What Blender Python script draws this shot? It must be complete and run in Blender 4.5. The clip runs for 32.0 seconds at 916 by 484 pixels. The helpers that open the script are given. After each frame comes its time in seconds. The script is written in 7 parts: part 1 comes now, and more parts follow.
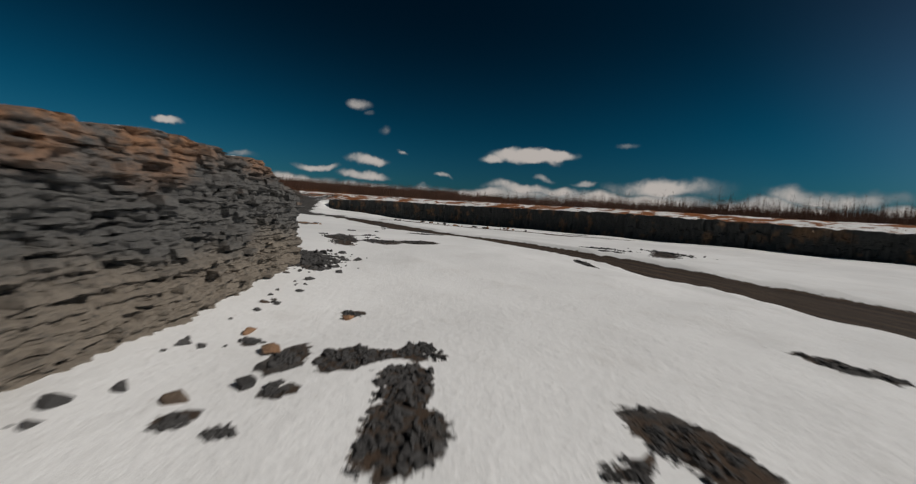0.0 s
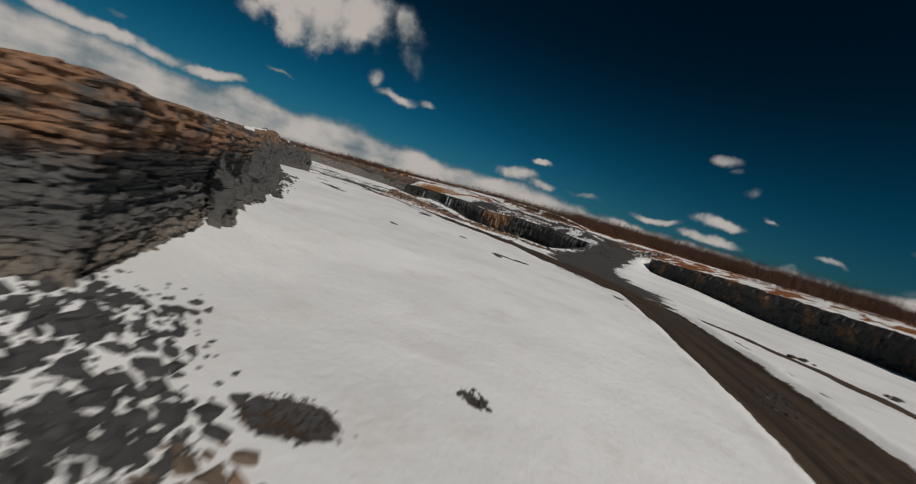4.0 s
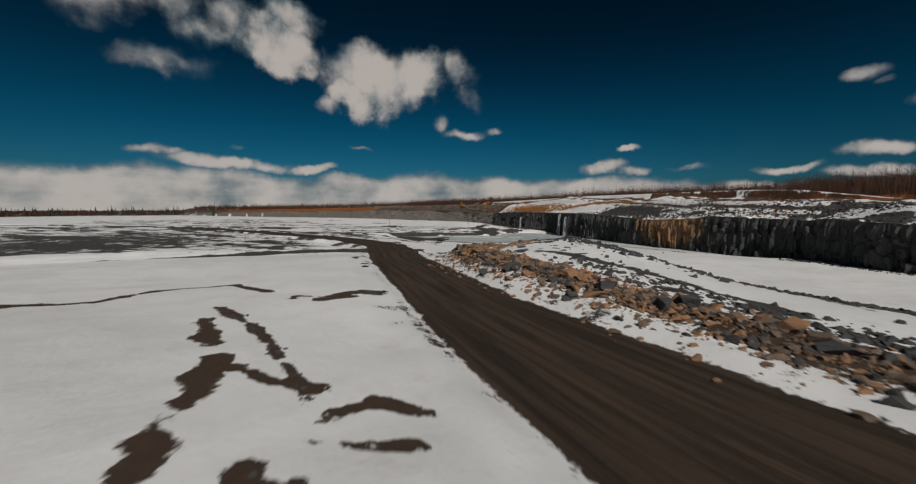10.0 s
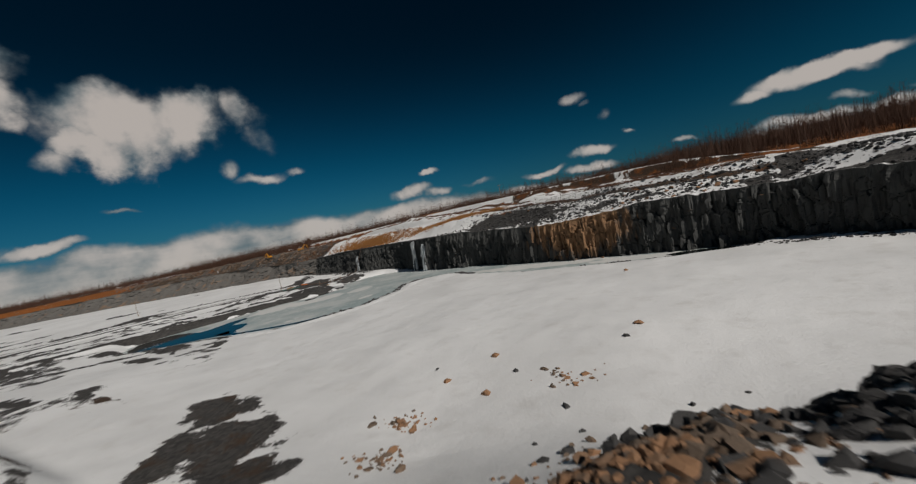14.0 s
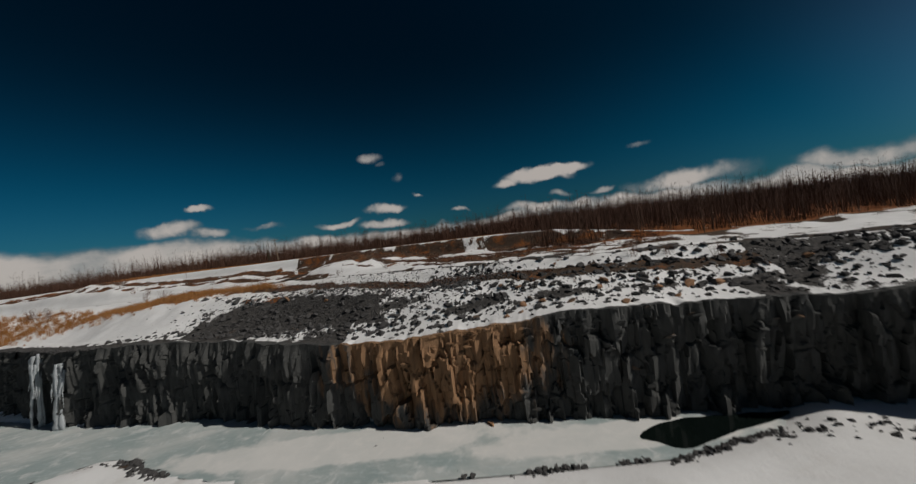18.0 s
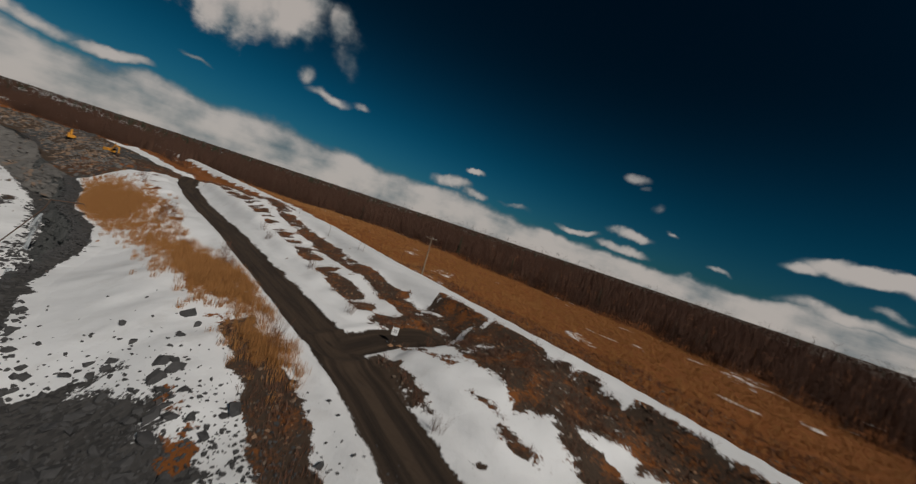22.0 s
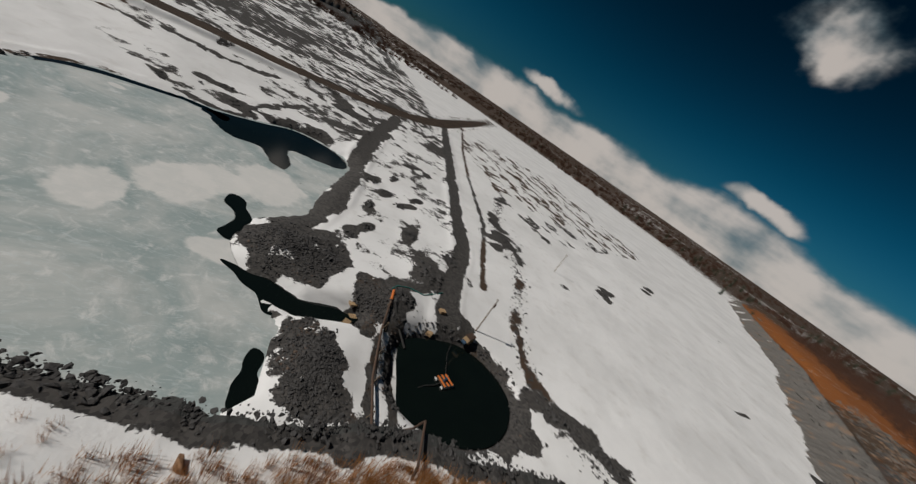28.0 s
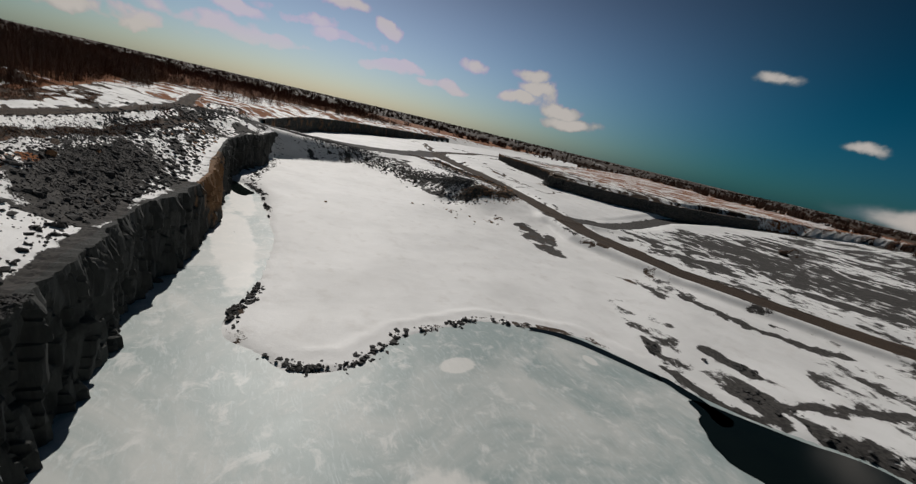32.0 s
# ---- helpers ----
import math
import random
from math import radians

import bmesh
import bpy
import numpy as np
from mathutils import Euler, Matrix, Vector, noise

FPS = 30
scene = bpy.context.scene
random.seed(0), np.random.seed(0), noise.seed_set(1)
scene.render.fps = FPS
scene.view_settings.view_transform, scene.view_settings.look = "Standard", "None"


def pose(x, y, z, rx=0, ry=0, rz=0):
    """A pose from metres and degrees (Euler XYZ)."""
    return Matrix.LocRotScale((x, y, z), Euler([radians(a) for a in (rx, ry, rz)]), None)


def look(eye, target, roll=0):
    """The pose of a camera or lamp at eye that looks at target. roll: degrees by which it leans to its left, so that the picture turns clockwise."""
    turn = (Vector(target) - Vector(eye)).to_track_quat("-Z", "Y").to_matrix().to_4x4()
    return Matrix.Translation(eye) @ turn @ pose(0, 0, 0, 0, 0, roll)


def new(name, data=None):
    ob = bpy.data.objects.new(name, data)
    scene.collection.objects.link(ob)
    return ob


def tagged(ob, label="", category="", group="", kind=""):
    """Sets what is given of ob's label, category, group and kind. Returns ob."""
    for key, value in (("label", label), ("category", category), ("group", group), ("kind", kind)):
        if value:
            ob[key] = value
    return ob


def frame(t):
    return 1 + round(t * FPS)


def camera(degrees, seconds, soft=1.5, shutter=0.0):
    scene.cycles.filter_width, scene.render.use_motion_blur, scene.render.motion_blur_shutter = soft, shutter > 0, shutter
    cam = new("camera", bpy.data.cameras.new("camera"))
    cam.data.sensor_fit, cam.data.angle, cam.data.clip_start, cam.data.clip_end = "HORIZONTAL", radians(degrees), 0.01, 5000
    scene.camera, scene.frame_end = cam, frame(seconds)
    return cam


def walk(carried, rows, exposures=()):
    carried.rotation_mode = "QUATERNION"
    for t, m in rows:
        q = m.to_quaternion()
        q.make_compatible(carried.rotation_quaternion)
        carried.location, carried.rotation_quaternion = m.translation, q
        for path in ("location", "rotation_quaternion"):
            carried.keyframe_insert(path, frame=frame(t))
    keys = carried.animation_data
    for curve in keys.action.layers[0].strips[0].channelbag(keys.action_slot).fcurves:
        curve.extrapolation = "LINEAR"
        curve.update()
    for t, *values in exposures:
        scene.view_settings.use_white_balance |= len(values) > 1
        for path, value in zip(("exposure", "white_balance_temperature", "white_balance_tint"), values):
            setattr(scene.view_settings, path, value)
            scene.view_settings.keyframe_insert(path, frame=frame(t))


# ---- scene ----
cam = camera(100.8, 32.0, soft=1.2, shutter=0.35)
PATH = [
    (0.0, (-0.00, 0.00, 4.98), (0.10, 19.92, 3.15), 3.42),
    (0.5, (-0.49, 8.55, 5.00), (-1.31, 28.46, 3.33), 6.33),
    (1.0, (-1.38, 17.98, 5.26), (-3.98, 37.75, 3.76), 9.92),
    (1.5, (-2.87, 27.08, 5.20), (-7.92, 46.40, 4.23), 13.31),
    (2.0, (-5.07, 35.51, 5.62), (-12.75, 53.95, 4.66), 16.36),
    (2.5, (-7.63, 43.41, 5.98), (-17.60, 60.70, 4.69), 18.18),
    (3.0, (-11.02, 50.99, 6.33), (-22.91, 66.98, 4.68), 18.67),
    (3.5, (-15.19, 57.92, 6.79), (-28.43, 72.76, 4.71), 17.94),
    (5.5, (-40.81, 90.05, 9.81), (-56.97, 101.60, 7.51), 12.52),
    (6.0, (-50.91, 97.60, 9.45), (-67.53, 108.45, 7.01), 11.62),
    (6.5, (-60.94, 104.45, 9.28), (-77.99, 114.59, 6.73), 10.46),
    (7.0, (-70.84, 110.78, 9.26), (-88.16, 120.42, 6.62), 9.37),
    (7.5, (-81.38, 116.92, 9.20), (-98.95, 126.08, 6.48), 8.37),
    (8.0, (-91.66, 122.51, 9.07), (-109.40, 131.35, 6.46), 6.51),
    (8.5, (-101.94, 127.87, 8.95), (-119.62, 136.91, 6.56), 3.33),
    (9.0, (-112.71, 133.35, 8.82), (-130.25, 142.68, 6.49), 1.34),
    (9.5, (-123.13, 138.52, 8.73), (-140.62, 147.98, 6.56), 0.02),
    (10.0, (-133.34, 144.09, 8.42), (-150.78, 153.71, 6.68), -0.17),
    (10.5, (-143.48, 149.42, 8.07), (-160.62, 159.65, 6.76), -0.52),
    (11.0, (-153.50, 154.55, 8.03), (-170.16, 165.54, 6.76), -1.10),
    (11.5, (-163.14, 160.21, 7.82), (-179.30, 171.94, 6.63), -2.02),
    (12.0, (-172.28, 165.75, 8.09), (-187.89, 178.22, 7.20), -2.83),
    (12.5, (-181.33, 171.43, 8.28), (-196.23, 184.76, 7.56), -4.19),
    (13.0, (-189.87, 177.35, 8.71), (-203.78, 191.71, 8.01), -6.54),
    (13.5, (-197.64, 184.29, 9.03), (-210.36, 199.71, 8.29), -9.16),
    (14.0, (-204.39, 191.38, 10.25), (-215.84, 207.74, 9.19), -11.38),
    (14.5, (-210.82, 198.62, 11.08), (-220.98, 215.80, 9.78), -13.30),
    (15.0, (-216.66, 205.91, 11.91), (-225.33, 223.86, 10.27), -14.84),
    (15.5, (-221.97, 213.90, 12.52), (-229.01, 232.51, 10.48), -15.18),
    (17.5, (-234.06, 253.21, 16.51), (-235.77, 273.09, 15.24), -10.27),
    (18.0, (-236.03, 262.56, 17.68), (-237.27, 282.52, 17.57), -7.56),
    (18.5, (-237.46, 271.78, 19.16), (-238.87, 291.72, 19.95), -3.52),
    (19.0, (-239.47, 281.56, 20.86), (-241.38, 301.44, 22.06), 0.85),
    (19.5, (-242.00, 291.45, 22.42), (-244.70, 311.22, 23.73), 4.73),
    (20.0, (-244.51, 300.57, 24.26), (-248.65, 320.10, 25.36), 8.19),
    (20.5, (-246.95, 309.03, 26.11), (-253.00, 328.08, 26.85), 11.21),
    (21.0, (-249.95, 316.95, 27.71), (-257.80, 335.35, 27.98), 13.93),
    (21.5, (-253.54, 325.23, 29.37), (-263.39, 342.63, 28.96), 16.32),
    (22.0, (-258.01, 333.23, 30.79), (-269.90, 349.29, 29.88), 18.32),
    (22.5, (-263.41, 340.89, 32.37), (-277.26, 355.26, 31.02), 19.71),
    (23.0, (-269.75, 347.48, 34.21), (-285.43, 359.79, 32.53), 21.33),
    (23.5, (-277.91, 354.24, 35.78), (-295.15, 364.19, 33.85), 22.86),
    (24.0, (-286.66, 360.25, 36.99), (-305.13, 367.55, 34.69), 24.43),
    (24.5, (-296.36, 365.22, 38.35), (-315.66, 369.72, 35.62), 26.38),
    (26.5, (-340.55, 380.00, 39.36), (-357.82, 371.37, 34.14), 33.97),
    (27.0, (-350.13, 378.88, 38.36), (-365.03, 366.93, 32.45), 34.48),
    (27.5, (-358.76, 376.01, 36.82), (-370.77, 361.36, 30.41), 34.63),
    (28.0, (-366.02, 371.63, 34.99), (-374.78, 355.00, 28.16), 34.56),
    (28.5, (-371.83, 366.27, 33.25), (-376.89, 348.25, 26.19), 33.74),
    (29.0, (-375.61, 359.74, 31.96), (-376.54, 341.04, 24.92), 32.30),
    (29.5, (-377.55, 353.00, 31.27), (-374.10, 334.44, 24.68), 30.62),
    (30.0, (-377.41, 345.87, 30.40), (-370.09, 328.31, 24.23), 27.91),
    (30.5, (-375.29, 339.07, 29.54), (-364.98, 323.04, 23.48), 24.34),
    (31.0, (-371.68, 332.96, 28.77), (-358.98, 318.70, 22.82), 20.27),
    (31.5, (-366.87, 327.76, 28.18), (-352.44, 315.19, 22.38), 16.59),
    (32.0, (-361.95, 323.60, 27.46), (-346.35, 312.51, 21.67), 13.23),
]
EXPOSURE = [(0.0, -0.46), (8.0, -0.46), (10.0, -0.54), (12.0, -0.64), (14.0, -0.52), (15.5, -0.5), (18.0, -0.6), (19.0, -0.74), (20.5, -0.64), (23.0, -0.62), (24.5, -0.58), (27.0, -0.42), (30.0, -0.44), (31.0, -0.46), (32.0, -0.46)]
walk(cam, [(t, look(e, g, r)) for t, e, g, r in PATH], EXPOSURE)

# ---------------------------------------------------------------- light
SUN_AZ, SUN_EL = 103.0, 40.0          # degrees clockwise from +y, degrees up
sun_dir = Vector((math.sin(radians(SUN_AZ)) * math.cos(radians(SUN_EL)),
                  math.cos(radians(SUN_AZ)) * math.cos(radians(SUN_EL)), math.sin(radians(SUN_EL))))
sun_data = bpy.data.lights.new("sun", "SUN")
sun_data.energy, sun_data.angle, sun_data.color = 4.2, radians(0.55), (0.985, 0.935, 0.875)
sun = new("sun", sun_data)
sun.matrix_world = look(sun_dir * 100, (0, 0, 0))

# clouds: degrees to the left of +y, degrees up, half width, half height, density
CLOUDS_NORTH = [
    (-9, 7.9, 6.5, 1.3, 1), (-14.4, 8.5, 3, 1.0, .9), (-4.4, 7.3, 2.5, 1.0, .95), (13.5, 5.7, 4, .9, .95), (13.9, 3.7, 4.5, .8, .8), (20.5, 4.5, 3.5, .7, .75), (14.4, 13.8, 2.4, 1, .45), (10.8, 10.2, 2.0, 1.5, .32),
    (13, 12.8, 1.2, .6, .3), (8.6, 7.4, .9, .45, .6), (2.8, 4.6, 1.8, .5, .7), (-12.3, 5.1, 1.8, .5, .6), (-18, 4.6, 2.5, .6, .7), (-12, 3.2, 11, 1.2, .85), (-28.4, 4.2, 9, 1.5, .7), (-23.3, 9.4, 2.3, .6, .45), (-44, 3.3, 9, 1.6, .6),
]
CLOUDS_WEST = [
    (72.5, 17.8, 8.6, 4.8, 1), (67, 18.6, 6.0, 4.2, 1), (76.5, 15.0, 4.6, 2.4, .9), (80, 14.4, 2.6, 1.4, .7), (85.5, 20.2, 6.0, 3.4, .9), (84, 23, 4.5, 2.6, .6), (92, 21.5, 5.5, 3.0, .55), (97, 23.5, 5, 3, .4),
    (60, 18.6, 3.4, 3.2, .5), (58.5, 15.5, 3.2, 2.6, .36), (63.5, 12.4, 1.5, 1.6, .5), (60, 11.0, 4.0, .9, .6), (55.5, 11.2, 2.0, .7, .5),
    (75.4, 8.8, 2.5, .4, .4), (91, 8.4, 1.4, .6, .4), (40.2, 5.4, 3.2, 1.5, 1), (37.0, 4.6, 3.2, .9, .8), (37.2, 7.8, 1.8, .6, .8), (30, 4.7, 3, .6, .6),
]
CLOUDS_SOUTHWEST = [
    (92, 6.0, 9, 1.3, 1), (82, 5.6, 4, .9, .95), (99, 6.8, 3.5, 1.0, .9), (123, 6.8, 6, 1.5, .95), (153, 5.4, 6, 1.2, .9), (98, 17, 7, 3, .36), (105, 23, 8, 5, .55), (130, 23.5, 7, 4, .7), (172, 21, 10, 3, .6), (-179, 23, 7, 3, .55),
]
CLOUDS_SOUTHEAST = [
    (-158, 12, 2, .7, .7), (-167.6, 7.1, 1.4, .5, .45), (-122.7, 7.7, 3, 1.0, .9), (-130, 8.4, 2.5, 1.1, .9), (-132, 6.6, 4, 1.3, .9), (-129, 5.3, 4, .8, .8), (-135, 5, 3, 1, .7), (-137, 3.6, 4, .8, .6),
    (-117.5, 4.4, 5, .8, .7), (-110, 5, 5, .9, .7), (-113, 5.6, 3, .8, .8), (-104, 7, 6, 1, .8), (-109.5, 9.3, 2, 1, .8), (-100, 8, 5, 1, .8), (-104, 10.8, 3, 1, .8), (-96, 4, 8, 1.0, .7),
    (-90, 4.5, 8, 1.2, .7), (-92, 6.6, 4, .8, .7), (-82, 3, 8, 1.0, .7),
]
# the bank on the western horizon: degrees to the left of +y, degrees up of its upper edge
BANK = [(-52, 3.0), (-40, 3.6), (-28, 4.6), (-16, 4.4), (-4, 3.4), (8, 3.2), (20, 3.6), (30, 4.2), (36, 4.4), (46, 5.6), (54, 5.6), (62, 6.4), (72, 6.0), (82, 5.6), (90, 6.0), (97, 7.0), (104, 5.6), (111, 5.4), (117, 6.8), (123, 7.6), (131, 6.4), (141, 4.8), (151, 6.0), (160, 4.8), (170, 3.4), (182, 3.2)]
CLOUDS_BANK = [((a + b) / 2, (p + q) * 0.12, (b - a) * 1.7, (p + q) * 0.38, 1.0) for (a, p), (b, q) in zip(BANK, BANK[1:])]
CLOUDS_SOUTHEAST = [(a, e, w * 1.35, h * 1.5, 1.0) for a, e, w, h, d in CLOUDS_SOUTHEAST]
CLOUDS = CLOUDS_BANK + CLOUDS_NORTH + CLOUDS_WEST + CLOUDS_SOUTHWEST + CLOUDS_SOUTHEAST


def build_world():
    w = bpy.data.worlds.new("sky")
    scene.world = w
    w.use_nodes = True
    nt = w.node_tree
    nt.nodes.clear()
    L = nt.links.new

    def n(kind, **kw):
        nd = nt.nodes.new(kind)
        for k, v in kw.items():
            if k == "op":
                nd.operation = v
        return nd

    def math_(op, a, b=None, clamp=False):
        nd = n("ShaderNodeMath", op=op)
        nd.use_clamp = clamp
        for i, v in enumerate((a, b)):
            if v is None:
                continue
            if isinstance(v, (int, float)):
                nd.inputs[i].default_value = v
            else:
                L(v, nd.inputs[i])
        return nd.outputs[0]

    out = n("ShaderNodeOutputWorld")
    bg = n("ShaderNodeBackground")
    L(bg.outputs[0], out.inputs[0])
    sky = n("ShaderNodeTexSky")
    sky.sky_type = "NISHITA"
    sky.sun_disc = False
    sky.sun_elevation, sky.sun_rotation = radians(SUN_EL), radians(SUN_AZ)
    sky.altitude, sky.air_density, sky.dust_density, sky.ozone_density = 200, 1.0, 0.6, 2.0
    tint = n("ShaderNodeMix")
    tint.data_type, tint.blend_type = "RGBA", "MULTIPLY"
    tint.inputs[0].default_value = 1.0
    L(sky.outputs[0], tint.inputs[6])
    tc = n("ShaderNodeTexCoord")
    way = tc.outputs["Generated"]
    # a deep polarised sky: darkest overhead and at right angles to the sun
    sep = n("ShaderNodeSeparateXYZ")
    L(way, sep.inputs[0])
    high = n("ShaderNodeMapRange")
    high.interpolation_type = "SMOOTHERSTEP"
    L(sep.outputs[2], high.inputs[0])
    for i, v in enumerate((-0.02, 0.50, 0.70, 0.17), 1):
        high.inputs[i].default_value = v
    dsun = n("ShaderNodeVectorMath", op="DOT_PRODUCT")
    L(way, dsun.inputs[0])
    dsun.inputs[1].default_value = sun_dir
    pol = n("ShaderNodeMapRange")
    pol.interpolation_type = "SMOOTHSTEP"
    L(math_("ABSOLUTE", dsun.outputs["Value"]), pol.inputs[0])
    for i, v in enumerate((0.05, 0.75, 0.72, 1.06), 1):
        pol.inputs[i].default_value = v
    haze = n("ShaderNodeMix")
    haze.data_type = "RGBA"
    low = n("ShaderNodeMapRange")
    low.interpolation_type = "SMOOTHSTEP"
    L(sep.outputs[2], low.inputs[0])
    for i, v in enumerate((0.0, 0.22, 1.0, 0.0), 1):
        low.inputs[i].default_value = v
    L(low.outputs[0], haze.inputs[0])
    haze.inputs[6].default_value = (*SKY_TINT, 1)
    haze.inputs[7].default_value = (*HAZE_TINT, 1)
    glow = n("ShaderNodeMapRange")
    glow.interpolation_type = "SMOOTHSTEP"
    L(dsun.outputs["Value"], glow.inputs[0])
    glow.inputs[1].default_value, glow.inputs[2].default_value = 0.42, 0.98
    pale = n("ShaderNodeMix")
    pale.data_type = "RGBA"
    L(glow.outputs[0], pale.inputs[0])
    L(haze.outputs[2], pale.inputs[6])
    pale.inputs[7].default_value = (0.93, 0.94, 1.04, 1)
    shade = n("ShaderNodeVectorMath", op="SCALE")
    L(pale.outputs[2], shade.inputs[0])
    deep = math_("MULTIPLY", high.outputs[0], pol.outputs[0])
    L(math_("MULTIPLY", deep, math_("ADD", 1.0, math_("MULTIPLY", glow.outputs[0], 0.45))), shade.inputs["Scale"])
    L(shade.outputs[0], tint.inputs[7])
    # wisps: the direction is stirred by noise before the cloud shapes are laid out
    noise1 = n("ShaderNodeTexNoise")
    noise1.inputs["Scale"].default_value, noise1.inputs["Detail"].default_value = 8.0, 8.0
    noise1.inputs["Roughness"].default_value = 0.54
    L(way, noise1.inputs["Vector"])
    stir = n("ShaderNodeVectorMath", op="SUBTRACT")
    L(noise1.outputs["Color"], stir.inputs[0])
    stir.inputs[1].default_value = (0.5, 0.5, 0.5)
    stir2 = n("ShaderNodeVectorMath", op="SCALE")
    L(stir.outputs[0], stir2.inputs[0])
    stir2.inputs["Scale"].default_value = 0.16
    bent = n("ShaderNodeVectorMath", op="ADD")
    L(way, bent.inputs[0])
    L(stir2.outputs[0], bent.inputs[1])
    calm2 = n("ShaderNodeVectorMath", op="SCALE")
    L(stir.outputs[0], calm2.inputs[0])
    calm2.inputs["Scale"].default_value = 0.075
    calm = n("ShaderNodeVectorMath", op="ADD")
    L(way, calm.inputs[0])
    L(calm2.outputs[0], calm.inputs[1])
    total = bank = None
    for k, (az, el, ha, he, dens) in enumerate(CLOUDS):
        a, e = radians(az), radians(el)
        f = Vector((-math.sin(a) * math.cos(e), math.cos(a) * math.cos(e), math.sin(e)))
        s = Vector((math.cos(a), math.sin(a), 0)) / radians(ha)
        u = s.cross(f).normalized() * -1 / radians(he)
        rel = n("ShaderNodeVectorMath", op="SUBTRACT")
        L((bent if he > 1.9 and k >= len(CLOUDS_BANK) else calm).outputs[0], rel.inputs[0])
        rel.inputs[1].default_value = f
        ds = n("ShaderNodeVectorMath", op="DOT_PRODUCT")
        L(rel.outputs[0], ds.inputs[0])
        ds.inputs[1].default_value = s
        du = n("ShaderNodeVectorMath", op="DOT_PRODUCT")
        L(rel.outputs[0], du.inputs[0])
        du.inputs[1].default_value = u
        dd = n("ShaderNodeVectorMath", op="DOT_PRODUCT")
        L(way, dd.inputs[0])
        dd.inputs[1].default_value = f
        r2 = math_("ADD", math_("MULTIPLY", ds.outputs["Value"], ds.outputs["Value"]), math_("MULTIPLY", du.outputs["Value"], du.outputs["Value"]))
        front = math_("GREATER_THAN", dd.outputs["Value"], 0.2)
        g = math_("MULTIPLY", math_("MULTIPLY", math_("SUBTRACT", 1.18, math_("POWER", r2, 0.6), clamp=True), front), dens)
        if k < len(CLOUDS_BANK):
            bank = g if bank is None else math_("MAXIMUM", bank, g)
        else:
            total = g if total is None else math_("MAXIMUM", total, g)
    noise2 = n("ShaderNodeTexNoise")
    noise2.inputs["Scale"].default_value, noise2.inputs["Detail"].default_value = 13.0, 9.0
    noise2.inputs["Roughness"].default_value = 0.52
    L(way, noise2.inputs["Vector"])
    grain = math_("MULTIPLY", math_("SUBTRACT", noise2.outputs[0], 0.48), 1.8)
    cover = math_("ADD", total, math_("MULTIPLY", grain, math_("MULTIPLY", total, 1.25, clamp=True)))
    flat = n("ShaderNodeVectorMath", op="MULTIPLY")
    L(way, flat.inputs[0])
    flat.inputs[1].default_value = (1.0, 1.0, 4.0)
    layers = n("ShaderNodeTexNoise")
    layers.inputs["Scale"].default_value, layers.inputs["Detail"].default_value = 7.0, 7.0
    L(flat.outputs[0], layers.inputs["Vector"])
    cover = math_("MAXIMUM", cover, math_("MULTIPLY", math_("MULTIPLY", math_("SUBTRACT", bank, 0.22), 2.0, clamp=True), math_("ADD", 0.74, math_("MULTIPLY", math_("SUBTRACT", layers.outputs[0], 0.48), 0.9))))
    ramp = n("ShaderNodeMapRange")
    ramp.interpolation_type = "SMOOTHSTEP"
    ramp.inputs[1].default_value, ramp.inputs[2].default_value = 0.18, 0.68
    L(cover, ramp.inputs[0])
    cloud = n("ShaderNodeMix")
    cloud.data_type, cloud.blend_type = "RGBA", "LIGHTEN"
    L(math_("MULTIPLY", ramp.outputs[0], 0.90), cloud.inputs[0])
    L(tint.outputs[2], cloud.inputs[6])
    # thin parts of a cloud are bluer, thick parts white with grey bases
    cram = n("ShaderNodeMix")
    cram.data_type = "RGBA"
    thick = n("ShaderNodeMapRange")
    thick.interpolation_type = "SMOOTHSTEP"
    L(math_("ADD", cover, math_("MULTIPLY", math_("SUBTRACT", noise1.outputs[0], 0.5), 1.7)), thick.inputs[0])
    thick.inputs[1].default_value, thick.inputs[2].default_value = 0.15, 0.95
    L(thick.outputs[0], cram.inputs[0])
    cram.inputs[6].default_value = (CLOUD_GREY[0], CLOUD_GREY[1], CLOUD_GREY[2], 1)
    cram.inputs[7].default_value = (CLOUD_LIT[0], CLOUD_LIT[1], CLOUD_LIT[2], 1)
    L(cram.outputs[2], cloud.inputs[7])
    L(cloud.outputs[2], bg.inputs[0])
    bg.inputs[1].default_value = 0.08


SKY_TINT = (0.02, 0.41, 0.56)
HAZE_TINT = (0.10, 0.40, 0.57)
CLOUD_GREY, CLOUD_LIT = (1.5, 2.3, 2.7), (8.6, 7.8, 7.2)
build_world()


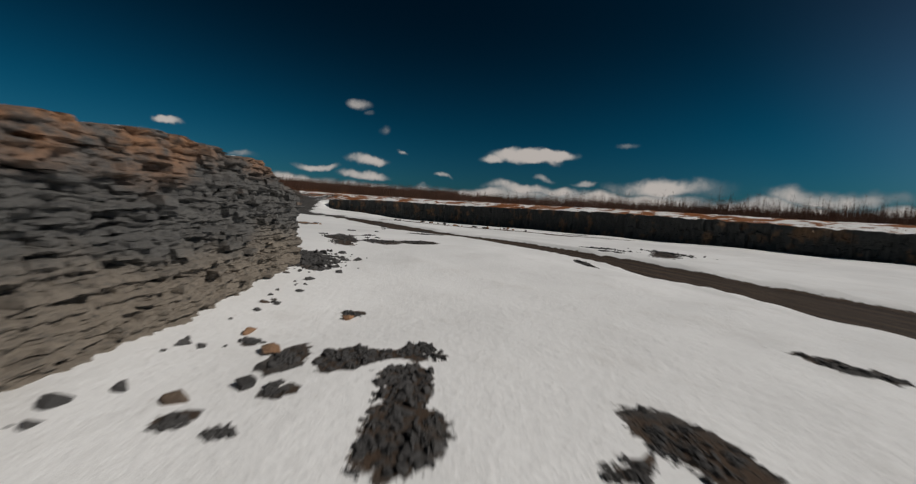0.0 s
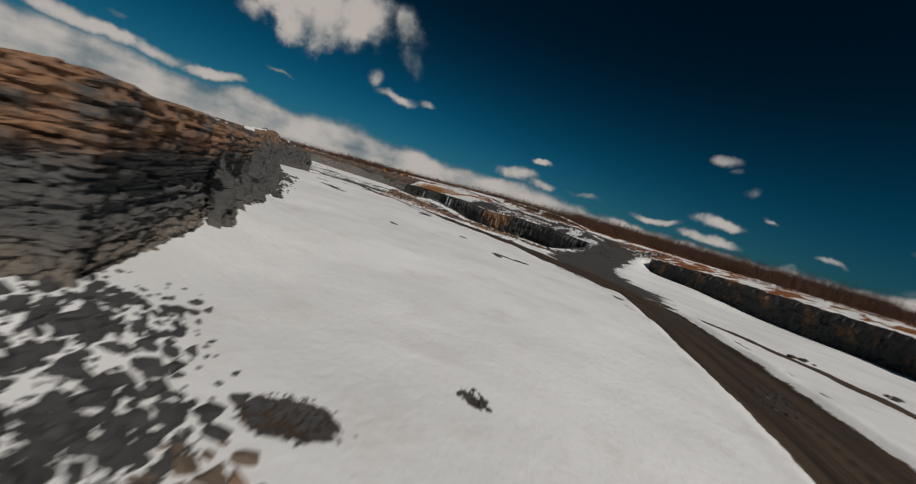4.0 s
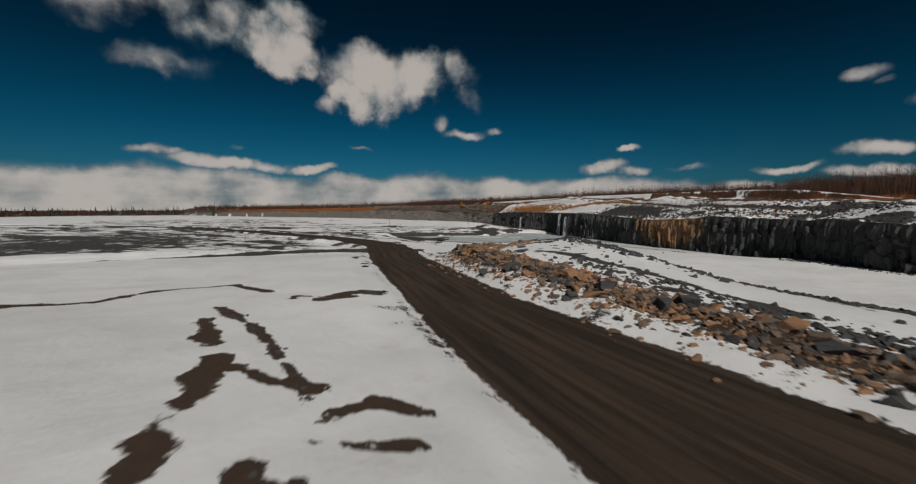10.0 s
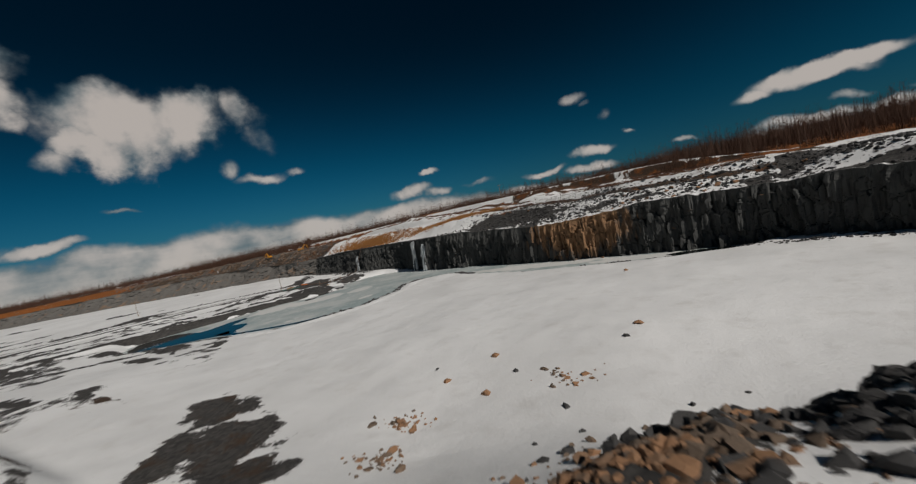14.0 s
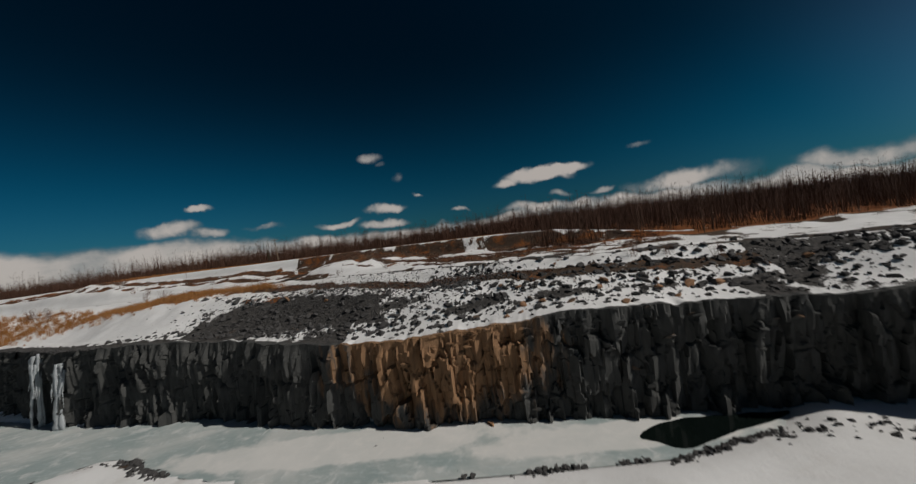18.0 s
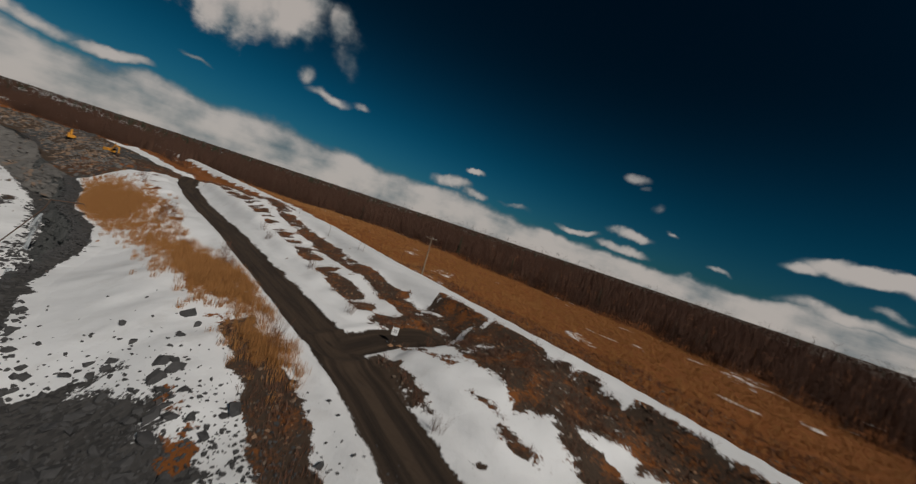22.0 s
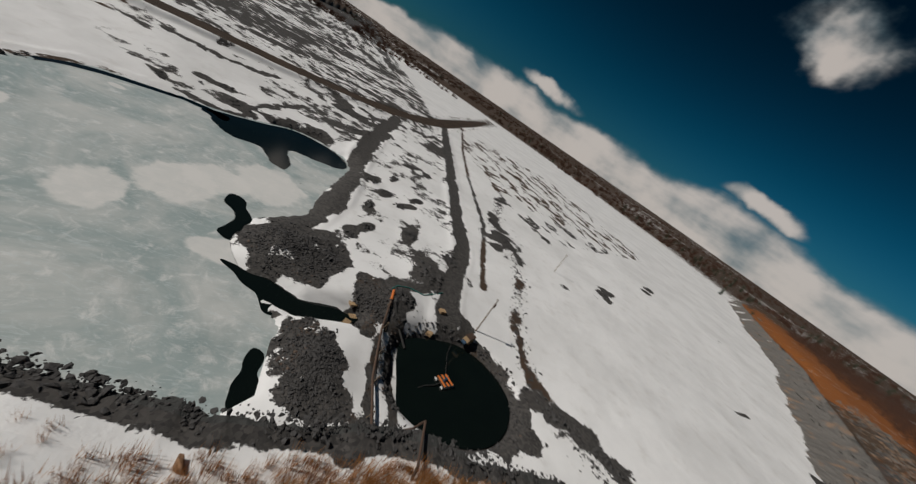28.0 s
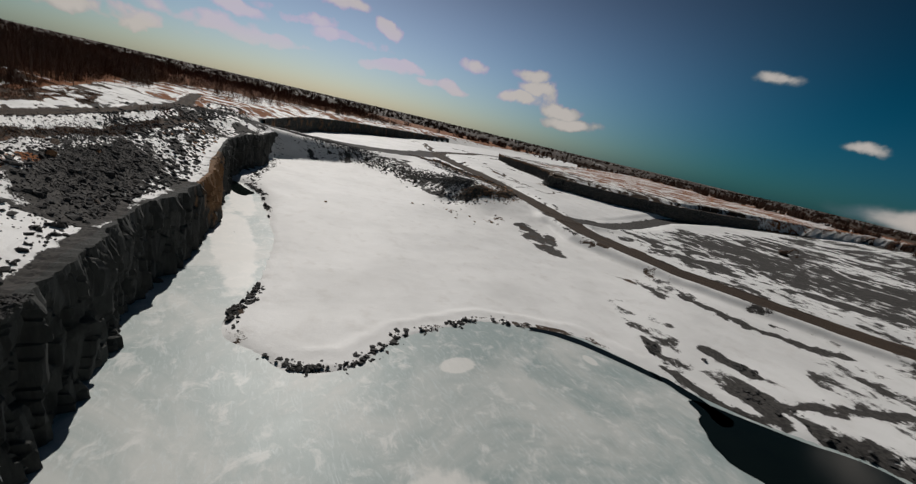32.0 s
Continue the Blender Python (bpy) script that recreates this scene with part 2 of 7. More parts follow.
# ---------------------------------------------------------------- materials
class Nodes:
    """A small helper to write a node material as expressions."""

    def __init__(self, name):
        self.mat = bpy.data.materials.new(name)
        self.mat.use_nodes = True
        self.nt = self.mat.node_tree
        self.bsdf = self.nt.nodes["Principled BSDF"]
        self.coord = self.nt.nodes.new("ShaderNodeTexCoord")
        self.geo = self.nt.nodes.new("ShaderNodeNewGeometry")
        self.place = self.geo.outputs["Position"]

    def put(self, sock, v):
        if isinstance(v, (int, float)):
            sock.default_value = v
        elif isinstance(v, (tuple, list)):
            sock.default_value = (*v, 1) if len(v) == 3 and sock.type == "RGBA" else v
        else:
            self.nt.links.new(v, sock)

    def noise(self, scale, detail=4, rough=0.55, vec=None, dist=0.0):
        n = self.nt.nodes.new("ShaderNodeTexNoise")
        n.inputs["Scale"].default_value, n.inputs["Detail"].default_value = scale, detail
        n.inputs["Roughness"].default_value, n.inputs["Distortion"].default_value = rough, dist
        self.put(n.inputs["Vector"], vec or self.place)
        return n.outputs[0]

    def cells(self, scale, vec=None, out="Distance", feature="F1"):
        n = self.nt.nodes.new("ShaderNodeTexVoronoi")
        n.feature = feature
        n.inputs["Scale"].default_value = scale
        self.put(n.inputs["Vector"], vec or self.place)
        return n.outputs[out]

    def stretch(self, x, y, z, vec=None):
        n = self.nt.nodes.new("ShaderNodeVectorMath")
        n.operation = "MULTIPLY"
        self.put(n.inputs[0], vec or self.place)
        n.inputs[1].default_value = (x, y, z)
        return n.outputs[0]

    def m(self, op, a, b=0.0, clamp=False):
        n = self.nt.nodes.new("ShaderNodeMath")
        n.operation, n.use_clamp = op, clamp
        self.put(n.inputs[0], a)
        self.put(n.inputs[1], b)
        return n.outputs[0]

    def step(self, v, lo, hi):
        n = self.nt.nodes.new("ShaderNodeMapRange")
        n.interpolation_type = "SMOOTHSTEP"
        self.put(n.inputs[0], v)
        n.inputs[1].default_value, n.inputs[2].default_value = lo, hi
        return n.outputs[0]

    def mix(self, f, a, b):
        n = self.nt.nodes.new("ShaderNodeMix")
        n.data_type = "RGBA"
        self.put(n.inputs[0], f)
        self.put(n.inputs[6], a)
        self.put(n.inputs[7], b)
        return n.outputs[2]

    def attr(self, name):
        n = self.nt.nodes.new("ShaderNodeAttribute")
        n.attribute_name = name
        return n.outputs["Fac"]

    def rand(self):
        n = self.nt.nodes.new("ShaderNodeObjectInfo")
        return n.outputs["Random"]

    def island(self):
        return self.geo.outputs["Random Per Island"]

    def up(self):
        n = self.nt.nodes.new("ShaderNodeSeparateXYZ")
        self.put(n.inputs[0], self.geo.outputs["Normal"])
        return n.outputs[2]

    def bump(self, h, strength=0.5, dist=0.1):
        n = self.nt.nodes.new("ShaderNodeBump")
        n.inputs["Strength"].default_value, n.inputs["Distance"].default_value = strength, dist
        self.put(n.inputs["Height"], h)
        self.put(self.bsdf.inputs["Normal"], n.outputs[0])

    def done(self, colour, rough=0.8, metal=0.0, spec=0.3):
        self.put(self.bsdf.inputs["Base Color"], colour)
        self.put(self.bsdf.inputs["Roughness"], rough)
        self.put(self.bsdf.inputs["Metallic"], metal)
        self.put(self.bsdf.inputs["Specular IOR Level"], spec)
        return self.mat


def ground_material():
    k = Nodes("snowy_ground")
    fine, mid, big = k.noise(2.6, 6, 0.65), k.noise(0.24, 7, 0.62), k.noise(0.05, 4)
    grit = k.noise(14, 3, 0.7)
    # snow: packed, slightly soiled
    snow = k.mix(k.step(big, 0.35, 0.7), (0.80, 0.80, 0.79), (0.70, 0.70, 0.69))
    snow = k.mix(k.m("MULTIPLY", k.step(mid, 0.5, 0.75), 0.5), snow, (0.60, 0.585, 0.56))
    snow = k.mix(k.m("MULTIPLY", k.step(k.noise(3.2, 5, 0.7), 0.62, 0.74), 0.35), snow, (0.36, 0.31, 0.27))
    # thawed earth, gravel, dead grass, wheel-packed road
    earth = k.mix(k.m("ADD", k.m("MULTIPLY", fine, 0.6), k.m("MULTIPLY", grit, 0.4)), (0.016, 0.012, 0.009), (0.105, 0.068, 0.044))
    grav = k.mix(k.cells(2.4, out="Color"), (0.020, 0.020, 0.020), (0.110, 0.102, 0.094))
    grav = k.mix(k.m("MULTIPLY", grit, 0.6), grav, (0.036, 0.034, 0.032))
    blade = k.noise(1.0, 6, 0.7, k.stretch(2.5, 7, 2))
    grass = k.mix(blade, (0.085, 0.027, 0.008), (0.34, 0.118, 0.026))
    lane = k.nt.nodes.new("ShaderNodeCombineXYZ")
    k.put(lane.inputs[0], k.m("MULTIPLY", k.attr("across"), 0.95))
    k.put(lane.inputs[1], k.m("MULTIPLY", k.attr("run"), 0.035))
    rut = k.step(k.noise(1.0, 5, 0.62, lane.outputs[0]), 0.3, 0.72)
    road = k.mix(k.m("ADD", k.m("MULTIPLY", rut, 0.7), k.m("MULTIPLY", fine, 0.3)), (0.010, 0.0072, 0.0052), (0.080, 0.053, 0.034))
    edge = k.m("ADD", k.m("MULTIPLY", k.m("SUBTRACT", mid, 0.5), 1.3), k.m("MULTIPLY", k.m("SUBTRACT", fine, 0.5), 0.7))
    bare = k.step(k.m("ADD", k.attr("bare"), edge), 0.47, 0.56)
    stony = k.step(k.m("ADD", k.attr("gravel"), k.m("MULTIPLY", edge, 0.8)), 0.42, 0.6)
    reedy = k.step(k.m("ADD", k.attr("grass"), k.m("MULTIPLY", edge, 0.8)), 0.42, 0.62)
    wheel = k.step(k.m("ADD", k.attr("road"), k.m("MULTIPLY", edge, 0.75)), 0.44, 0.58)
    soil = k.mix(stony, earth, grav)
    soil = k.mix(reedy, soil, grass)
    col = k.mix(bare, snow, soil)
    col = k.mix(wheel, col, road)
    dark = k.m("MAXIMUM", bare, wheel)
    h = k.m("ADD", k.m("MULTIPLY", mid, 0.5), k.m("ADD", k.m("MULTIPLY", fine, 0.16), k.m("MULTIPLY", k.m("MULTIPLY", grit, dark), 0.2)))
    h = k.m("SUBTRACT", h, k.m("MULTIPLY", dark, 0.25))
    k.bump(h, 0.55, 0.5)
    return k.done(col, k.mix(dark, (0.62, 0.62, 0.62), (0.92, 0.92, 0.92)), spec=0.25)


def rock_material(name, dark, light, warm, amount, vertical=False, snow=0.0, strata=None):
    k = Nodes(name)
    v = k.stretch(1, 1, 0.22) if vertical else k.stretch(0.6, 0.6, 2.2)
    grain, big, fine = k.noise(1.1, 6, 0.65, v), k.noise(0.16, 3), k.noise(7, 5, 0.7)
    col = k.mix(grain, dark, light)
    col = k.mix(k.m("MULTIPLY", k.island(), 0.5), col, tuple(0.55 * a + 0.45 * b for a, b in zip(dark, light)))
    rust = k.step(k.m("ADD", k.m("MULTIPLY", big, 0.8), k.m("MULTIPLY", k.m("ADD", k.island(), k.rand()), 0.22)), 1 - amount, 1.12 - amount)
    col = k.mix(k.m("MULTIPLY", rust, 0.75), col, warm)
    col = k.mix(k.m("MULTIPLY", fine, 0.35), col, dark)
    if strata:
        lay = k.nt.nodes.new("ShaderNodeSeparateXYZ")
        k.put(lay.inputs[0], k.place)
        ht = k.m("ADD", lay.outputs[2], k.m("MULTIPLY", k.m("SUBTRACT", k.noise(0.22, 5), 0.5), 4.5))
        col = k.mix(k.m("MULTIPLY", k.m("SUBTRACT", 1.0, k.step(ht, 1.6, 3.6)), strata[2]), col, (0.25, 0.205, 0.155))
        col = k.mix(k.m("MULTIPLY", k.step(ht, strata[0], strata[1]), k.m("MULTIPLY", k.step(k.noise(0.55, 6, 0.7, k.stretch(1, 1, 1.4)), 0.36, 0.56), k.m("ADD", 0.35, k.m("MULTIPLY", k.noise(2.4, 4, 0.65, v), 0.65)))), col, warm)
        col = k.mix(k.m("MULTIPLY", k.step(k.noise(3.6, 5, 0.75, k.stretch(1, 1, 1.6)), 0.50, 0.66), 0.6), col, dark)
    if vertical:
        # a tan patch: the sunlit part of the face, painted into its colour
        sub = k.nt.nodes.new("ShaderNodeVectorMath")
        sub.operation = "SUBTRACT"
        k.put(sub.inputs[0], k.place)
        sub.inputs[1].default_value = (-246, 320, 0)
        ln = k.nt.nodes.new("ShaderNodeVectorMath")
        ln.operation = "LENGTH"
        k.put(ln.inputs[0], k.stretch(1 / 22, 1 / 22, 1 / 12, sub.outputs[0]))
        brightened = k.m("SUBTRACT", 1.0, k.step(k.m("ADD", ln.outputs["Value"], k.m("MULTIPLY", k.m("SUBTRACT", k.noise(0.5, 5, 0.6, v), 0.5), 1.6)), 0.55, 0.95))
        col = k.mix(k.m("MULTIPLY", brightened, 0.85), col, k.mix(k.noise(1.3, 4, 0.6, v), (0.10, 0.055, 0.03), (0.42, 0.235, 0.115)))
    if snow > 0:
        top = k.step(k.m("ADD", k.up(), k.m("MULTIPLY", k.m("SUBTRACT", k.noise(0.8, 5), 0.5), 1.2)), 1.05 - snow, 1.15 - snow)
        col = k.mix(top, col, (0.76, 0.75, 0.73))
    k.bump(k.m("ADD", k.m("MULTIPLY", grain, 0.6), k.m("MULTIPLY", fine, 0.35)), 0.9, 0.3)
    return k.done(col, 0.88, spec=0.25)


M_GROUND = ground_material()
M_STRATA = rock_material("bedded_limestone", (0.034, 0.036, 0.038), (0.185, 0.175, 0.16), (0.34, 0.17, 0.08), 0.22, strata=(5.0, 6.6, .6))
# darker copy of the limestone, with the shade of walls 3 and 4 in its colour
M_SHADE = rock_material("shaded_jointed_limestone", (0.016, 0.018, 0.019), (0.15, 0.145, 0.135), (0.33, 0.165, 0.075), 0.16, strata=(6.8, 8.8, .15))
M_CLIFF = rock_material("fractured_dark_rock", (0.007, 0.009, 0.010), (0.13, 0.13, 0.122), (0.24, 0.14, 0.075), 0.22, vertical=True, snow=0.0)
M_TALUS = rock_material("broken_tawny_rock", (0.06, 0.056, 0.052), (0.22, 0.205, 0.185), (0.28, 0.17, 0.10), 0.42, snow=0.0)
M_STONE = rock_material("quarry_stone", (0.055, 0.042, 0.032), (0.30, 0.22, 0.16), (0.40, 0.21, 0.105), 0.47, snow=0.0)
M_GREY = rock_material("blue_grey_stone", (0.024, 0.024, 0.025), (0.118, 0.113, 0.108), (0.15, 0.10, 0.07), 0.20, snow=0.0)


def ice_material():
    k = Nodes("pond_ice")
    a, b, c = k.noise(0.045, 6, 0.62, dist=1.2), k.noise(0.35, 7, 0.7, dist=0.6), k.noise(4, 5, 0.7)
    crack = k.step(k.cells(0.11, feature="DISTANCE_TO_EDGE", vec=None), 0.0, 0.035)
    col = k.mix(k.step(a, 0.38, 0.66), (0.32, 0.385, 0.38), (0.53, 0.55, 0.53))
    col = k.mix(k.m("MULTIPLY", k.step(b, 0.50, 0.70), 0.7), col, (0.70, 0.70, 0.68))
    col = k.mix(k.m("MULTIPLY", k.step(k.noise(0.12, 3), 0.55, 0.75), 0.35), col, (0.22, 0.28, 0.275))
    swirl = k.noise(0.5, 6, 0.72, k.stretch(0.55, 1.6, 1), dist=2.2)
    col = k.mix(k.m("MULTIPLY", k.step(swirl, 0.5, 0.68), 0.42), col, (0.60, 0.66, 0.67))
    for px, py, ra, rb in ((-340, 303, 5, 7.5), (-349, 291, 7, 9), (-354, 284, 7, 7), (-364, 276, 9, 11), (-362, 308.5, 6, 4), (-319, 287, 2.2, 3.4), (-324.5, 258.6, 2.0, 1.4), (-262, 318, 30, 5), (-222, 314, 22, 4)):
        sub = k.nt.nodes.new("ShaderNodeVectorMath")
        sub.operation = "SUBTRACT"
        k.put(sub.inputs[0], k.place)
        sub.inputs[1].default_value = (px, py, -11)
        ln = k.nt.nodes.new("ShaderNodeVectorMath")
        ln.operation = "LENGTH"
        k.put(ln.inputs[0], k.stretch(1 / ra, 1 / rb, 0, sub.outputs[0]))
        rr = k.m("ADD", ln.outputs["Value"], k.m("MULTIPLY", k.m("SUBTRACT", k.noise(0.25, 5), 0.5), 0.9))
        col = k.mix(k.m("MULTIPLY", k.m("SUBTRACT", 1.0, k.step(rr, 0.78, 1.02)), k.m("ADD", 0.55, k.m("MULTIPLY", b, 0.5))), col, (0.72, 0.71, 0.68))
    k.bump(k.m("ADD", b, k.m("MULTIPLY", c, 0.2)), 0.25, 0.1)
    return k.done(col, k.mix(a, (0.36, 0.36, 0.36), (0.62, 0.62, 0.62)), spec=0.32)


def plain(name, lo, hi, scale=3.0, rough=0.7, metal=0.0, bump=0.2):
    k = Nodes(name)
    n = k.noise(scale, 5, 0.65)
    k.bump(n, bump, 0.05)
    return k.done(k.mix(n, lo, hi), rough, metal)


M_ICE = ice_material()
M_WATER = plain("dark_meltwater", (0.003, 0.005, 0.005), (0.006, 0.010, 0.008), 0.2, 0.08, bump=0.03)
M_BARK = plain("grey_brown_bark", (0.055, 0.035, 0.024), (0.15, 0.095, 0.065), 6.0, 0.9)
M_TWIG = plain("red_brown_twigs", (0.036, 0.020, 0.013), (0.112, 0.055, 0.034), 0.08, 0.9)
M_FROZEN = plain("frozen_waterfall", (0.20, 0.22, 0.23), (0.56, 0.59, 0.60), 1.5, 0.35, bump=0.6)
M_STEEL = plain("rusty_steel", (0.05, 0.035, 0.028), (0.16, 0.10, 0.07), 5.0, 0.6, 0.4)
M_YELLOW = plain("machine_yellow_paint", (0.48, 0.20, 0.02), (0.62, 0.28, 0.03), 2.0, 0.5)
M_BLACK = plain("black_rubber", (0.015, 0.015, 0.015), (0.04, 0.038, 0.035), 4.0, 0.8)
M_WOOD = plain("weathered_pole_wood", (0.11, 0.085, 0.06), (0.34, 0.25, 0.17), 5.0, 0.85)
M_SIGN = plain("white_sign_panel", (0.62, 0.62, 0.60), (0.74, 0.74, 0.72), 4.0, 0.5)
M_REED = plain("dry_reed", (0.21, 0.085, 0.025), (0.46, 0.225, 0.075), 2.0, 0.9)
M_BRUSH = plain("bare_brush", (0.07, 0.03, 0.018), (0.17, 0.085, 0.05), 3.0, 0.9)
M_PINE = plain("dark_conifer_needles", (0.012, 0.022, 0.012), (0.035, 0.05, 0.025), 2.0, 0.9)


# ---------------------------------------------------------------- plan
# rim of the northern face, from east to west: x, y, height of the edge
RIM = [(150, 20, 4.4), (112, 86, 4.8), (64, 140, 6.2), (36, 198, 6.2), (-4, 246, 6.0), (-60, 274, 6.4), (-100, 296, 5.0), (-128, 300, 2.8),
       (-133, 293, 2.8), (-143, 296, 3.2), (-170, 304, 4.2), (-183, 312, 4.6), (-192, 316, 4.2), (-200, 317.5, 4.2), (-212, 319, 4.6), (-225, 320, 4.8),
       (-238, 322.5, 3.4), (-251, 323, 2.9), (-264, 325.5, 2.8), (-286, 332.5, 4.0), (-305, 335, 5.0), (-330, 339, 5.0), (-352, 348.2, 5.0),
       (-368, 350.9, 5.2), (-384, 349.5, 5.4), (-411, 354, 5.2), (-446, 357, 4.0), (-480, 353, 3.8)]
RIM_WEST = [(-520, 354, 5.0), (-552, 348, 6.0), (-592, 322, 6.5), (-640, 288, 6.5), (-694, 256, 6.0), (-744, 206, 5.0), (-860, 110, 4.0), (-1000, 40, 2.0)]
# foot of the southern plateau's rock walls
SOUTH = [(-9.5, -60), (-9.6, 0), (-10, 14), (-10.4, 24), (-13.5, 28), (-46, 34), (-47, 43), (-39.5, 53), (-35.5, 65.3), (-46, 69.5), (-66, 77), (-92, 86),
         (-107, 90), (-126, 93), (-148, 101), (-168, 121), (-176, 114), (-202, 96), (-222, 60), (-232, 10), (-238, -60)]
ROAD = [(58, -40, -.4), (40, -8, -.6), (27, 28, -.8), (19, 50, -1.0), (8, 69.5, -1.2), (-4, 80, -1.25), (-11, 91, -1.3), (-19, 105, -1.35), (-30, 122, -1.5), (-42, 139, -1.6), (-58, 151, -1.8), (-78, 157.5, -2.0), (-100, 161, -2.1), (-125, 162, -2.3), (-150, 164.2, -2.6),
        (-170, 166.4, -2.9), (-190, 170, -3.2), (-222, 176, -3.8), (-262, 186, -4.4), (-300, 182, -4.9), (-340, 166, -4.8), (-390, 141, -4.2), (-425, 110, -3.2), (-455, 66, -2.2),
        (-520, -60, -1), (-640, -300, 0)]
SIDE_ROAD = [(-238, 184, -3.9), (-250, 160, -3.8), (-246, 130, -3.6), (-232, 74, -2.4), (-228, 0, -1), (-250, -160, 0)]
PUMP_ROAD = [(-455, 70, -2.3), (-446, 120, -3.0), (-438, 170, -5.0), (-428, 232, -7.0), (-421, 274, -7.6), (-411, 297, -8.0), (-407, 311, -8.4)]
RIM_ROAD = [(-60, 330, 9.0), (-150, 334, 9.6), (-188, 338, 10.2), (-225, 344, 11.0), (-260, 353, 11.7), (-284, 361, 12.0), (-305, 365, 12.2), (-336, 371, 11.6),
            (-350, 374, 11.4), (-395, 380, 11.5), (-430, 387, 12.0), (-455, 396, 12.5)]
RIM_BRANCH = [(-292, 363, 12.2), (-293, 371, 12.5), (-291, 377, 13.2)]
CREST_TRACK = [(-182, 368.5, 12.2), (-198, 371.2, 14.6), (-214, 374, 17.0), (-232, 377, 17.8), (-262, 384, 18.3), (-290, 388, 18.4), (-315, 391, 18.5), (-351, 398, 18.8), (-423, 408, 18), (-520, 418, 17), (-615, 424, 16),
               (-700, 360, 14), (-930, 258, 12)]
# the ramp out of the quarry, from the haul road to the northern rim
RAMP = [(-58, 157, -1.8), (-78, 178, -2.2), (-92, 205, -2.3), (-102, 235, -1.8), (-110, 262, -.2), (-117, 285, 2.2), (-127, 306, 5.2), (-141, 324, 8.2), (-162, 335, 9.7)]
TRACK_2 = [(-46, 150), (-31, 146), (-20, 139), (-10, 132), (4, 128), (24, 122), (44, 112)]
CAUSEWAY = [(-372, 292, -9.6), (-380, 270, -9.2), (-383, 250, -8.6), (-388, 220, -7.8), (-398, 176, -6.5), (-408, 140, -4.4)]
POND = [(-345, 343), (-327, 338), (-308, 336), (-288, 334), (-262, 328), (-240, 326), (-220, 323), (-196, 319), (-201, 312), (-216, 308), (-246, 308), (-262, 309), (-287, 315),
        (-296, 320), (-303, 321), (-308, 317), (-314, 313), (-315, 304), (-309, 293), (-307, 274), (-312, 263), (-318, 253), (-331, 248), (-342, 243), (-350, 238), (-362, 227),
        (-372, 226), (-382, 231), (-384, 240), (-376, 270), (-374, 284), (-364, 294), (-362, 304), (-367, 314), (-374, 322), (-373, 336), (-366, 344), (-356, 346)]
# rock thrown up beside the haul road, and the spur that runs out over the pit
VERGE = [(-112, 182), (-128, 181), (-142, 180), (-156, 181), (-170, 182), (-184, 183), (-198, 184), (-206, 187)]
# a gut of open water between the gravel spits
GUT = [(-364, 311.5), (-371, 314.5), (-376, 317), (-381, 316.2), (-385.5, 315.4)]
SPUR = [(-211, 191), (-212, 199), (-208, 207), (-206, 214)]
# heights below the northern face
LOW_BENCH = [(0, 0, 0), (-4, 16, 0), (0, 40, .8), (-9, 37, 1.1), (-20, 55, .9), (-33, 55, 1.2), (-28, 77, 0), (-15, 90, -.8), (-50, 88, .8), (-77, 110, .8), (-106, 104, 1.2), (-92, 125, .9),
             (-129, 138, .5), (-160, 124, .6), (-184, 145, -1.4), (-160, 154, -2.0), (20, 0, -.3), (10, 70, -.6), (-50, 140, -1.0), (-110, 150, -1.2), (-200, 130, -1.2)]
LOW_EAST = [(50, 60, -1.6), (70, 100, -2), (0, 230, -5.2), (20, 150, -2.2), (-40, 200, -3.2), (-45, 250, -5.5), (20, 200, -4.4), (-20, 165, -2.0), (-100, 178, -2), (-120, 200, -2.6), (-90, 240, -3.0),
            (-150, 182, -2.4), (-185, 190, -.9), (-75, 264, -2.4), (-98, 250, -2.0), (-92, 272, -2.0), (-200, 196, .1), (-160, 205, -2.6), (-213, 194, -2.2), (-224, 190, -3.8), (-235, 196, -6), (-204, 205, .4), (-198, 211, .5), (-188, 210, .3), (-178, 208, -.3), (-190, 198, .2)]
LOW_PIT = [(-146, 288, -9), (-134, 262, -8.8), (-147, 240, -9), (-178, 228, -9), (-205, 222, -9), (-228, 214, -9.1), (-248, 205, -9.2), (-270, 213, -9.8), (-200, 305, -9.6),
           (-217, 246, -9.1), (-225, 285, -9.2), (-250, 245, -9.3), (-283, 308, -10.7), (-306, 262, -10.8), (-298, 225, -10), (-262, 303, -10.6), (-310, 206, -7.5), (-350, 196, -8), (-335, 230, -10.4),
           (-345, 253, -11.2), (-230, 300, -10.3)]
LOW_WEST = [(-372, 262, -10.6), (-393, 310, -8.0), (-416, 306, -8.3), (-378, 330, -9.8), (-405, 326, -11.6), (-430, 200, -6.4), (-432, 280, -7.4), (-396, 240, -8.2), (-375, 180, -7), (-499, 259, -5.6),
            (-546, 237, -4.2), (-535, 311, -5.8), (-600, 256, -3.6), (-460, 330, -6), (-700, 150, -3), (-600, 0, -1), (-345, 140, -3.6), (-420, 340, -8.6), (-390, 345, -8), (-300, 140, -3.6),
            (-262, 150, -3.6), (-300, 60, -2), (-400, 40, -1), (-480, 345, -5)]
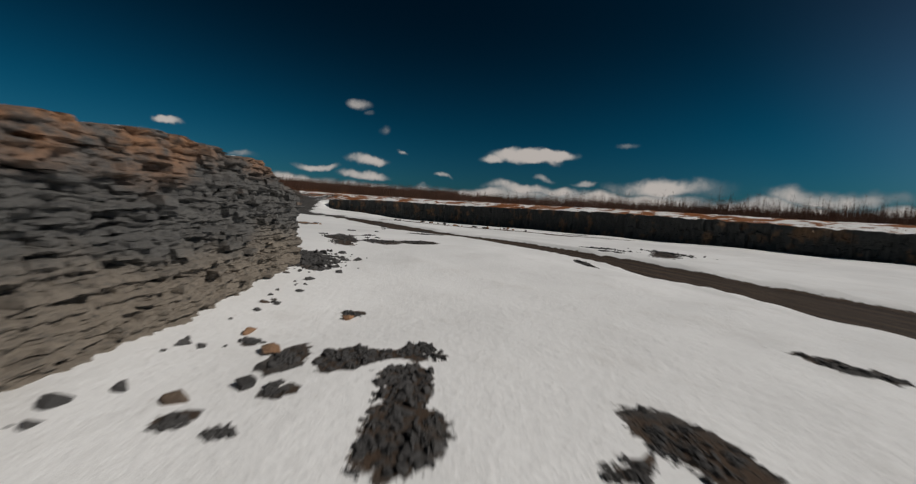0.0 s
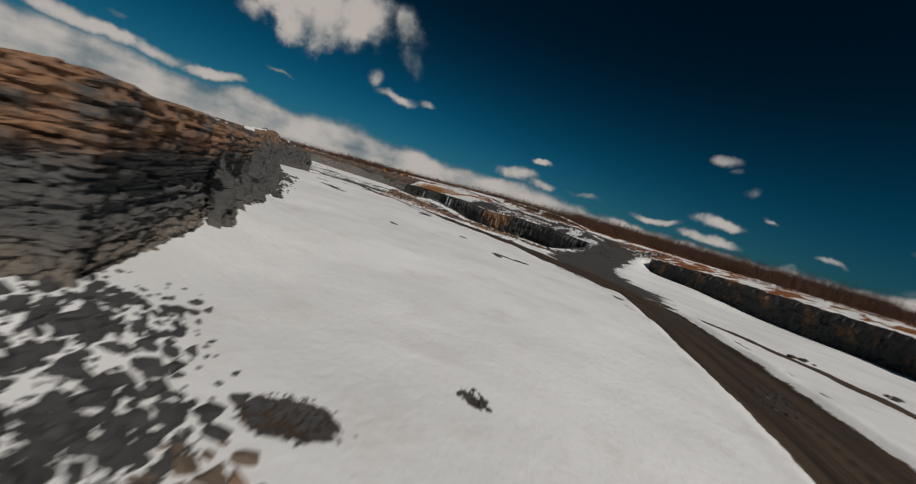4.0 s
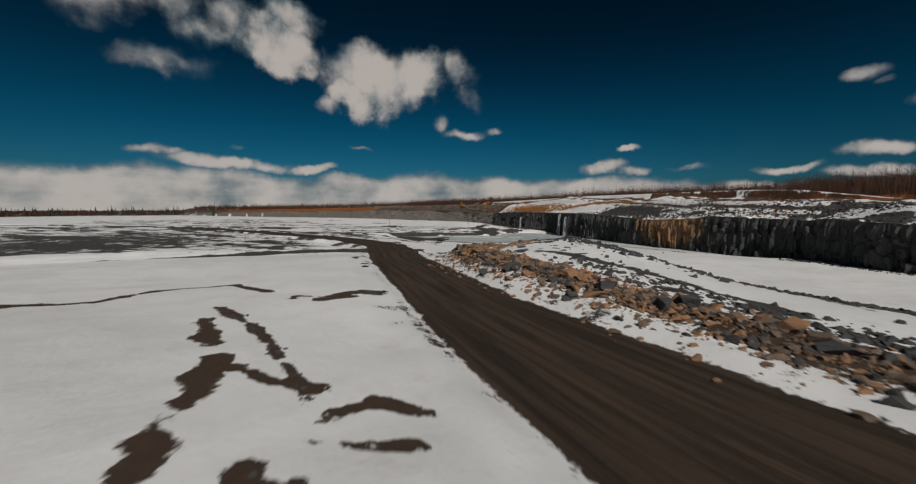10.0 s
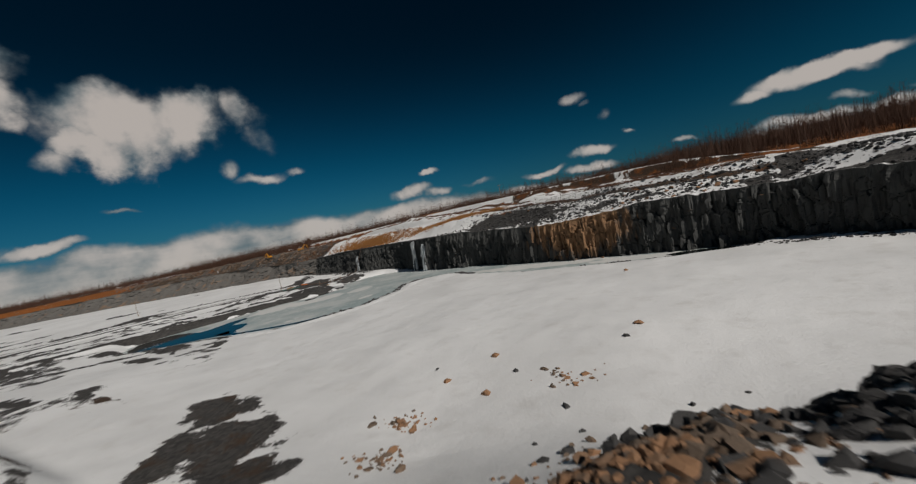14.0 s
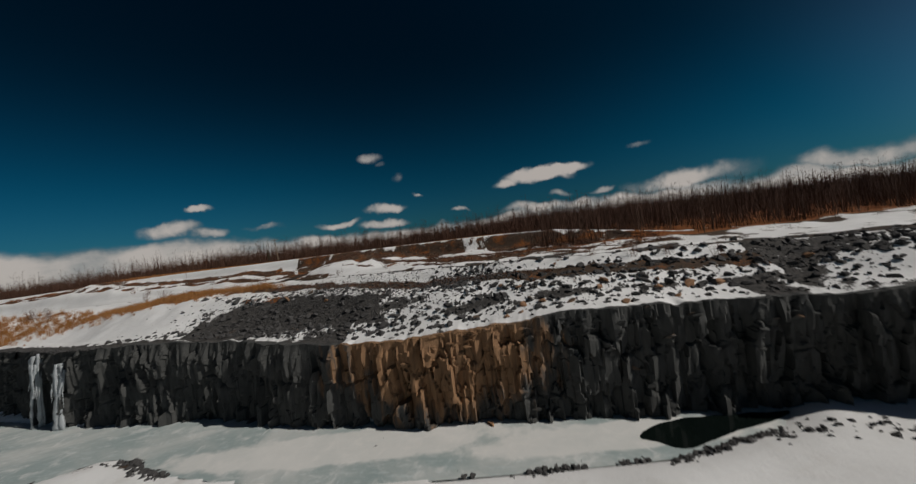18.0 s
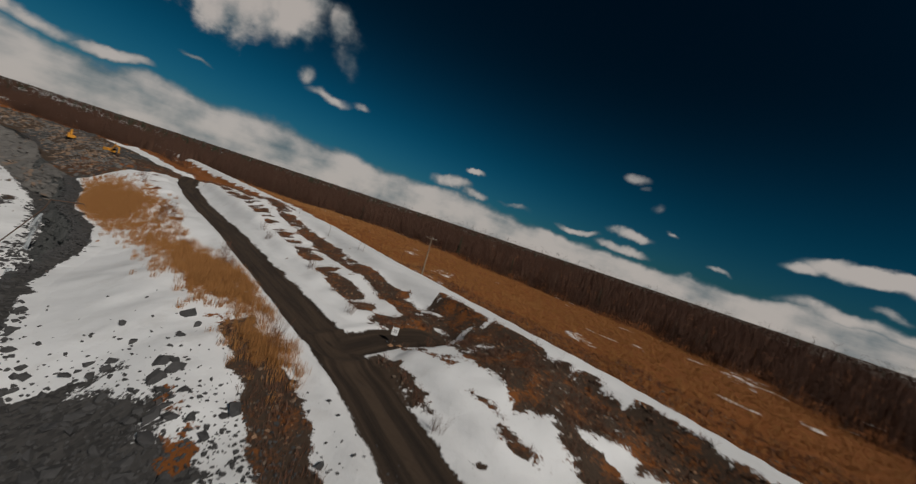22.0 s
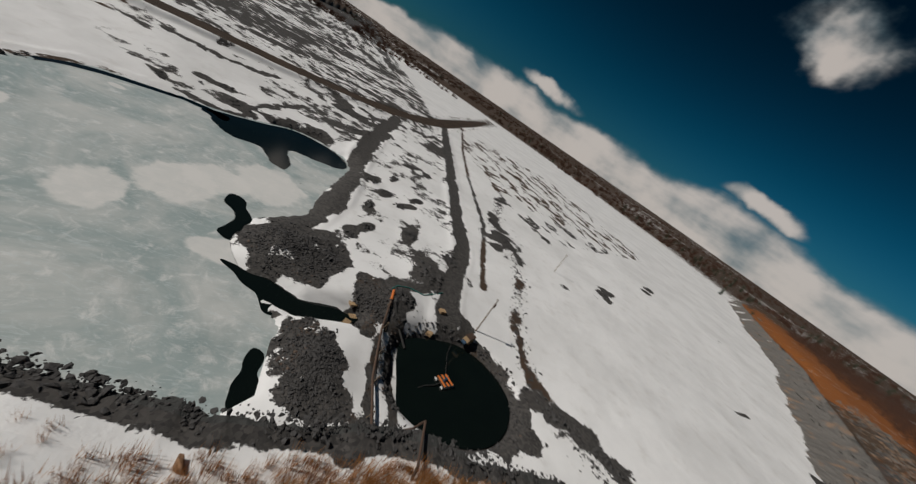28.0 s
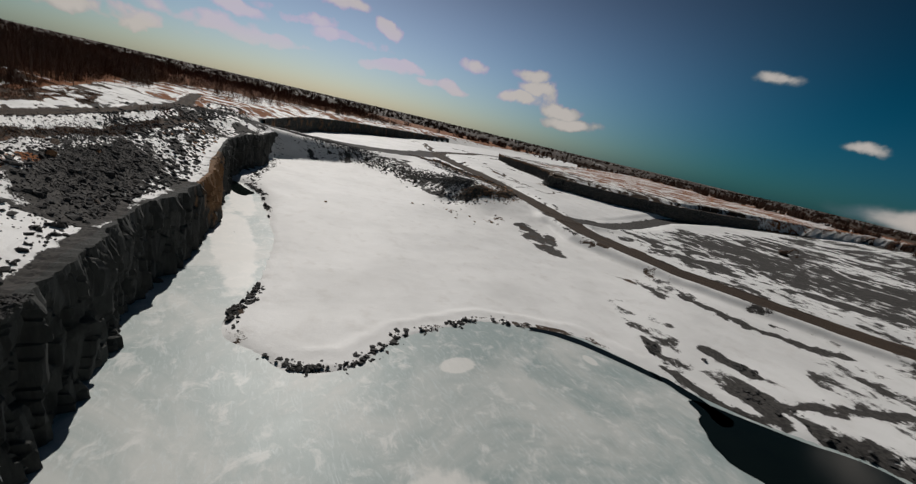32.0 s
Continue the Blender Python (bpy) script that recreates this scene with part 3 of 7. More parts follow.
# heights above it
HIGH = [(-275, 340, 9.6), (-250, 334, 8.2), (-293, 352, 11.2), (-318, 357, 11.6), (-360, 362, 11.0), (-399, 362, 9.8), (-376, 354, 7.0), (-345, 360, 9.5), (-260, 347, 11.0), (-225, 334, 9.4), (-205, 328, 8.4), (-190, 330, 8.6),
        (-308, 393, 18.2), (-381, 394, 18.8), (-274, 376, 17.4), (-262, 371, 14.0), (-300, 378, 13.2), (-340, 386, 15.4), (-300, 430, 16.8), (-230, 400, 17), (-486, 373, 11.5), (-521, 366, 12.5), (-150, 322, 8), (-100, 318, 8.5), (-20, 290, 9), (80, 200, 8.6),
        (180, 80, 7), (-420, 398, 16), (-150, 420, 16), (-430, 440, 16.5)]
FAR_HIGH = [(-300, 700, 17), (-700, 420, 13), (-800, 300, 11), (200, 500, 14), (400, 200, 8), (-1000, 200, 8), (0, 1200, 16), (-1200, 900, 12)]


def flat_xy(rows):
    return [(r[0], r[1]) for r in rows]


def inside(px, py, poly):
    hit = np.zeros(px.shape, bool)
    for (x0, y0), (x1, y1) in zip(poly, poly[1:] + poly[:1]):
        if y0 == y1:
            continue
        cross = ((y0 > py) != (y1 > py)) & (px < (x1 - x0) * (py - y0) / (y1 - y0) + x0)
        hit ^= cross
    return hit


def along(px, py, rows):
    """Distance to a polyline, the third value there, and the length run."""
    best = np.full(px.shape, 1e9)
    val, run = np.zeros(px.shape), np.zeros(px.shape)
    done = 0.0
    for a, b in zip(rows, rows[1:]):
        dx, dy = b[0] - a[0], b[1] - a[1]
        ll = math.hypot(dx, dy)
        t = np.clip(((px - a[0]) * dx + (py - a[1]) * dy) / (ll * ll), 0, 1)
        d = np.hypot(px - a[0] - t * dx, py - a[1] - t * dy)
        near = d < best
        best = np.where(near, d, best)
        if len(a) > 2:
            val = np.where(near, a[2] + t * (b[2] - a[2]), val)
        run = np.where(near, done + t * ll, run)
        done += ll
    return best, val, run


def smooth(v, lo, hi):
    t = np.clip((v - lo) / (hi - lo), 0, 1)
    return t * t * (3 - 2 * t)


def hash2(ix, iy, seed=0):
    h = (ix.astype(np.int64) * 374761393 + iy.astype(np.int64) * 668265263 + seed * 2147483647) & 0xFFFFFFFF
    h = ((h ^ (h >> 13)) * 1274126177) & 0xFFFFFFFF
    return ((h ^ (h >> 16)) & 0xFFFF) / 65535.0


def vnoise(x, y, seed=0):
    ix, iy = np.floor(x), np.floor(y)
    fx, fy = x - ix, y - iy
    fx, fy = fx * fx * (3 - 2 * fx), fy * fy * (3 - 2 * fy)
    a, b = hash2(ix, iy, seed), hash2(ix + 1, iy, seed)
    c, d = hash2(ix, iy + 1, seed), hash2(ix + 1, iy + 1, seed)
    return (a + (b - a) * fx) * (1 - fy) + (c + (d - c) * fx) * fy


def fractal(x, y, seed=0, octaves=4):
    t, amp = 0, 0.5
    for o in range(octaves):
        t = t + amp * vnoise(x * 2 ** o + 17.3 * o, y * 2 ** o - 9.1 * o, seed + o)
        amp *= 0.5
    return t


def surface(rows):
    """A smooth surface through heights given at places."""
    p = np.array(rows, float)
    d = np.hypot(p[:, None, 0] - p[None, :, 0], p[:, None, 1] - p[None, :, 1])
    a = np.block([[d + np.eye(len(p)) * 1.5, np.ones((len(p), 1))], [np.ones((1, len(p))), np.zeros((1, 1))]])
    w = np.linalg.solve(a, np.append(p[:, 2], 0))

    def at(x, y):
        z = np.full(x.shape, w[-1])
        for (px, py, _), k in zip(rows, w[:-1]):
            z = z + k * np.hypot(x - px, y - py)
        return z
    return at


RIM_ALL = RIM + RIM_WEST
HIGH_POLY = flat_xy(RIM_ALL) + [(-4000, -200), (-9000, 9000), (9000, 9000), (9000, -4000), (500, -900)]
SOUTH_POLY = SOUTH + [(-260, -400), (-700, -5000), (1200, -5000), (60, -200)]
EDGE_ROWS = [(x, y, z - 0.1) for x, y, z in RIM_ALL]
low_at = surface(LOW_BENCH + LOW_EAST + LOW_PIT + LOW_WEST + [(-800, -600, 0), (300, -300, 0), (-1200, -100, 0)])
high_at = surface(HIGH + FAR_HIGH)
SETBACK = 2.2


def road_half(run):
    """The haul road is wider beyond the ramp."""
    return 5.2 + 2.8 * smooth(run, 205, 250) - 1.2 * smooth(run, 318, 345)


def height(x, y):
    low = low_at(x, y)
    far = smooth(np.hypot(x + 200, y - 150), 650, 1100)
    low = low * (1 - far)
    d_rim, z_rim, _ = along(x, y, EDGE_ROWS)
    high = high_at(x, y)
    high = high * (1 - far) + 12 * far
    high = z_rim + (high - z_rim) * smooth(d_rim, 0, 16)
    up = inside(x, y, HIGH_POLY) & (d_rim > SETBACK)
    z = np.where(up, high, low)
    d_s, _, _ = along(x, y, SOUTH)
    plateau = inside(x, y, SOUTH_POLY) & (d_s > SETBACK)
    z = np.where(plateau, 7.6 + 1.0 * fractal(x / 25, y / 25, 5) * smooth(d_s, 2, 20) + np.clip(-(x + 60) / 60, 0, 1.6) + 2 * far, z)
    # snow drifts up against the southern walls
    z = z + np.where(plateau, 0, 0.9 * np.exp(-(d_s / 3.0) ** 2) * (0.12 + 0.88 * smooth(y, 28, 42)) * inside(x, y, [(-70, -30), (-5, -30), (-5, 30), (-20, 60), (-30, 75), (-70, 80)]))
    # the corner of the first wall has broken down, and rubble is banked up beside the haul road
    z = np.where(plateau, z - 2.6 * np.exp(-((x + 13) ** 2 + (y - 25) ** 2) / 90) - 1.2 * (1 - smooth(y, 22, 40)) * smooth(x, -80, -40), z)
    d_v, _, _ = along(x, y, VERGE + SPUR)
    z = np.where(up | plateau, z, z + 0.9 * np.exp(-(d_v / 3.2) ** 2) * (0.5 + vnoise(x / 5, y / 5, 21)) * (1 + 0.5 * (y > 186)))
    # heaps of gravel by the pond and rubble on the pit floor
    for hx, hy, hr, hz in ((-373, 301, 6.5, 1.7), (-380, 330, 6.0, 1.5), (-404, 296, 6, 1.0), (-414, 284, 5, .8), (-396, 309, 4, .9), (-447, 252, 8, .9), (-391, 248, 4, .8), (-402, 277, 4, .8), (-199, 212, 3, 1.3), (-194, 216, 3.4, 1.6), (-187, 216, 4, 1.6)):
        z = z + np.where(up, 0, hz * np.exp(-((x - hx) ** 2 + (y - hy) ** 2) / hr ** 2) * (0.6 + 0.8 * vnoise(x / 2.5, y / 2.5, 23)))
    # the rough of open ground
    z = z + (fractal(x / 14, y / 14, 1) - 0.47) * 0.7 + (fractal(x / 3.3, y / 3.3, 2) - 0.47) * 0.16
    rim_rough = np.where(up, smooth(d_rim, 3, 12), 0) * (1 - smooth(d_rim, 60, 90))
    z = z + rim_rough * (fractal(x / 7, y / 7, 3) - 0.47) * 1.6
    worked = np.where(up & (x < -440) & (x > -640), smooth(d_rim, 2, 8) * (1 - smooth(d_rim, 30, 40)), 0)
    z = z + worked * ((fractal(x / 6, y / 6, 27) - 0.47) * 4.0 + (fractal(x / 2.5, y / 2.5, 28) - 0.47) * 1.2)
    # the roads are levelled, with ploughed edges
    for rows, half, bank in ((ROAD, 6.4, .55), (SIDE_ROAD, 5.0, .3), (PUMP_ROAD, 2.8, .2), (RIM_ROAD, 3.3, .7), (RIM_BRANCH, 3.0, .3), (RAMP, 11.5, .2), (CREST_TRACK, 1.8, .1), (CAUSEWAY, 3.4, .2)):
        d, zr, run = along(x, y, rows)
        half = road_half(run) if rows is ROAD else half
        k = 1 - smooth(d, half, half * (1.8 if rows is ROAD else 2.3))
        z = z + (zr - z) * k
        z = z + bank * np.exp(-((d - half * 1.25) / (half * 0.22)) ** 2) * (0.5 + vnoise(run / 6, d * 0 + half, 9))
    # the pond lies level
    d_p, _, _ = along(x, y, [(*p, 0) for p in POND + POND[:1]])
    wet = inside(x, y, POND)
    z = np.where(wet & ~up, np.minimum(z, -11.25 - 0.25 * smooth(d_p, 0, 3)), np.where((d_p < 5) & ~up, np.maximum(z, -11.0 + d_p * 0.1) * smooth(d_p, -2, 5) + -10.95 * (1 - smooth(d_p, -2, 5)), z))
    d_g, _, _ = along(x, y, GUT)
    z = np.where(~up & (d_g < 6), z + np.minimum(-11.6 - z, 0) * (1 - smooth(d_g, 1.2, 4.0)), z)
    # the deep pump pool
    dp = np.hypot((x + 406) / 12.5, (y - 326) / 11.0)
    z = np.where(~up & (dp < 1.35), z + (-12.5 - z) * (1 - smooth(dp, 0.9, 1.35)), z)
    return z


def spread(lo, hi, step, far_lo, far_hi, growth=1.16):
    mid = list(np.arange(lo, hi + step / 2, step))
    a, s = [], step
    x = lo
    while x > far_lo:
        s = min(s * growth, 260)
        x -= s
        a.append(x)
    b, s = [], step
    x = hi
    while x < far_hi:
        s = min(s * growth, 260)
        x += s
        b.append(x)
    return np.array(a[::-1] + mid + b)


def mesh_from(name, verts, faces, mat, smooth_shade=False):
    me = bpy.data.meshes.new(name)
    verts = np.asarray(verts, np.float32)
    faces = np.asarray(faces, np.int32)
    me.vertices.add(len(verts))
    me.vertices.foreach_set("co", verts.ravel())
    nf, k = faces.shape
    me.loops.add(nf * k)
    me.loops.foreach_set("vertex_index", faces.ravel())
    me.polygons.add(nf)
    me.polygons.foreach_set("loop_start", np.arange(0, nf * k, k, dtype=np.int32))
    me.polygons.foreach_set("loop_total", np.full(nf, k, np.int32))
    me.polygons.foreach_set("use_smooth", np.full(nf, smooth_shade))
    me.update()
    me.validate()
    if mat:
        me.materials.append(mat)
    return me


# thawed patches in the snow of the bench: x, y, half length, half width, turn in degrees
THAW_FIRST = [(-2.0, 11.9, 1.6, .35, 5), (-1.1, 9.4, 1.9, .75, 92), (-3.2, 11.5, 1.1, .71, 60), (-.8, 12.4, .9, .4, 129), (-1.2, 10.2, 1.0, .71, 122), (-.9, 7.6, 1.5, 1.05, 76), (5.4, 8.0, 1.6, .86, 116), (3.7, 7.1, .6, .3, 13), (15.4, 13.5, 2.6, .5, 135), (-4.9, 11.1, 1.1, .3, 94), (-4.4, 9.2, .5, .3, 138),
              (-5.8, 7.6, .4, .3, 0), (-4.6, 7.4, .35, .3, 0), (-6.6, 12.3, .35, .3, 0), (-4.4, 16.2, .45, .35, 0)]
THAW_SECOND = [(-11.1, 37, 3.6, 1.54, 108), (-12.2, 39.9, 2.0, 1.2, 70), (-14.4, 41.6, .5, .22, 40), (-13.2, 42.4, .3, .2, 0), (-8.6, 41.3, .3, .22, 0), (-9.6, 40.7, .3, .2, 0), (-7.5, 37.4, 2.2, 1.9, 129), (-4.1, 40.3, 2.5, 1.4, 63), (13.2, 37.9, 2.3, .68, 96), (25, 63.5, 4.0, 1.7, 22), (37.7, 67.4, 10.5, 2.2, 60)]
THAW_SECOND += [(-10.2, 42.6, .7, .35, 49), (-10.1, 44.2, .6, .4, 43), (-13.9, 49.8, .6, .4, 66),
               (-4.9, 60.3, 4.3, 1.4, 59), (-10.8, 51.1, .4, .3, 0), (-14.6, 41.2, .35, .3, 0), (26, 70, 3.6, 1.2, 10), (41, 75, 3.5, 1.0, -30), (40, 129, 6, 1.2, 10), (52, 121, 6, 1.2, 10)]
THAW_THIRD = [(-27.3, 53.2, 3.0, 1.4, 175), (-27.1, 55.7, 2.4, 1.3, 120), (-26.8, 58.9, 2.8, 1.4, 123), (-23.7, 58.9, .6, .35, 85), (-29.2, 69.8, 1.3, 1.0, 36), (-27.6, 62.6, .5, .35, 0), (-28.5, 77.1, .8, .6, 0), (-16.5, 87.4, .9, .65, 0), (-14.6, 78.2, .9, .7, 0),
              (-13.9, 71.8, .45, .35, 0), (-8, 88, 4.5, 1.4, 80), (-22, 110, 6, 1.6, 110), (-38, 138, 6, 1.6, 125)]
THAW_FOURTH = [(-69.5, 99.1, 1.1, .6, 160), (-110.4, 105.8, 4.2, 1.5, 175), (-104.4, 105.7, 1.8, .8, 38), (-69.5, 114.6, .7, .46, 68), (-59.5, 113.2, .9, .46, 73), (-58.5, 114.3, .7, .52, 36), (-56.8, 116.3, 1.9, .84, 76), (-58.1, 112, .9, .49, 139), (-62.5, 144.9, 3.3, .67, 50),
               (-95.8, 125.3, 2.1, 1.4, 145), (-92.6, 122.6, 1.6, .8, 29), (-97.8, 148.9, 4.5, 1.8, 130), (-125.8, 110.8, 1.4, .4, 32), (-126.6, 109.3, 1.0, .3, 177), (-113.3, 132.9, .7, .35, 18), (-108.4, 151.2, 1.7, .6, 69), (-102.1, 152.7, 1.2, .66, 28), (-102.8, 144.5, .4, .3, 0)]
THAW_SPUR = [(-201.5, 199.6, 2.6, 1.3, 60), (-199.6, 196.5, 1.6, .8, 146), (-195.6, 193.6, 2.4, 1.3, 140), (-197.8, 203, 1.4, 1.2, 97), (-183.5, 198, 2.0, .6, 60), (-194, 197, .8, .4, 20), (-191.7, 199.1, 1.0, .4, 10), (-190, 200.8, .9, .4, 0), (-188.8, 198.8, .8, .35, 0), (-191.8, 194.4, .7, .5, 0), (-187.4, 206, .6, .4, 0),
             (-193.4, 200.6, .6, .35, 0), (-246, 162, 8, 4, 60)]
# the wet patch below the road, and thawed spots on the snow beyond it
THAW_PIT = [(-268, 214, 9.0, 3.8, 166), (-254, 209, 9.5, 4.6, 160), (-244, 206, 7.5, 3.0, 175), (-258, 204, 7.0, 2.4, 150), (-152, 192, 3.5, 1.4, 10), (-143, 189, 3.0, 1.2, -20), (-161, 190, 2.8, 1.2, 15), (-134, 192, 3.4, 1.2, 0), (-148, 186.5, 3.0, 1.0, 0), (-126, 189, 3.0, 1.2, 10)]
THAW = THAW_FIRST + THAW_SECOND + THAW_THIRD + THAW_FOURTH
# thawed bands: half width and the line they follow
THAW_LINES = [(1.4, [(-331.3, 243), (-337, 242.6), (-343.4, 241.6), (-347.4, 239.5), (-350, 234.9)]), (1.6, [(-347.8, 230.4), (-351, 222.8), (-354.8, 215.6), (-361.8, 202)]), (2.2, [(-312.4, 200), (-320, 198), (-329, 197), (-336, 192.5), (-343, 188.3), (-347.5, 183.3)]),
              (.7, [(-148, 143.6), (-138, 142.8), (-130, 141.8)]), (.55, [(-122.4, 136.1), (-117.6, 136.4), (-113, 136.4), (-110.7, 139.7)]), (.4, [(-129.5, 136.5), (-124.5, 137.8)]), (.5, [(-176, 141.3), (-168, 144.3), (-156.3, 146.1), (-152.5, 146.3)]),
              (.7, [(-136.2, 136.9), (-140.7, 139.3), (-144.2, 142), (-146.3, 144.8)]), (.85, [(-146.5, 143.2), (-138.9, 143.2), (-133.2, 142.8)]), (.4, [(-149.4, 145.3), (-147, 150.1)]), (.55, [(-130.5, 137.1), (-128, 136.8), (-125.9, 139.1)]), (1.2, [(-124.3, 139), (-123, 138.7), (-121.5, 137.7)])]
THAW_LINES += [(.7, [(-184.6, 123.3), (-184, 130), (-188.9, 134), (-190.5, 142), (-183, 145.8)]), (.9, [(-171.5, 140.6), (-164.6, 141.3)]), (1.0, [(-149.1, 140.2), (-152, 140.5), (-157.7, 141.3), (-161.2, 142)]), (.5, [(-159.7, 142.9), (-156.4, 144.7), (-154, 147.1)]),
               (.65, [(-151, 146.5), (-151.5, 149.2), (-149.7, 151.3)]), (.45, [(-176.3, 150.1), (-178.1, 157.8)]), (.7, [(-177.1, 150.5), (-178.7, 153.9), (-179.4, 158.8)]), (.6, [(-177.9, 147.8), (-179.2, 148.6), (-178.4, 150.1)]), (.8, [(-200.6, 161.8), (-202.8, 162.9)]), (.7, [(-205.2, 162.8), (-206.5, 163.8)]), (.6, [(-217.5, 164.2), (-223.6, 166.3)])]
THAW_LINES += [(1.1, [(-192, 195.6), (-187.8, 196.6), (-183.7, 196.2), (-178.8, 195.5), (-172.8, 195.5), (-150, 194)])]


def patches(x, y, rows, v, rough=1.3, grain=2.4):
    for px, py, a, b, turn in rows:
        near = np.hypot(x - px, y - py) < a * 2.6
        if not near.any():
            continue
        c, s = math.cos(radians(turn)), math.sin(radians(turn))
        dx, dy = x[near] - px, y[near] - py
        r = np.hypot((dx * c + dy * s) / a, (-dx * s + dy * c) / b) + (fractal(x[near] / grain, y[near] / grain, 83) - 0.47) * rough
        v[near] = np.maximum(v[near], np.clip(1.35 - 0.8 * r, 0, 1))
    return v


def ground_masks(x, y, z):
    d_rim, _, _ = along(x, y, EDGE_ROWS)
    up = inside(x, y, HIGH_POLY)
    d_s, _, _ = along(x, y, SOUTH)
    plateau = inside(x, y, SOUTH_POLY)
    bare = np.full(x.shape, 0.02)
    gravel, grass, road = np.zeros(x.shape), np.zeros(x.shape), np.zeros(x.shape)
    bare = patches(x, y, THAW + THAW_SPUR + THAW_PIT, bare)
    for half, rows in THAW_LINES:
        d, _, _ = along(x, y, rows)
        bare = np.maximum(bare, np.clip(1.16 - 0.75 * d / half - (fractal(x / 1.6, y / 1.6, 85) - 0.47) * 1.5, 0, 1) * (d < 6))
    gravel = np.where((x > -60) & (y < 110), 0.46, gravel)
    gravel = np.where((x < -300) & (y < 250) & (y > 180), 0.8, gravel)
    gravel = np.where((x < -232) & (x > -285) & (y > 195) & (y < 225), 0.6, gravel)
    blot = smooth(fractal(x / 10, y / 8, 40), 0.42, 0.60)
    wide = smooth(fractal(x / 26, y / 20, 44), 0.40, 0.58)
    # rubble-strewn slope above the northern face
    strip = up & (x > -330) & (x < 200)
    bare = np.where(strip, 0.32 + 0.42 * blot + 0.14 * np.exp(-(d_rim / 2.5) ** 2) * (x < -262), bare)
    gravel = np.where(strip, 1.0 - smooth(d_rim, 26, 34), gravel)
    for cx, cy, a, b in ((-270, 340.5, 25, 8), (-290, 338.5, 15, 5.5), (-310, 344, 10, 4), (-241, 340, 9, 5), (-236, 325.5, 3.5, 2.6), (-244, 324.5, 3.0, 2.2)):
        r = np.hypot((x - cx) / a, (y - cy) / b)
        bare = np.where(strip, np.maximum(bare, 1.05 - 0.5 * r ** 2), bare)
    lip = strip & (d_rim < 6.5) & (x > -262) & (x < -198)
    bare = np.where(lip, bare * 0.3, bare)
    east = up & (x > -135)
    bare = np.where(east, 0.40 + 0.30 * blot, bare)
    grass = np.where(east, 0.65, grass)
    ledge = up & (x <= -300) & (x > -480)
    gravel = np.where(up & (x <= -300) & (d_rim < 4.5), 1.0, gravel)
    d_r, _, _ = along(x, y, RIM_ROAD)
    d_c, _, _ = along(x, y, CREST_TRACK)
    bare = np.where(ledge, 0.03 + 0.22 * blot * smooth(d_rim, 6, 16) * smooth(-x, 395, 420) + 1.0 - smooth(d_rim + 2.6 * (fractal(x / 7, y / 7, 47) - 0.47), 2.0, 2.9), bare)
    # dead grass on the rim
    y_r = np.interp(-x, [-r[0] for r in RIM_ROAD], [r[1] for r in RIM_ROAD])
    south_side = up & (x < -282) & (x > -445) & (y < y_r) & (d_rim > 4)
    clump = smooth(fractal(x / 6, y / 6, 50), 0.36, 0.56)
    reeds = south_side & (d_r > 4.6) & (d_r < 16)
    amt = 0.50 * np.exp(-((d_r - 10.2) / 2.2) ** 2) + 0.55 * np.exp(-(((x + 384) / 13) ** 2 + ((y - 358) / 4.8) ** 2)) + 0.3 * np.exp(-(((x + 318) / 10) ** 2 + ((y - 357) / 3.5) ** 2))
    bare = np.where(reeds, np.maximum(bare, amt * (0.25 + 0.95 * clump)), bare)
    grass = np.where(reeds, 1.0, grass)
    grass = np.where(up & (x < -300) & (d_rim < 4.2), 0.0, grass)
    # banks between the rim road and the crest
    bank = up & (x < -190) & (x > -470) & (y > 352) & (d_r > 5.5) & (y > y_r) & ~inside(x, y, FIELD)
    streak = smooth(fractal(x / 13, d_c / 1.7, 52), 0.40, 0.54)
    bare = np.where(bank & (d_c < 40), 0.44 + 0.44 * streak, bare)
    tongue = 0.5 * fractal(x / 2.0, d_c / 12, 54) + 0.5 * fractal(x / 6.0, d_c / 12, 55)
    terrace = 0.08 + 0.85 * np.exp(-((d_c - 6.8) / 2.5) ** 4) * (0.65 + 0.5 * streak) + np.clip(0.60 + 3.6 * (tongue - 0.46), 0, 0.95) * np.exp(-((d_c - 14.0) / 3.2) ** 4)
    bare = np.where(bank & (x < -298) & (d_c < 26), terrace, bare)
    foot_snow = bank & (d_r < 8.5)
    bare = np.where(foot_snow, 0.12, bare)
    mound = np.exp(-(((x + 272) / 13) ** 2 + ((y - 377) / 7) ** 2) ** 2)
    foot_s = up & (x > -302) & (x < -190) & (y < y_r) & (d_r > 3.4) & (d_r < 14)
    bare = np.where(foot_s, 0.16 + 0.80 * np.exp(-((d_r - 8.8) / 2.3) ** 4) + 0.2 * (blot - 0.5), bare)
    grass = np.where(foot_s, 0.35, grass)
    gravel = np.where(foot_s, 0.0, gravel)
    cut = up & (x > -288) & (x < -196) & (y > 364) & (d_c < 12) & ~inside(x, y, FIELD)
    finger = fractal(x / 2.4, d_c / 9, 53)
    bare = np.where(cut, 0.95 - 0.75 * smooth(d_c, 4.5, 11.5) + 1.6 * (finger - 0.47) + 0.3 * (blot - 0.5), bare)
    grass = np.where(cut | bank, 0.44, grass)
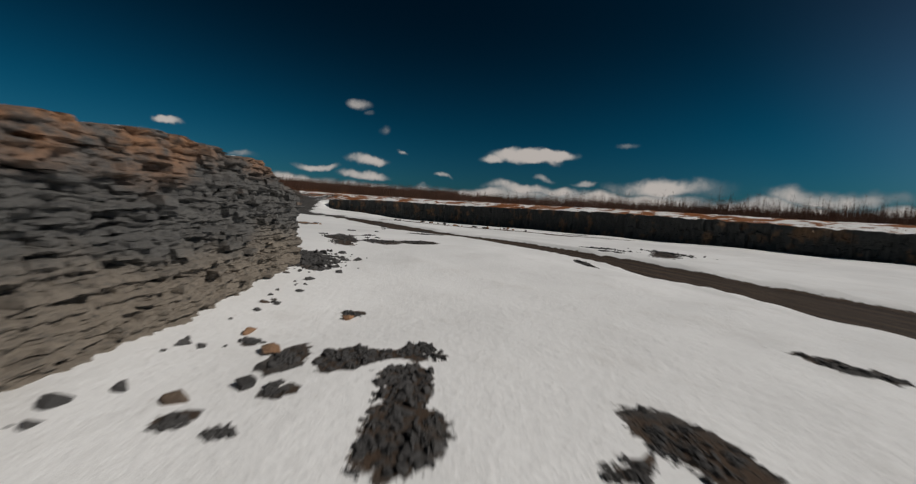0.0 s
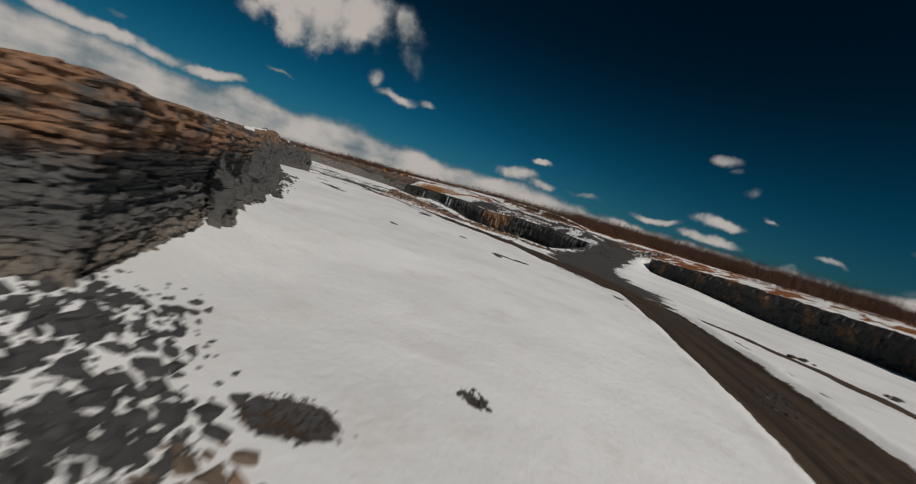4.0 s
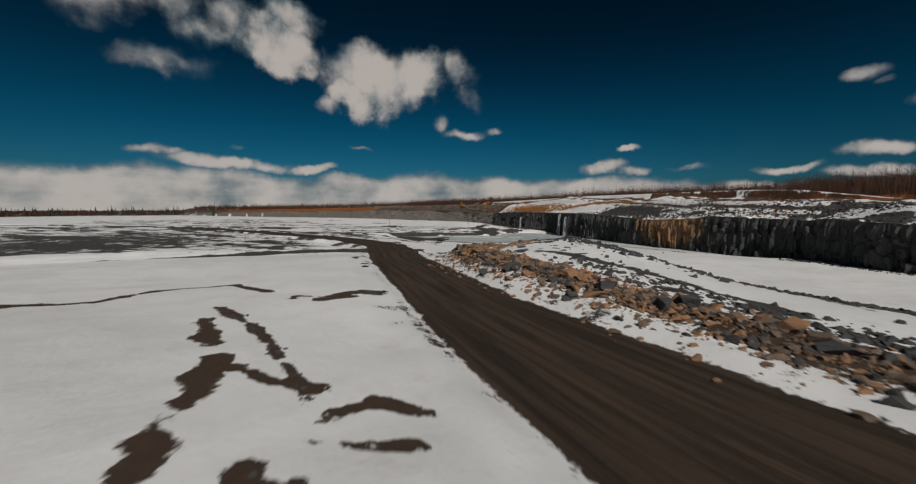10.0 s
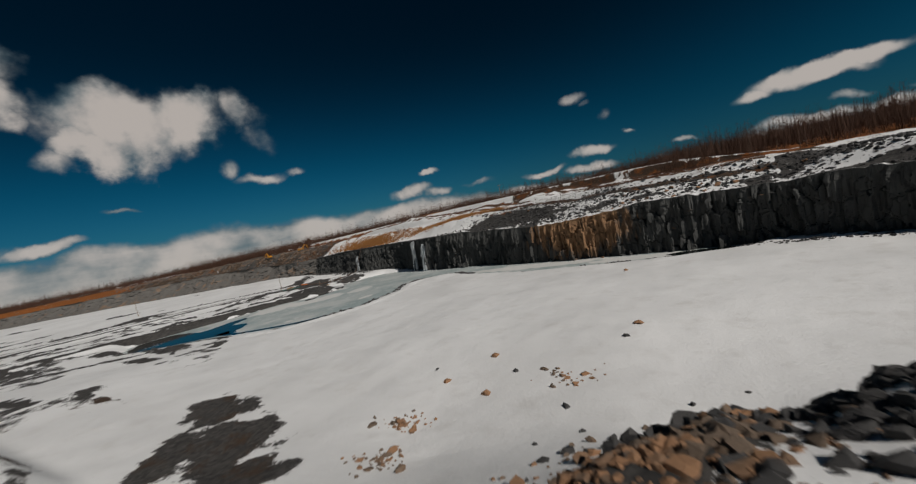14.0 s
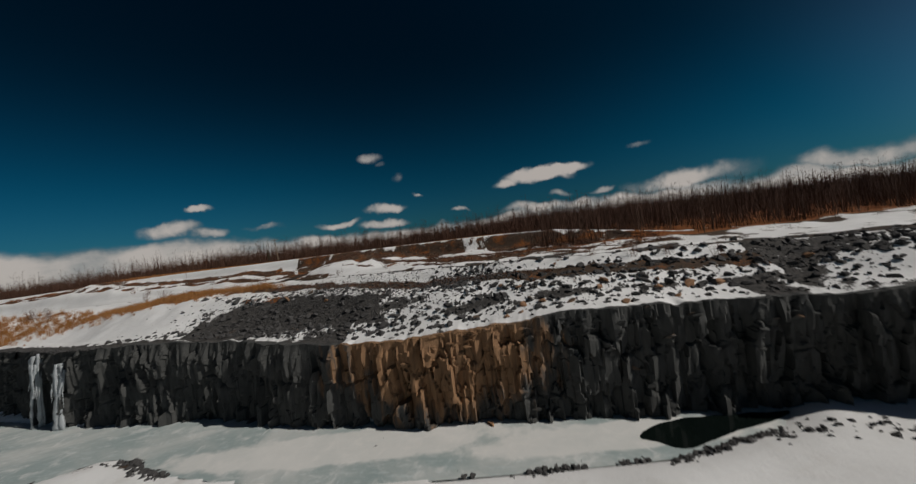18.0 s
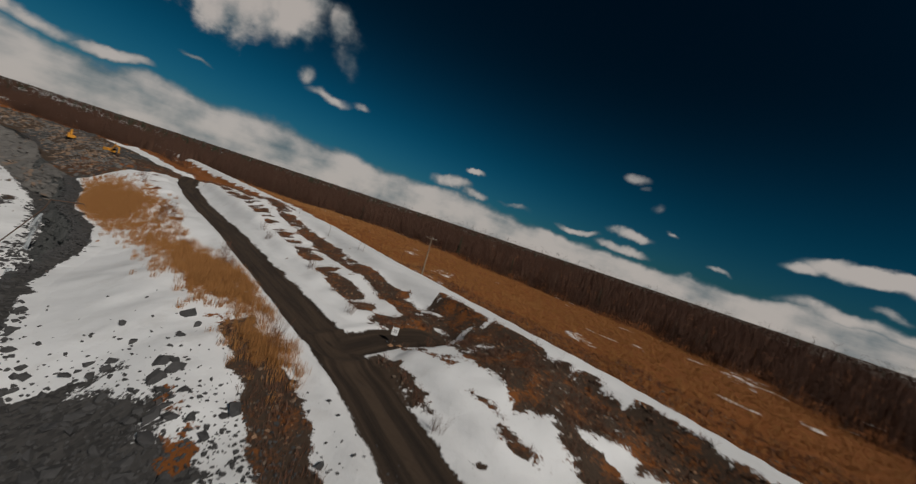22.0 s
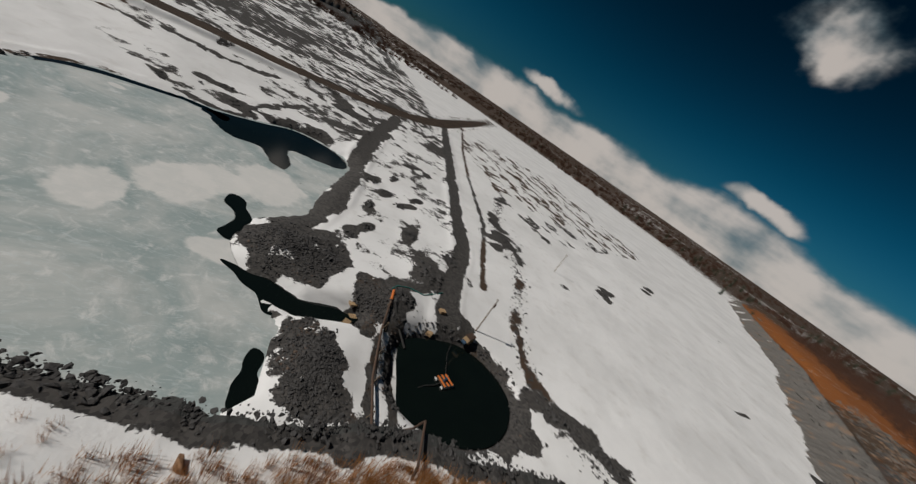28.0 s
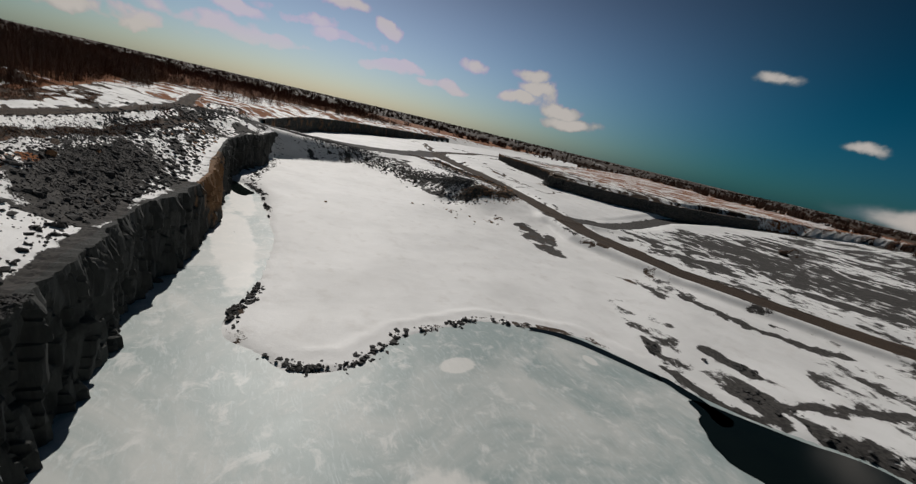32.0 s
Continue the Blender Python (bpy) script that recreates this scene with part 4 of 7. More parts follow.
    bare = np.maximum(bare, 0.85 * mound * up)
    # trodden and wind-scoured snow along the rim
    fleck = fractal(x / 1.7, y / 1.7, 56, 3)
    bare = np.where(up & (x < -190) & (x > -440) & (d_r < 34), bare + 0.5 * (fleck - 0.5) + 0.25 * smooth(fleck, 0.62, 0.72), bare)
    # the field and the floor of the woods
    field = inside(x, y, FIELD)
    side = vnoise(x / 9, y / 5, 31)
    bare = np.where(field, 0.92 - 0.38 * (side > 0.86), bare)
    grass = np.where(field, 1.0, grass)
    forest = up & ~field & ~cut & ((y > 398) | ((x > -226) & (y > 362)) | (x < -560) | (d_rim > 80)) & (d_c > 2.5)
    bare = np.where(forest, 0.72 + 0.2 * blot, bare)
    grass = np.where(forest, 0.72, grass)
    # southern plateau and the rough ground west of it
    bare = np.where(plateau, 0.46 + 0.25 * blot, bare)
    grass = np.where(plateau, 0.25 + 0.6 * smooth(d_s, 18, 45), grass)
    ragged = 26 * (fractal(x / 18, y / 18, 62) - 0.47)
    rough = smooth(-x + ragged, 244, 264) * (1 - smooth(y + ragged, 160, 182)) * (1 - smooth(-x, 440, 452)) * ((~up) & (~plateau))
    lines = smooth(0.5 * fractal((x * 0.8 + y * 0.6) / 24, (y * 0.8 - x * 0.6) / 9, 60) + 0.5 * fractal(x / 5, y / 5, 61), 0.40, 0.54)
    bare = bare + rough * (0.37 + 0.42 * lines + 0.3 * np.exp(-(((x + 300) / 60) ** 2 + ((y - 95) / 36) ** 2)) - bare)
    gravel = np.where(rough > 0.1, 1.0, gravel)
    # embankment below the road
    slope = (~up) & (z < -3.4) & (z > -8.6) & (x > -212) & (x < -70) & (y > 203)
    bare = np.where(slope, np.where(x > -160, 0.26, 0.46) + 0.36 * blot, bare)
    gravel = np.where(slope, 0.9, gravel)
    # the trampled yard at the foot of the ramp, and a second track beside the haul road
    d_y, _, _ = along(x, y, RAMP[:7])
    bare = np.where(d_y < 26, np.maximum(bare, 1.05 * np.exp(-(d_y / 12.5) ** 4) + 0.2 * (blot - 0.5)), bare)
    gravel = np.where(d_y < 22, 0.9, gravel)
    grass = np.where(d_y < 18, 0.0, grass)
    d_2, _, _ = along(x, y, TRACK_2)
    bare = np.where(~up, np.maximum(bare, 1.1 * np.exp(-(d_2 / 2.4) ** 2)), bare)
    # gravel spits by the pond, the pump yard and what has thawed round them
    def shape(poly, amt, soft):
        nonlocal bare, gravel
        d, _, _ = along(x, y, [(*p, 0) for p in poly + poly[:1]])
        sd = np.where(inside(x, y, poly), d, -d) + (fractal(x / 4, y / 4, 81) - 0.47) * 7
        k = amt * np.clip(0.62 + sd / soft, 0, 1) - 0.5 * smooth(fractal(x / 2.2, y / 4.5, 87), 0.62, 0.68)
        bare = np.where(~up, np.maximum(bare, k), bare)
        gravel = np.where(~up & (sd > -soft), 1.0, gravel)
    shape([(-362.5, 299), (-363, 306), (-370, 313), (-380, 311), (-385, 303), (-383, 294), (-376, 290.5), (-369, 292)], 1.0, 3.0)
    shape([(-373.5, 321), (-374.5, 331), (-377, 338), (-388, 340), (-385, 331), (-383, 322), (-378, 319.5)], 1.0, 3.0)
    shape([(-385.3, 305), (-391, 305.6), (-394.5, 311), (-397.5, 318), (-394.5, 320), (-391, 317.5), (-390, 321), (-384.6, 319), (-385, 313)], 0.95, 2.0)
    shape([(-417.5, 319), (-421, 321.5), (-423, 331), (-421.5, 336.5), (-412.5, 340.5), (-409.5, 337.5), (-415.5, 333), (-418.5, 326)], 0.95, 2.0)
    for half, rows in ((1.0, [(-391, 320), (-389, 330), (-387.6, 340)]), (1.1, [(-394, 319), (-393.4, 329), (-392, 339)]), (1.5, [(-396, 318), (-403, 315.2), (-411, 313.6), (-416.5, 316.4), (-419, 322)]),
                       (1.7, [(-389, 306.6), (-400.4, 302.6), (-410, 298.5)]), (1.2, [(-409.5, 337.5), (-401, 339.5), (-393.5, 341)]), (2.2, [(-410.5, 304), (-412.6, 312)])):
        d, _, _ = along(x, y, rows)
        bare = np.where(~up, np.maximum(bare, np.clip(1.2 - 0.7 * d / half - (fractal(x / 2, y / 2, 86) - 0.47) * 1.4, 0, 1)), bare)
        gravel = np.where(~up & (d < 4), 0.6, gravel)
    yard = inside(x, y, [(-386, 300), (-384, 250), (-396, 180), (-440, 180), (-430, 235), (-412, 305)]) & ~up
    bare = np.where(yard, np.maximum(bare, 0.50 * blot), bare)
    gravel = np.where(yard, 0.8, gravel)
    inlet = inside(x, y, [(-330, 243), (-352, 230), (-392, 225), (-400, 180), (-360, 172), (-310, 196), (-300, 225)]) & ~up
    bare = np.where(inlet, np.maximum(bare, 0.56 * blot), bare)
    gravel = np.where(inlet, 0.7, gravel)
    d_l, _, _ = along(x, y, [(-466, 193), (-447, 240), (-447, 256), (-443, 278), (-430, 303), (-427, 324), (-433, 342), (-446, 346)])
    bare = np.where(~up, np.maximum(bare, 0.62 * np.exp(-(d_l / 3.0) ** 2) * (0.5 + 0.7 * blot)), bare)
    for cx, cy, a, b in ((-494, 263, 10, 5), (-558, 229, 6, 4), (-441, 250, 8, 5), (-452, 232, 9, 10), (-535, 311, 6, 1.6), (-600, 255, 7, 3), (-470, 268, 3, 2)):
        r = np.hypot((x - cx) / a, (y - cy) / b)
        bare = np.where(~up, np.maximum(bare, (1 - smooth(r, 0.6, 1.3)) * (0.30 + 0.5 * blot)), bare)
        gravel = np.where(~up & (r < 1.5), 1.0, gravel)
    stubble = inside(x, y, [(-455, 130), (-480, 230), (-640, 150), (-600, 20), (-480, 40)]) & ~up
    bare = np.where(stubble, np.maximum(bare, 0.62 * smooth(fractal(x / 5, y / 9, 70), 0.42, 0.56)), bare)
    # road shoulders, thawed along both sides
    d_m, _, _ = along(x, y, ROAD)
    shoulder = (d_m > 6) & (d_m < 12) & ~up
    bare = np.where(shoulder & (x < -265), np.maximum(bare, 0.62 * blot), bare)
    bare = np.where(shoulder & (x >= -265) & (y > 150) & (x < -60), np.maximum(bare, 0.34 * blot), bare)
    bare = np.where(shoulder & (x >= -265) & (y > 120), np.maximum(bare, 0.46 * np.exp(-((d_m - 8.2) / 1.5) ** 2)), bare)
    gravel = np.where(shoulder & (x >= -265), 0.6, gravel)
    band_s = (~up) & (d_m > 11) & (d_m < 26) & (x < -290) & (x > -400) & (y > 150)
    bare = np.where(band_s, np.maximum(bare, 0.60 * wide * (0.6 + 0.4 * blot)), bare)
    d_v, _, _ = along(x, y, VERGE + SPUR)
    bare = np.where(~up, np.maximum(bare, (0.78 + 0.25 * blot) * np.exp(-(d_v / 4.2) ** 2)), bare)
    spur = inside(x, y, [(-232, 186), (-212, 184), (-110, 184), (-110, 200), (-170, 222), (-206, 222)]) & ~up
    gravel = np.where(spur, 0.75, gravel)
    rub = patches(x, y, [(p[0], p[1], p[2] * 1.35, p[3] * 1.35, p[4]) for p in RUBBLE], np.zeros(x.shape), 3.0, 5.0)
    bare = np.where(~up, np.maximum(bare, rub), bare)
    gravel = np.where((rub > 0.2) & ~up, 1.0, gravel)
    for rows, amt in (([(-478, 49), (-459, 125), (-448, 184), (-440, 241), (-423, 292)], .8), ([(-431, 299), (-427, 318), (-432, 331), (-440, 343)], .8)):
        d, _, _ = along(x, y, rows)
        bare = np.where(~up, np.maximum(bare, amt * np.exp(-(d / 1.5) ** 2)), bare)
    # worked ledge where the diggers stand, and the broken slope below it
    dig = up & (x < -440) & (x > -640) & (d_rim < 36)
    bare = np.where(dig, 0.80, bare)
    gravel = np.where(dig, 0.30 + 0.5 * blot, gravel)
    grass = np.where(dig, 0.12 + 0.3 * wide, grass)
    under = (~up) & (d_rim < 9) & (x < -425)
    bare = np.where(under, 0.70 * (1 - smooth(d_rim, 4, 9)) + 0.1, bare)
    gravel = np.where(under, 1.0, gravel)
    # shore line of stones
    d_p, _, _ = along(x, y, [(*p, 0) for p in POND[13:25]])
    bare = np.where((d_p < 2.2) & ~up, np.maximum(bare, 0.30 + 0.25 * blot), bare)
    far = smooth(np.hypot(x + 200, y - 150), 620, 800)
    bare = bare * (1 - far) + far * (0.34 + 0.9 * fractal(x / 300, y / 160, 8))
    grass = grass * (1 - far) + far * 0.26
    for rows, half in ((ROAD, 6.4), (RIM_ROAD, 3.2), (RIM_BRANCH, 3.0), (RAMP[6:], 5.0)):
        d, _, rn = along(x, y, rows)
        half = road_half(rn) if rows is ROAD else half
        road = np.maximum(road, np.clip(0.5 + (half - d) / 2.2, 0, 1))
    for rows, half in ((SIDE_ROAD, 5.0), (PUMP_ROAD, 2.8), (CAUSEWAY, 3.6)):
        d, _, _ = along(x, y, rows)
        d = d + (fractal(x / 4.5, y / 4.5, 57) - 0.47) * (5.0 if rows is CAUSEWAY else 2.4)
        on = np.clip(0.5 + (half - d) / 2.2, 0, 1)
        bare = np.maximum(bare, on * 1.1)
        gravel = np.where(on > 0, 1.0, gravel)
    bare = np.where(x > -400, 0.10 + (bare - 0.10) * smooth(d_c, 0.9, 3.1), (bare + 0.15) * smooth(d_c, 1.2, 3.6) - 0.15)
    across, run = np.zeros(x.shape), np.zeros(x.shape)
    near = np.full(x.shape, 1e9)
    for rows in (ROAD, SIDE_ROAD, PUMP_ROAD, RIM_ROAD, RIM_BRANCH, RAMP, CAUSEWAY):
        d, _, rn = along(x, y, rows)
        across, run, near = np.where(d < near, d, across), np.where(d < near, rn, run), np.minimum(near, d)
    return bare, gravel, grass, road, across, run


# dark rubble showing through the snow of the pit floor: x, y, half length, half width, turn
RUBBLE = [(-391, 247, 3.5, 2.0, 60), (-397, 252, 3.2, 1.8, 20), (-390, 266, 3.0, 1.4, 80), (-401, 258, 3.0, 1.6, 40), (-402, 277, 3.6, 1.8, 70), (-389, 281, 2.2, 1.2, 60), (-405, 296, 6, 3.4, 100), (-414, 283, 5.0, 2.4, 100),
          (-396, 308, 4, 3, 60), (-447, 252, 10, 4.5, 75), (-449, 232, 5, 2.2, 80), (-503, 256, 4.0, 2.6, 20), (-568, 223, 3.0, 2.0, 0), (-464, 197, 5, 2.5, 60), (-415, 217, 6, 1.5, 60), (-410, 212, 5, 1.4, 30), (-386, 200, 10, 4, 30)]
RUBBLE += [(-384, 178, 12, 5, 0), (-366, 226, 8, 3, 20), (-371, 268, 3.2, 1.6, 20), (-430, 331, 5, 2.2, -30), (-437, 340, 4.5, 2, -50), (-546, 338, 9, 3, 20), (-400, 236, 3, 1.2, 70), (-408, 248, 2.4, 1.0, 50), (-384, 289, 3, 1.6, 70),
          (-380, 302, 2, 1, 0), (-358, 232, 8, 2.6, -20), (-345, 232, 6, 2, -10), (-338, 222, 5, 1.4, 10), (-326, 238, 4, 1.2, -30)]
# the tawny field between the crest track and the wood
FIELD = [(-212, 377), (-232, 380), (-265, 388), (-315, 394), (-351, 401), (-423, 411), (-520, 421), (-600, 428), (-470, 432), (-403, 437), (-372, 444), (-323, 451), (-285, 456), (-250, 446), (-228, 420)]


def build_ground():
    gx = spread(-650, 100, 1.32, -4600, 4600)
    gy = spread(-12, 436, 1.25, -4600, 4600)
    gx = np.concatenate([gx[gx < -425], np.arange(-425, 22, 0.8), gx[gx > 22.4]])
    gy = np.concatenate([gy[gy < 2], np.arange(2, 218, 0.72), gy[(gy > 218.3) & (gy < 330)], np.arange(330, 402, 0.8), gy[gy > 402.4]])
    X, Y = np.meshgrid(gx, gy)
    x, y = X.ravel(), Y.ravel()
    z = height(x, y)
    nx, ny = len(gx), len(gy)
    i = np.arange(nx * ny).reshape(ny, nx)
    faces = np.stack([i[:-1, :-1], i[:-1, 1:], i[1:, 1:], i[1:, :-1]], -1).reshape(-1, 4)
    me = mesh_from("ground", np.stack([x, y, z], 1), faces, M_GROUND, True)
    for name, v in zip(("bare", "gravel", "grass", "road", "across", "run"), ground_masks(x, y, z)):
        me.attributes.new(name, "FLOAT", "POINT").data.foreach_set("value", v.astype(np.float32))
    return tagged(new("ground", me), "snow-covered quarry floor with thawed earth, gravel and roads", "ground", kind="structure")


ground = build_ground()


def z_at(x, y):
    return float(height(np.array([x], float), np.array([y], float))[0])


# ---------------------------------------------------------------- pond
def flat_shape(name, outline, z, mat, wobble=0.0, seed=0):
    pts = []
    n = len(outline)
    for a in range(n):
        p0, p1, p2, p3 = (Vector(outline[(a + o) % n]) for o in (-1, 0, 1, 2))
        for s in range(5):
            t = s / 5
            q = 0.5 * ((2 * p1) + (p2 - p0) * t + (2 * p0 - 5 * p1 + 4 * p2 - p3) * t * t + (3 * p1 - p0 - 3 * p2 + p3) * t ** 3)
            k = noise.noise(Vector((q.x * 0.3, q.y * 0.3, seed))) * wobble
            pts.append((q.x + k, q.y + k * 0.7))
    bm = bmesh.new()
    f = bm.faces.new([bm.verts.new((px, py, z)) for px, py in pts])
    f.normal_update()
    if f.normal.z < 0:
        f.normal_flip()
    bmesh.ops.triangulate(bm, faces=[f])
    me = bpy.data.meshes.new(name)
    bm.to_mesh(me)
    bm.free()
    me.materials.append(mat)
    return new(name, me)


pond_ice = tagged(flat_shape("pond_ice", POND, -11.0, M_ICE), "grey-green frozen pond with snow-blown ice", "pond ice", kind="structure")
OPEN_WATER = {
    "shore": [(-311, 263.5), (-314, 259), (-318, 254.5), (-325, 250.5), (-332, 247.5), (-334, 248.5), (-327, 252), (-320, 256), (-315.5, 260), (-312.5, 264)],
    "inlet": [(-340, 247), (-346, 242), (-354, 236), (-362, 229), (-371, 228), (-379, 231), (-383, 238), (-380, 244), (-374, 246), (-368, 247), (-364, 249), (-366, 258), (-365, 264), (-361, 262), (-357, 256), (-349, 257), (-343, 252)],
    "spit": [(-357.5, 288), (-361.5, 289), (-363, 294), (-366, 299), (-365.5, 303), (-361, 304.5), (-359.5, 302), (-361, 297), (-358, 292)],
    "gut": [(-362.5, 310.4), (-367, 311.8), (-372, 312), (-378, 313.4), (-384, 314.2), (-387.5, 315), (-385, 317.6), (-380, 319), (-374, 320.4), (-371, 320), (-369, 316.5), (-365, 313.5)],
    "neck": [(-331.5, 247.4), (-335, 245.6), (-341, 245), (-346, 245), (-346, 249), (-341, 247.4), (-336, 248)],
    "bay": [(-371.4, 328), (-373.2, 330), (-373.3, 333), (-374.6, 336), (-375.8, 339.5), (-371.5, 340), (-370.2, 336.5), (-370.6, 332)],
    "face": [(-218.7, 313.5), (-215, 315.9), (-209.1, 316.6), (-201.5, 316.3), (-198.9, 314.9), (-209.1, 311.6), (-214.4, 309.6), (-217.6, 311.8)],
    "corner": [(-195.2, 316.2), (-191.5, 314.5), (-191.2, 309), (-196.7, 310.4)],
}
for key, outline in OPEN_WATER.items():
    tagged(flat_shape("open_water", outline, -10.96, M_WATER, 1.1, len(key)), "black open meltwater at the ice's edge", "water", kind="structure")
pool = tagged(flat_shape("pump_pool", [(-396, 318.5), (-403, 315), (-412, 314.5), (-419, 318), (-420, 327), (-416, 334), (-409, 338), (-400, 338), (-394.5, 336), (-394.5, 327)], -10.9, M_WATER, 0.5, 3),
              "black water in the deep pump pool", "water", kind="structure")


# ---------------------------------------------------------------- stone
rng = np.random.default_rng(7)


def part(name, me, parent, label=""):
    ob = new(name, me)
    ob.parent = parent
    return tagged(ob, label) if label else ob


def empty(name, x=0.0, y=0.0, z=0.0):
    ob = new(name)
    ob.location = (x, y, z)
    ob.empty_display_size = 0.2
    return ob


BOX = np.array([[-1, -1, -1], [1, -1, -1], [1, 1, -1], [-1, 1, -1], [-1, -1, 1], [1, -1, 1], [1, 1, 1], [-1, 1, 1]], float)
BOX_FACES = np.array([[0, 3, 2, 1], [4, 5, 6, 7], [0, 1, 5, 4], [1, 2, 6, 5], [2, 3, 7, 6], [3, 0, 4, 7]])


def rows_heights(x, y):
    return height(np.asarray(x, float), np.asarray(y, float))


def sample_line(rows, s):
    p = np.array(rows, float)
    seg = np.hypot(*(p[1:, :2] - p[:-1, :2]).T)
    cum = np.append(0, np.cumsum(seg))
    out = np.stack([np.interp(s, cum, p[:, k]) for k in range(p.shape[1])], 1)
    return out, cum[-1]


def hull_stone(seed, flat=0.7):
    r = np.random.default_rng(seed)
    bm = bmesh.new()
    for _ in range(13):
        v = r.normal(size=3)
        v /= np.linalg.norm(v)
        v = v / np.max(np.abs(v)) ** 0.8
        v *= r.uniform(0.72, 1.05)
        bm.verts.new((v[0], v[1] * r.uniform(0.75, 1), v[2] * flat))
    res = bmesh.ops.convex_hull(bm, input=bm.verts[:])
    bmesh.ops.delete(bm, geom=[g for g in res["geom_interior"] if isinstance(g, bmesh.types.BMVert)], context="VERTS")
    bmesh.ops.triangulate(bm, faces=bm.faces[:])
    me = bpy.data.meshes.new("boulder")
    bm.to_mesh(me)
    bm.free()
    me.materials.append(M_STONE)
    v = np.zeros(len(me.vertices) * 3, np.float32)
    me.vertices.foreach_get("co", v)
    f = np.zeros(len(me.polygons) * 3, np.int32)
    me.polygons.foreach_get("vertices", f)
    return me, v.reshape(-1, 3).astype(float), f.reshape(-1, 3)


STONES = [hull_stone(100 + i, (0.5, 0.62, 0.75, 0.55)[i % 4]) for i in range(10)]


def slab_stone(seed):
    """A flat, sharp-edged block of bedded stone."""
    r = np.random.default_rng(seed)
    v = BOX * 0.9 + r.uniform(-0.22, 0.22, BOX.shape) * (1, 1, .5)
    return mesh_from("slab", v, BOX_FACES, M_STRATA)


SLABS = [slab_stone(140 + i) for i in range(6)]


def cell_relief(u, v, seed, joint=0.55, facet=0.9):
    """Broken faces: each cell of a jittered mosaic has its own depth and tilt; joints are recessed."""
    iu, iv = np.floor(u), np.floor(v)
    d1, d2 = np.full(u.shape, 9.0), np.full(u.shape, 9.0)
    depth = np.zeros(u.shape)
    for a in (-1, 0, 1):
        for b in (-1, 0, 1):
            cu, cv = iu + a, iv + b
            px, py = cu + 0.08 + 0.84 * hash2(cu, cv, seed), cv + 0.08 + 0.84 * hash2(cu, cv, seed + 1)
            d = np.maximum(np.abs(u - px), np.abs(v - py)) * 0.75 + np.hypot(u - px, v - py) * 0.35
            dep = hash2(cu, cv, seed + 2) + (u - px) * (hash2(cu, cv, seed + 3) - 0.5) * facet + (v - py) * (hash2(cu, cv, seed + 4) - 0.5) * 0.9
            near = d < d1
            d2 = np.where(near, d1, np.minimum(d2, d))
            depth = np.where(near, dep, depth)
            d1 = np.minimum(d1, d)
    return depth - joint * (1 - smooth(d2 - d1, 0.02, 0.14))


def bed_relief(u, v, seed):
    """Bedded stone: thin courses of uneven thickness, each broken into blocks; bedding planes and joints are recessed."""
    v = v + 0.33 * np.sin(v * 1.7 + seed) + 1.5 * (fractal(u * 0.22, v * 0.12, seed + 5) - 0.5)
    row = np.floor(v)
    fv = v - row
    size = 0.5 + 1.7 * hash2(row, row * 0 + 3, seed)
    uu = u / size + 9 * hash2(row, row * 0 + 5, seed)
    col = np.floor(uu)
    fu = (uu - col)
    one = hash2(row, col, seed + 2)
    depth = 0.5 * hash2(row, row * 0 + 7, seed) + 0.5 * one + (fu - 0.5) * (hash2(row, col, seed + 3) - 0.5) * 0.5
    gap = np.maximum(1 - smooth(np.minimum(fv, 1 - fv), 0.02, 0.16), 0.7 * (1 - smooth(np.minimum(fu, 1 - fu) * size, 0.02, 0.12)))
    missing = (hash2(row, col, seed + 4) > 0.93) * 0.6
    return 0.8 * depth - 0.20 * gap - missing + 1.0 * (fractal(u * 0.8, v * 0.3, seed + 8) - 0.5) + 0.6 * (fractal(u * 2.2, v * 0.8, seed + 6, 3) - 0.5) + 0.25 * (fractal(u * 5, v * 1.4, seed + 9, 2) - 0.5)


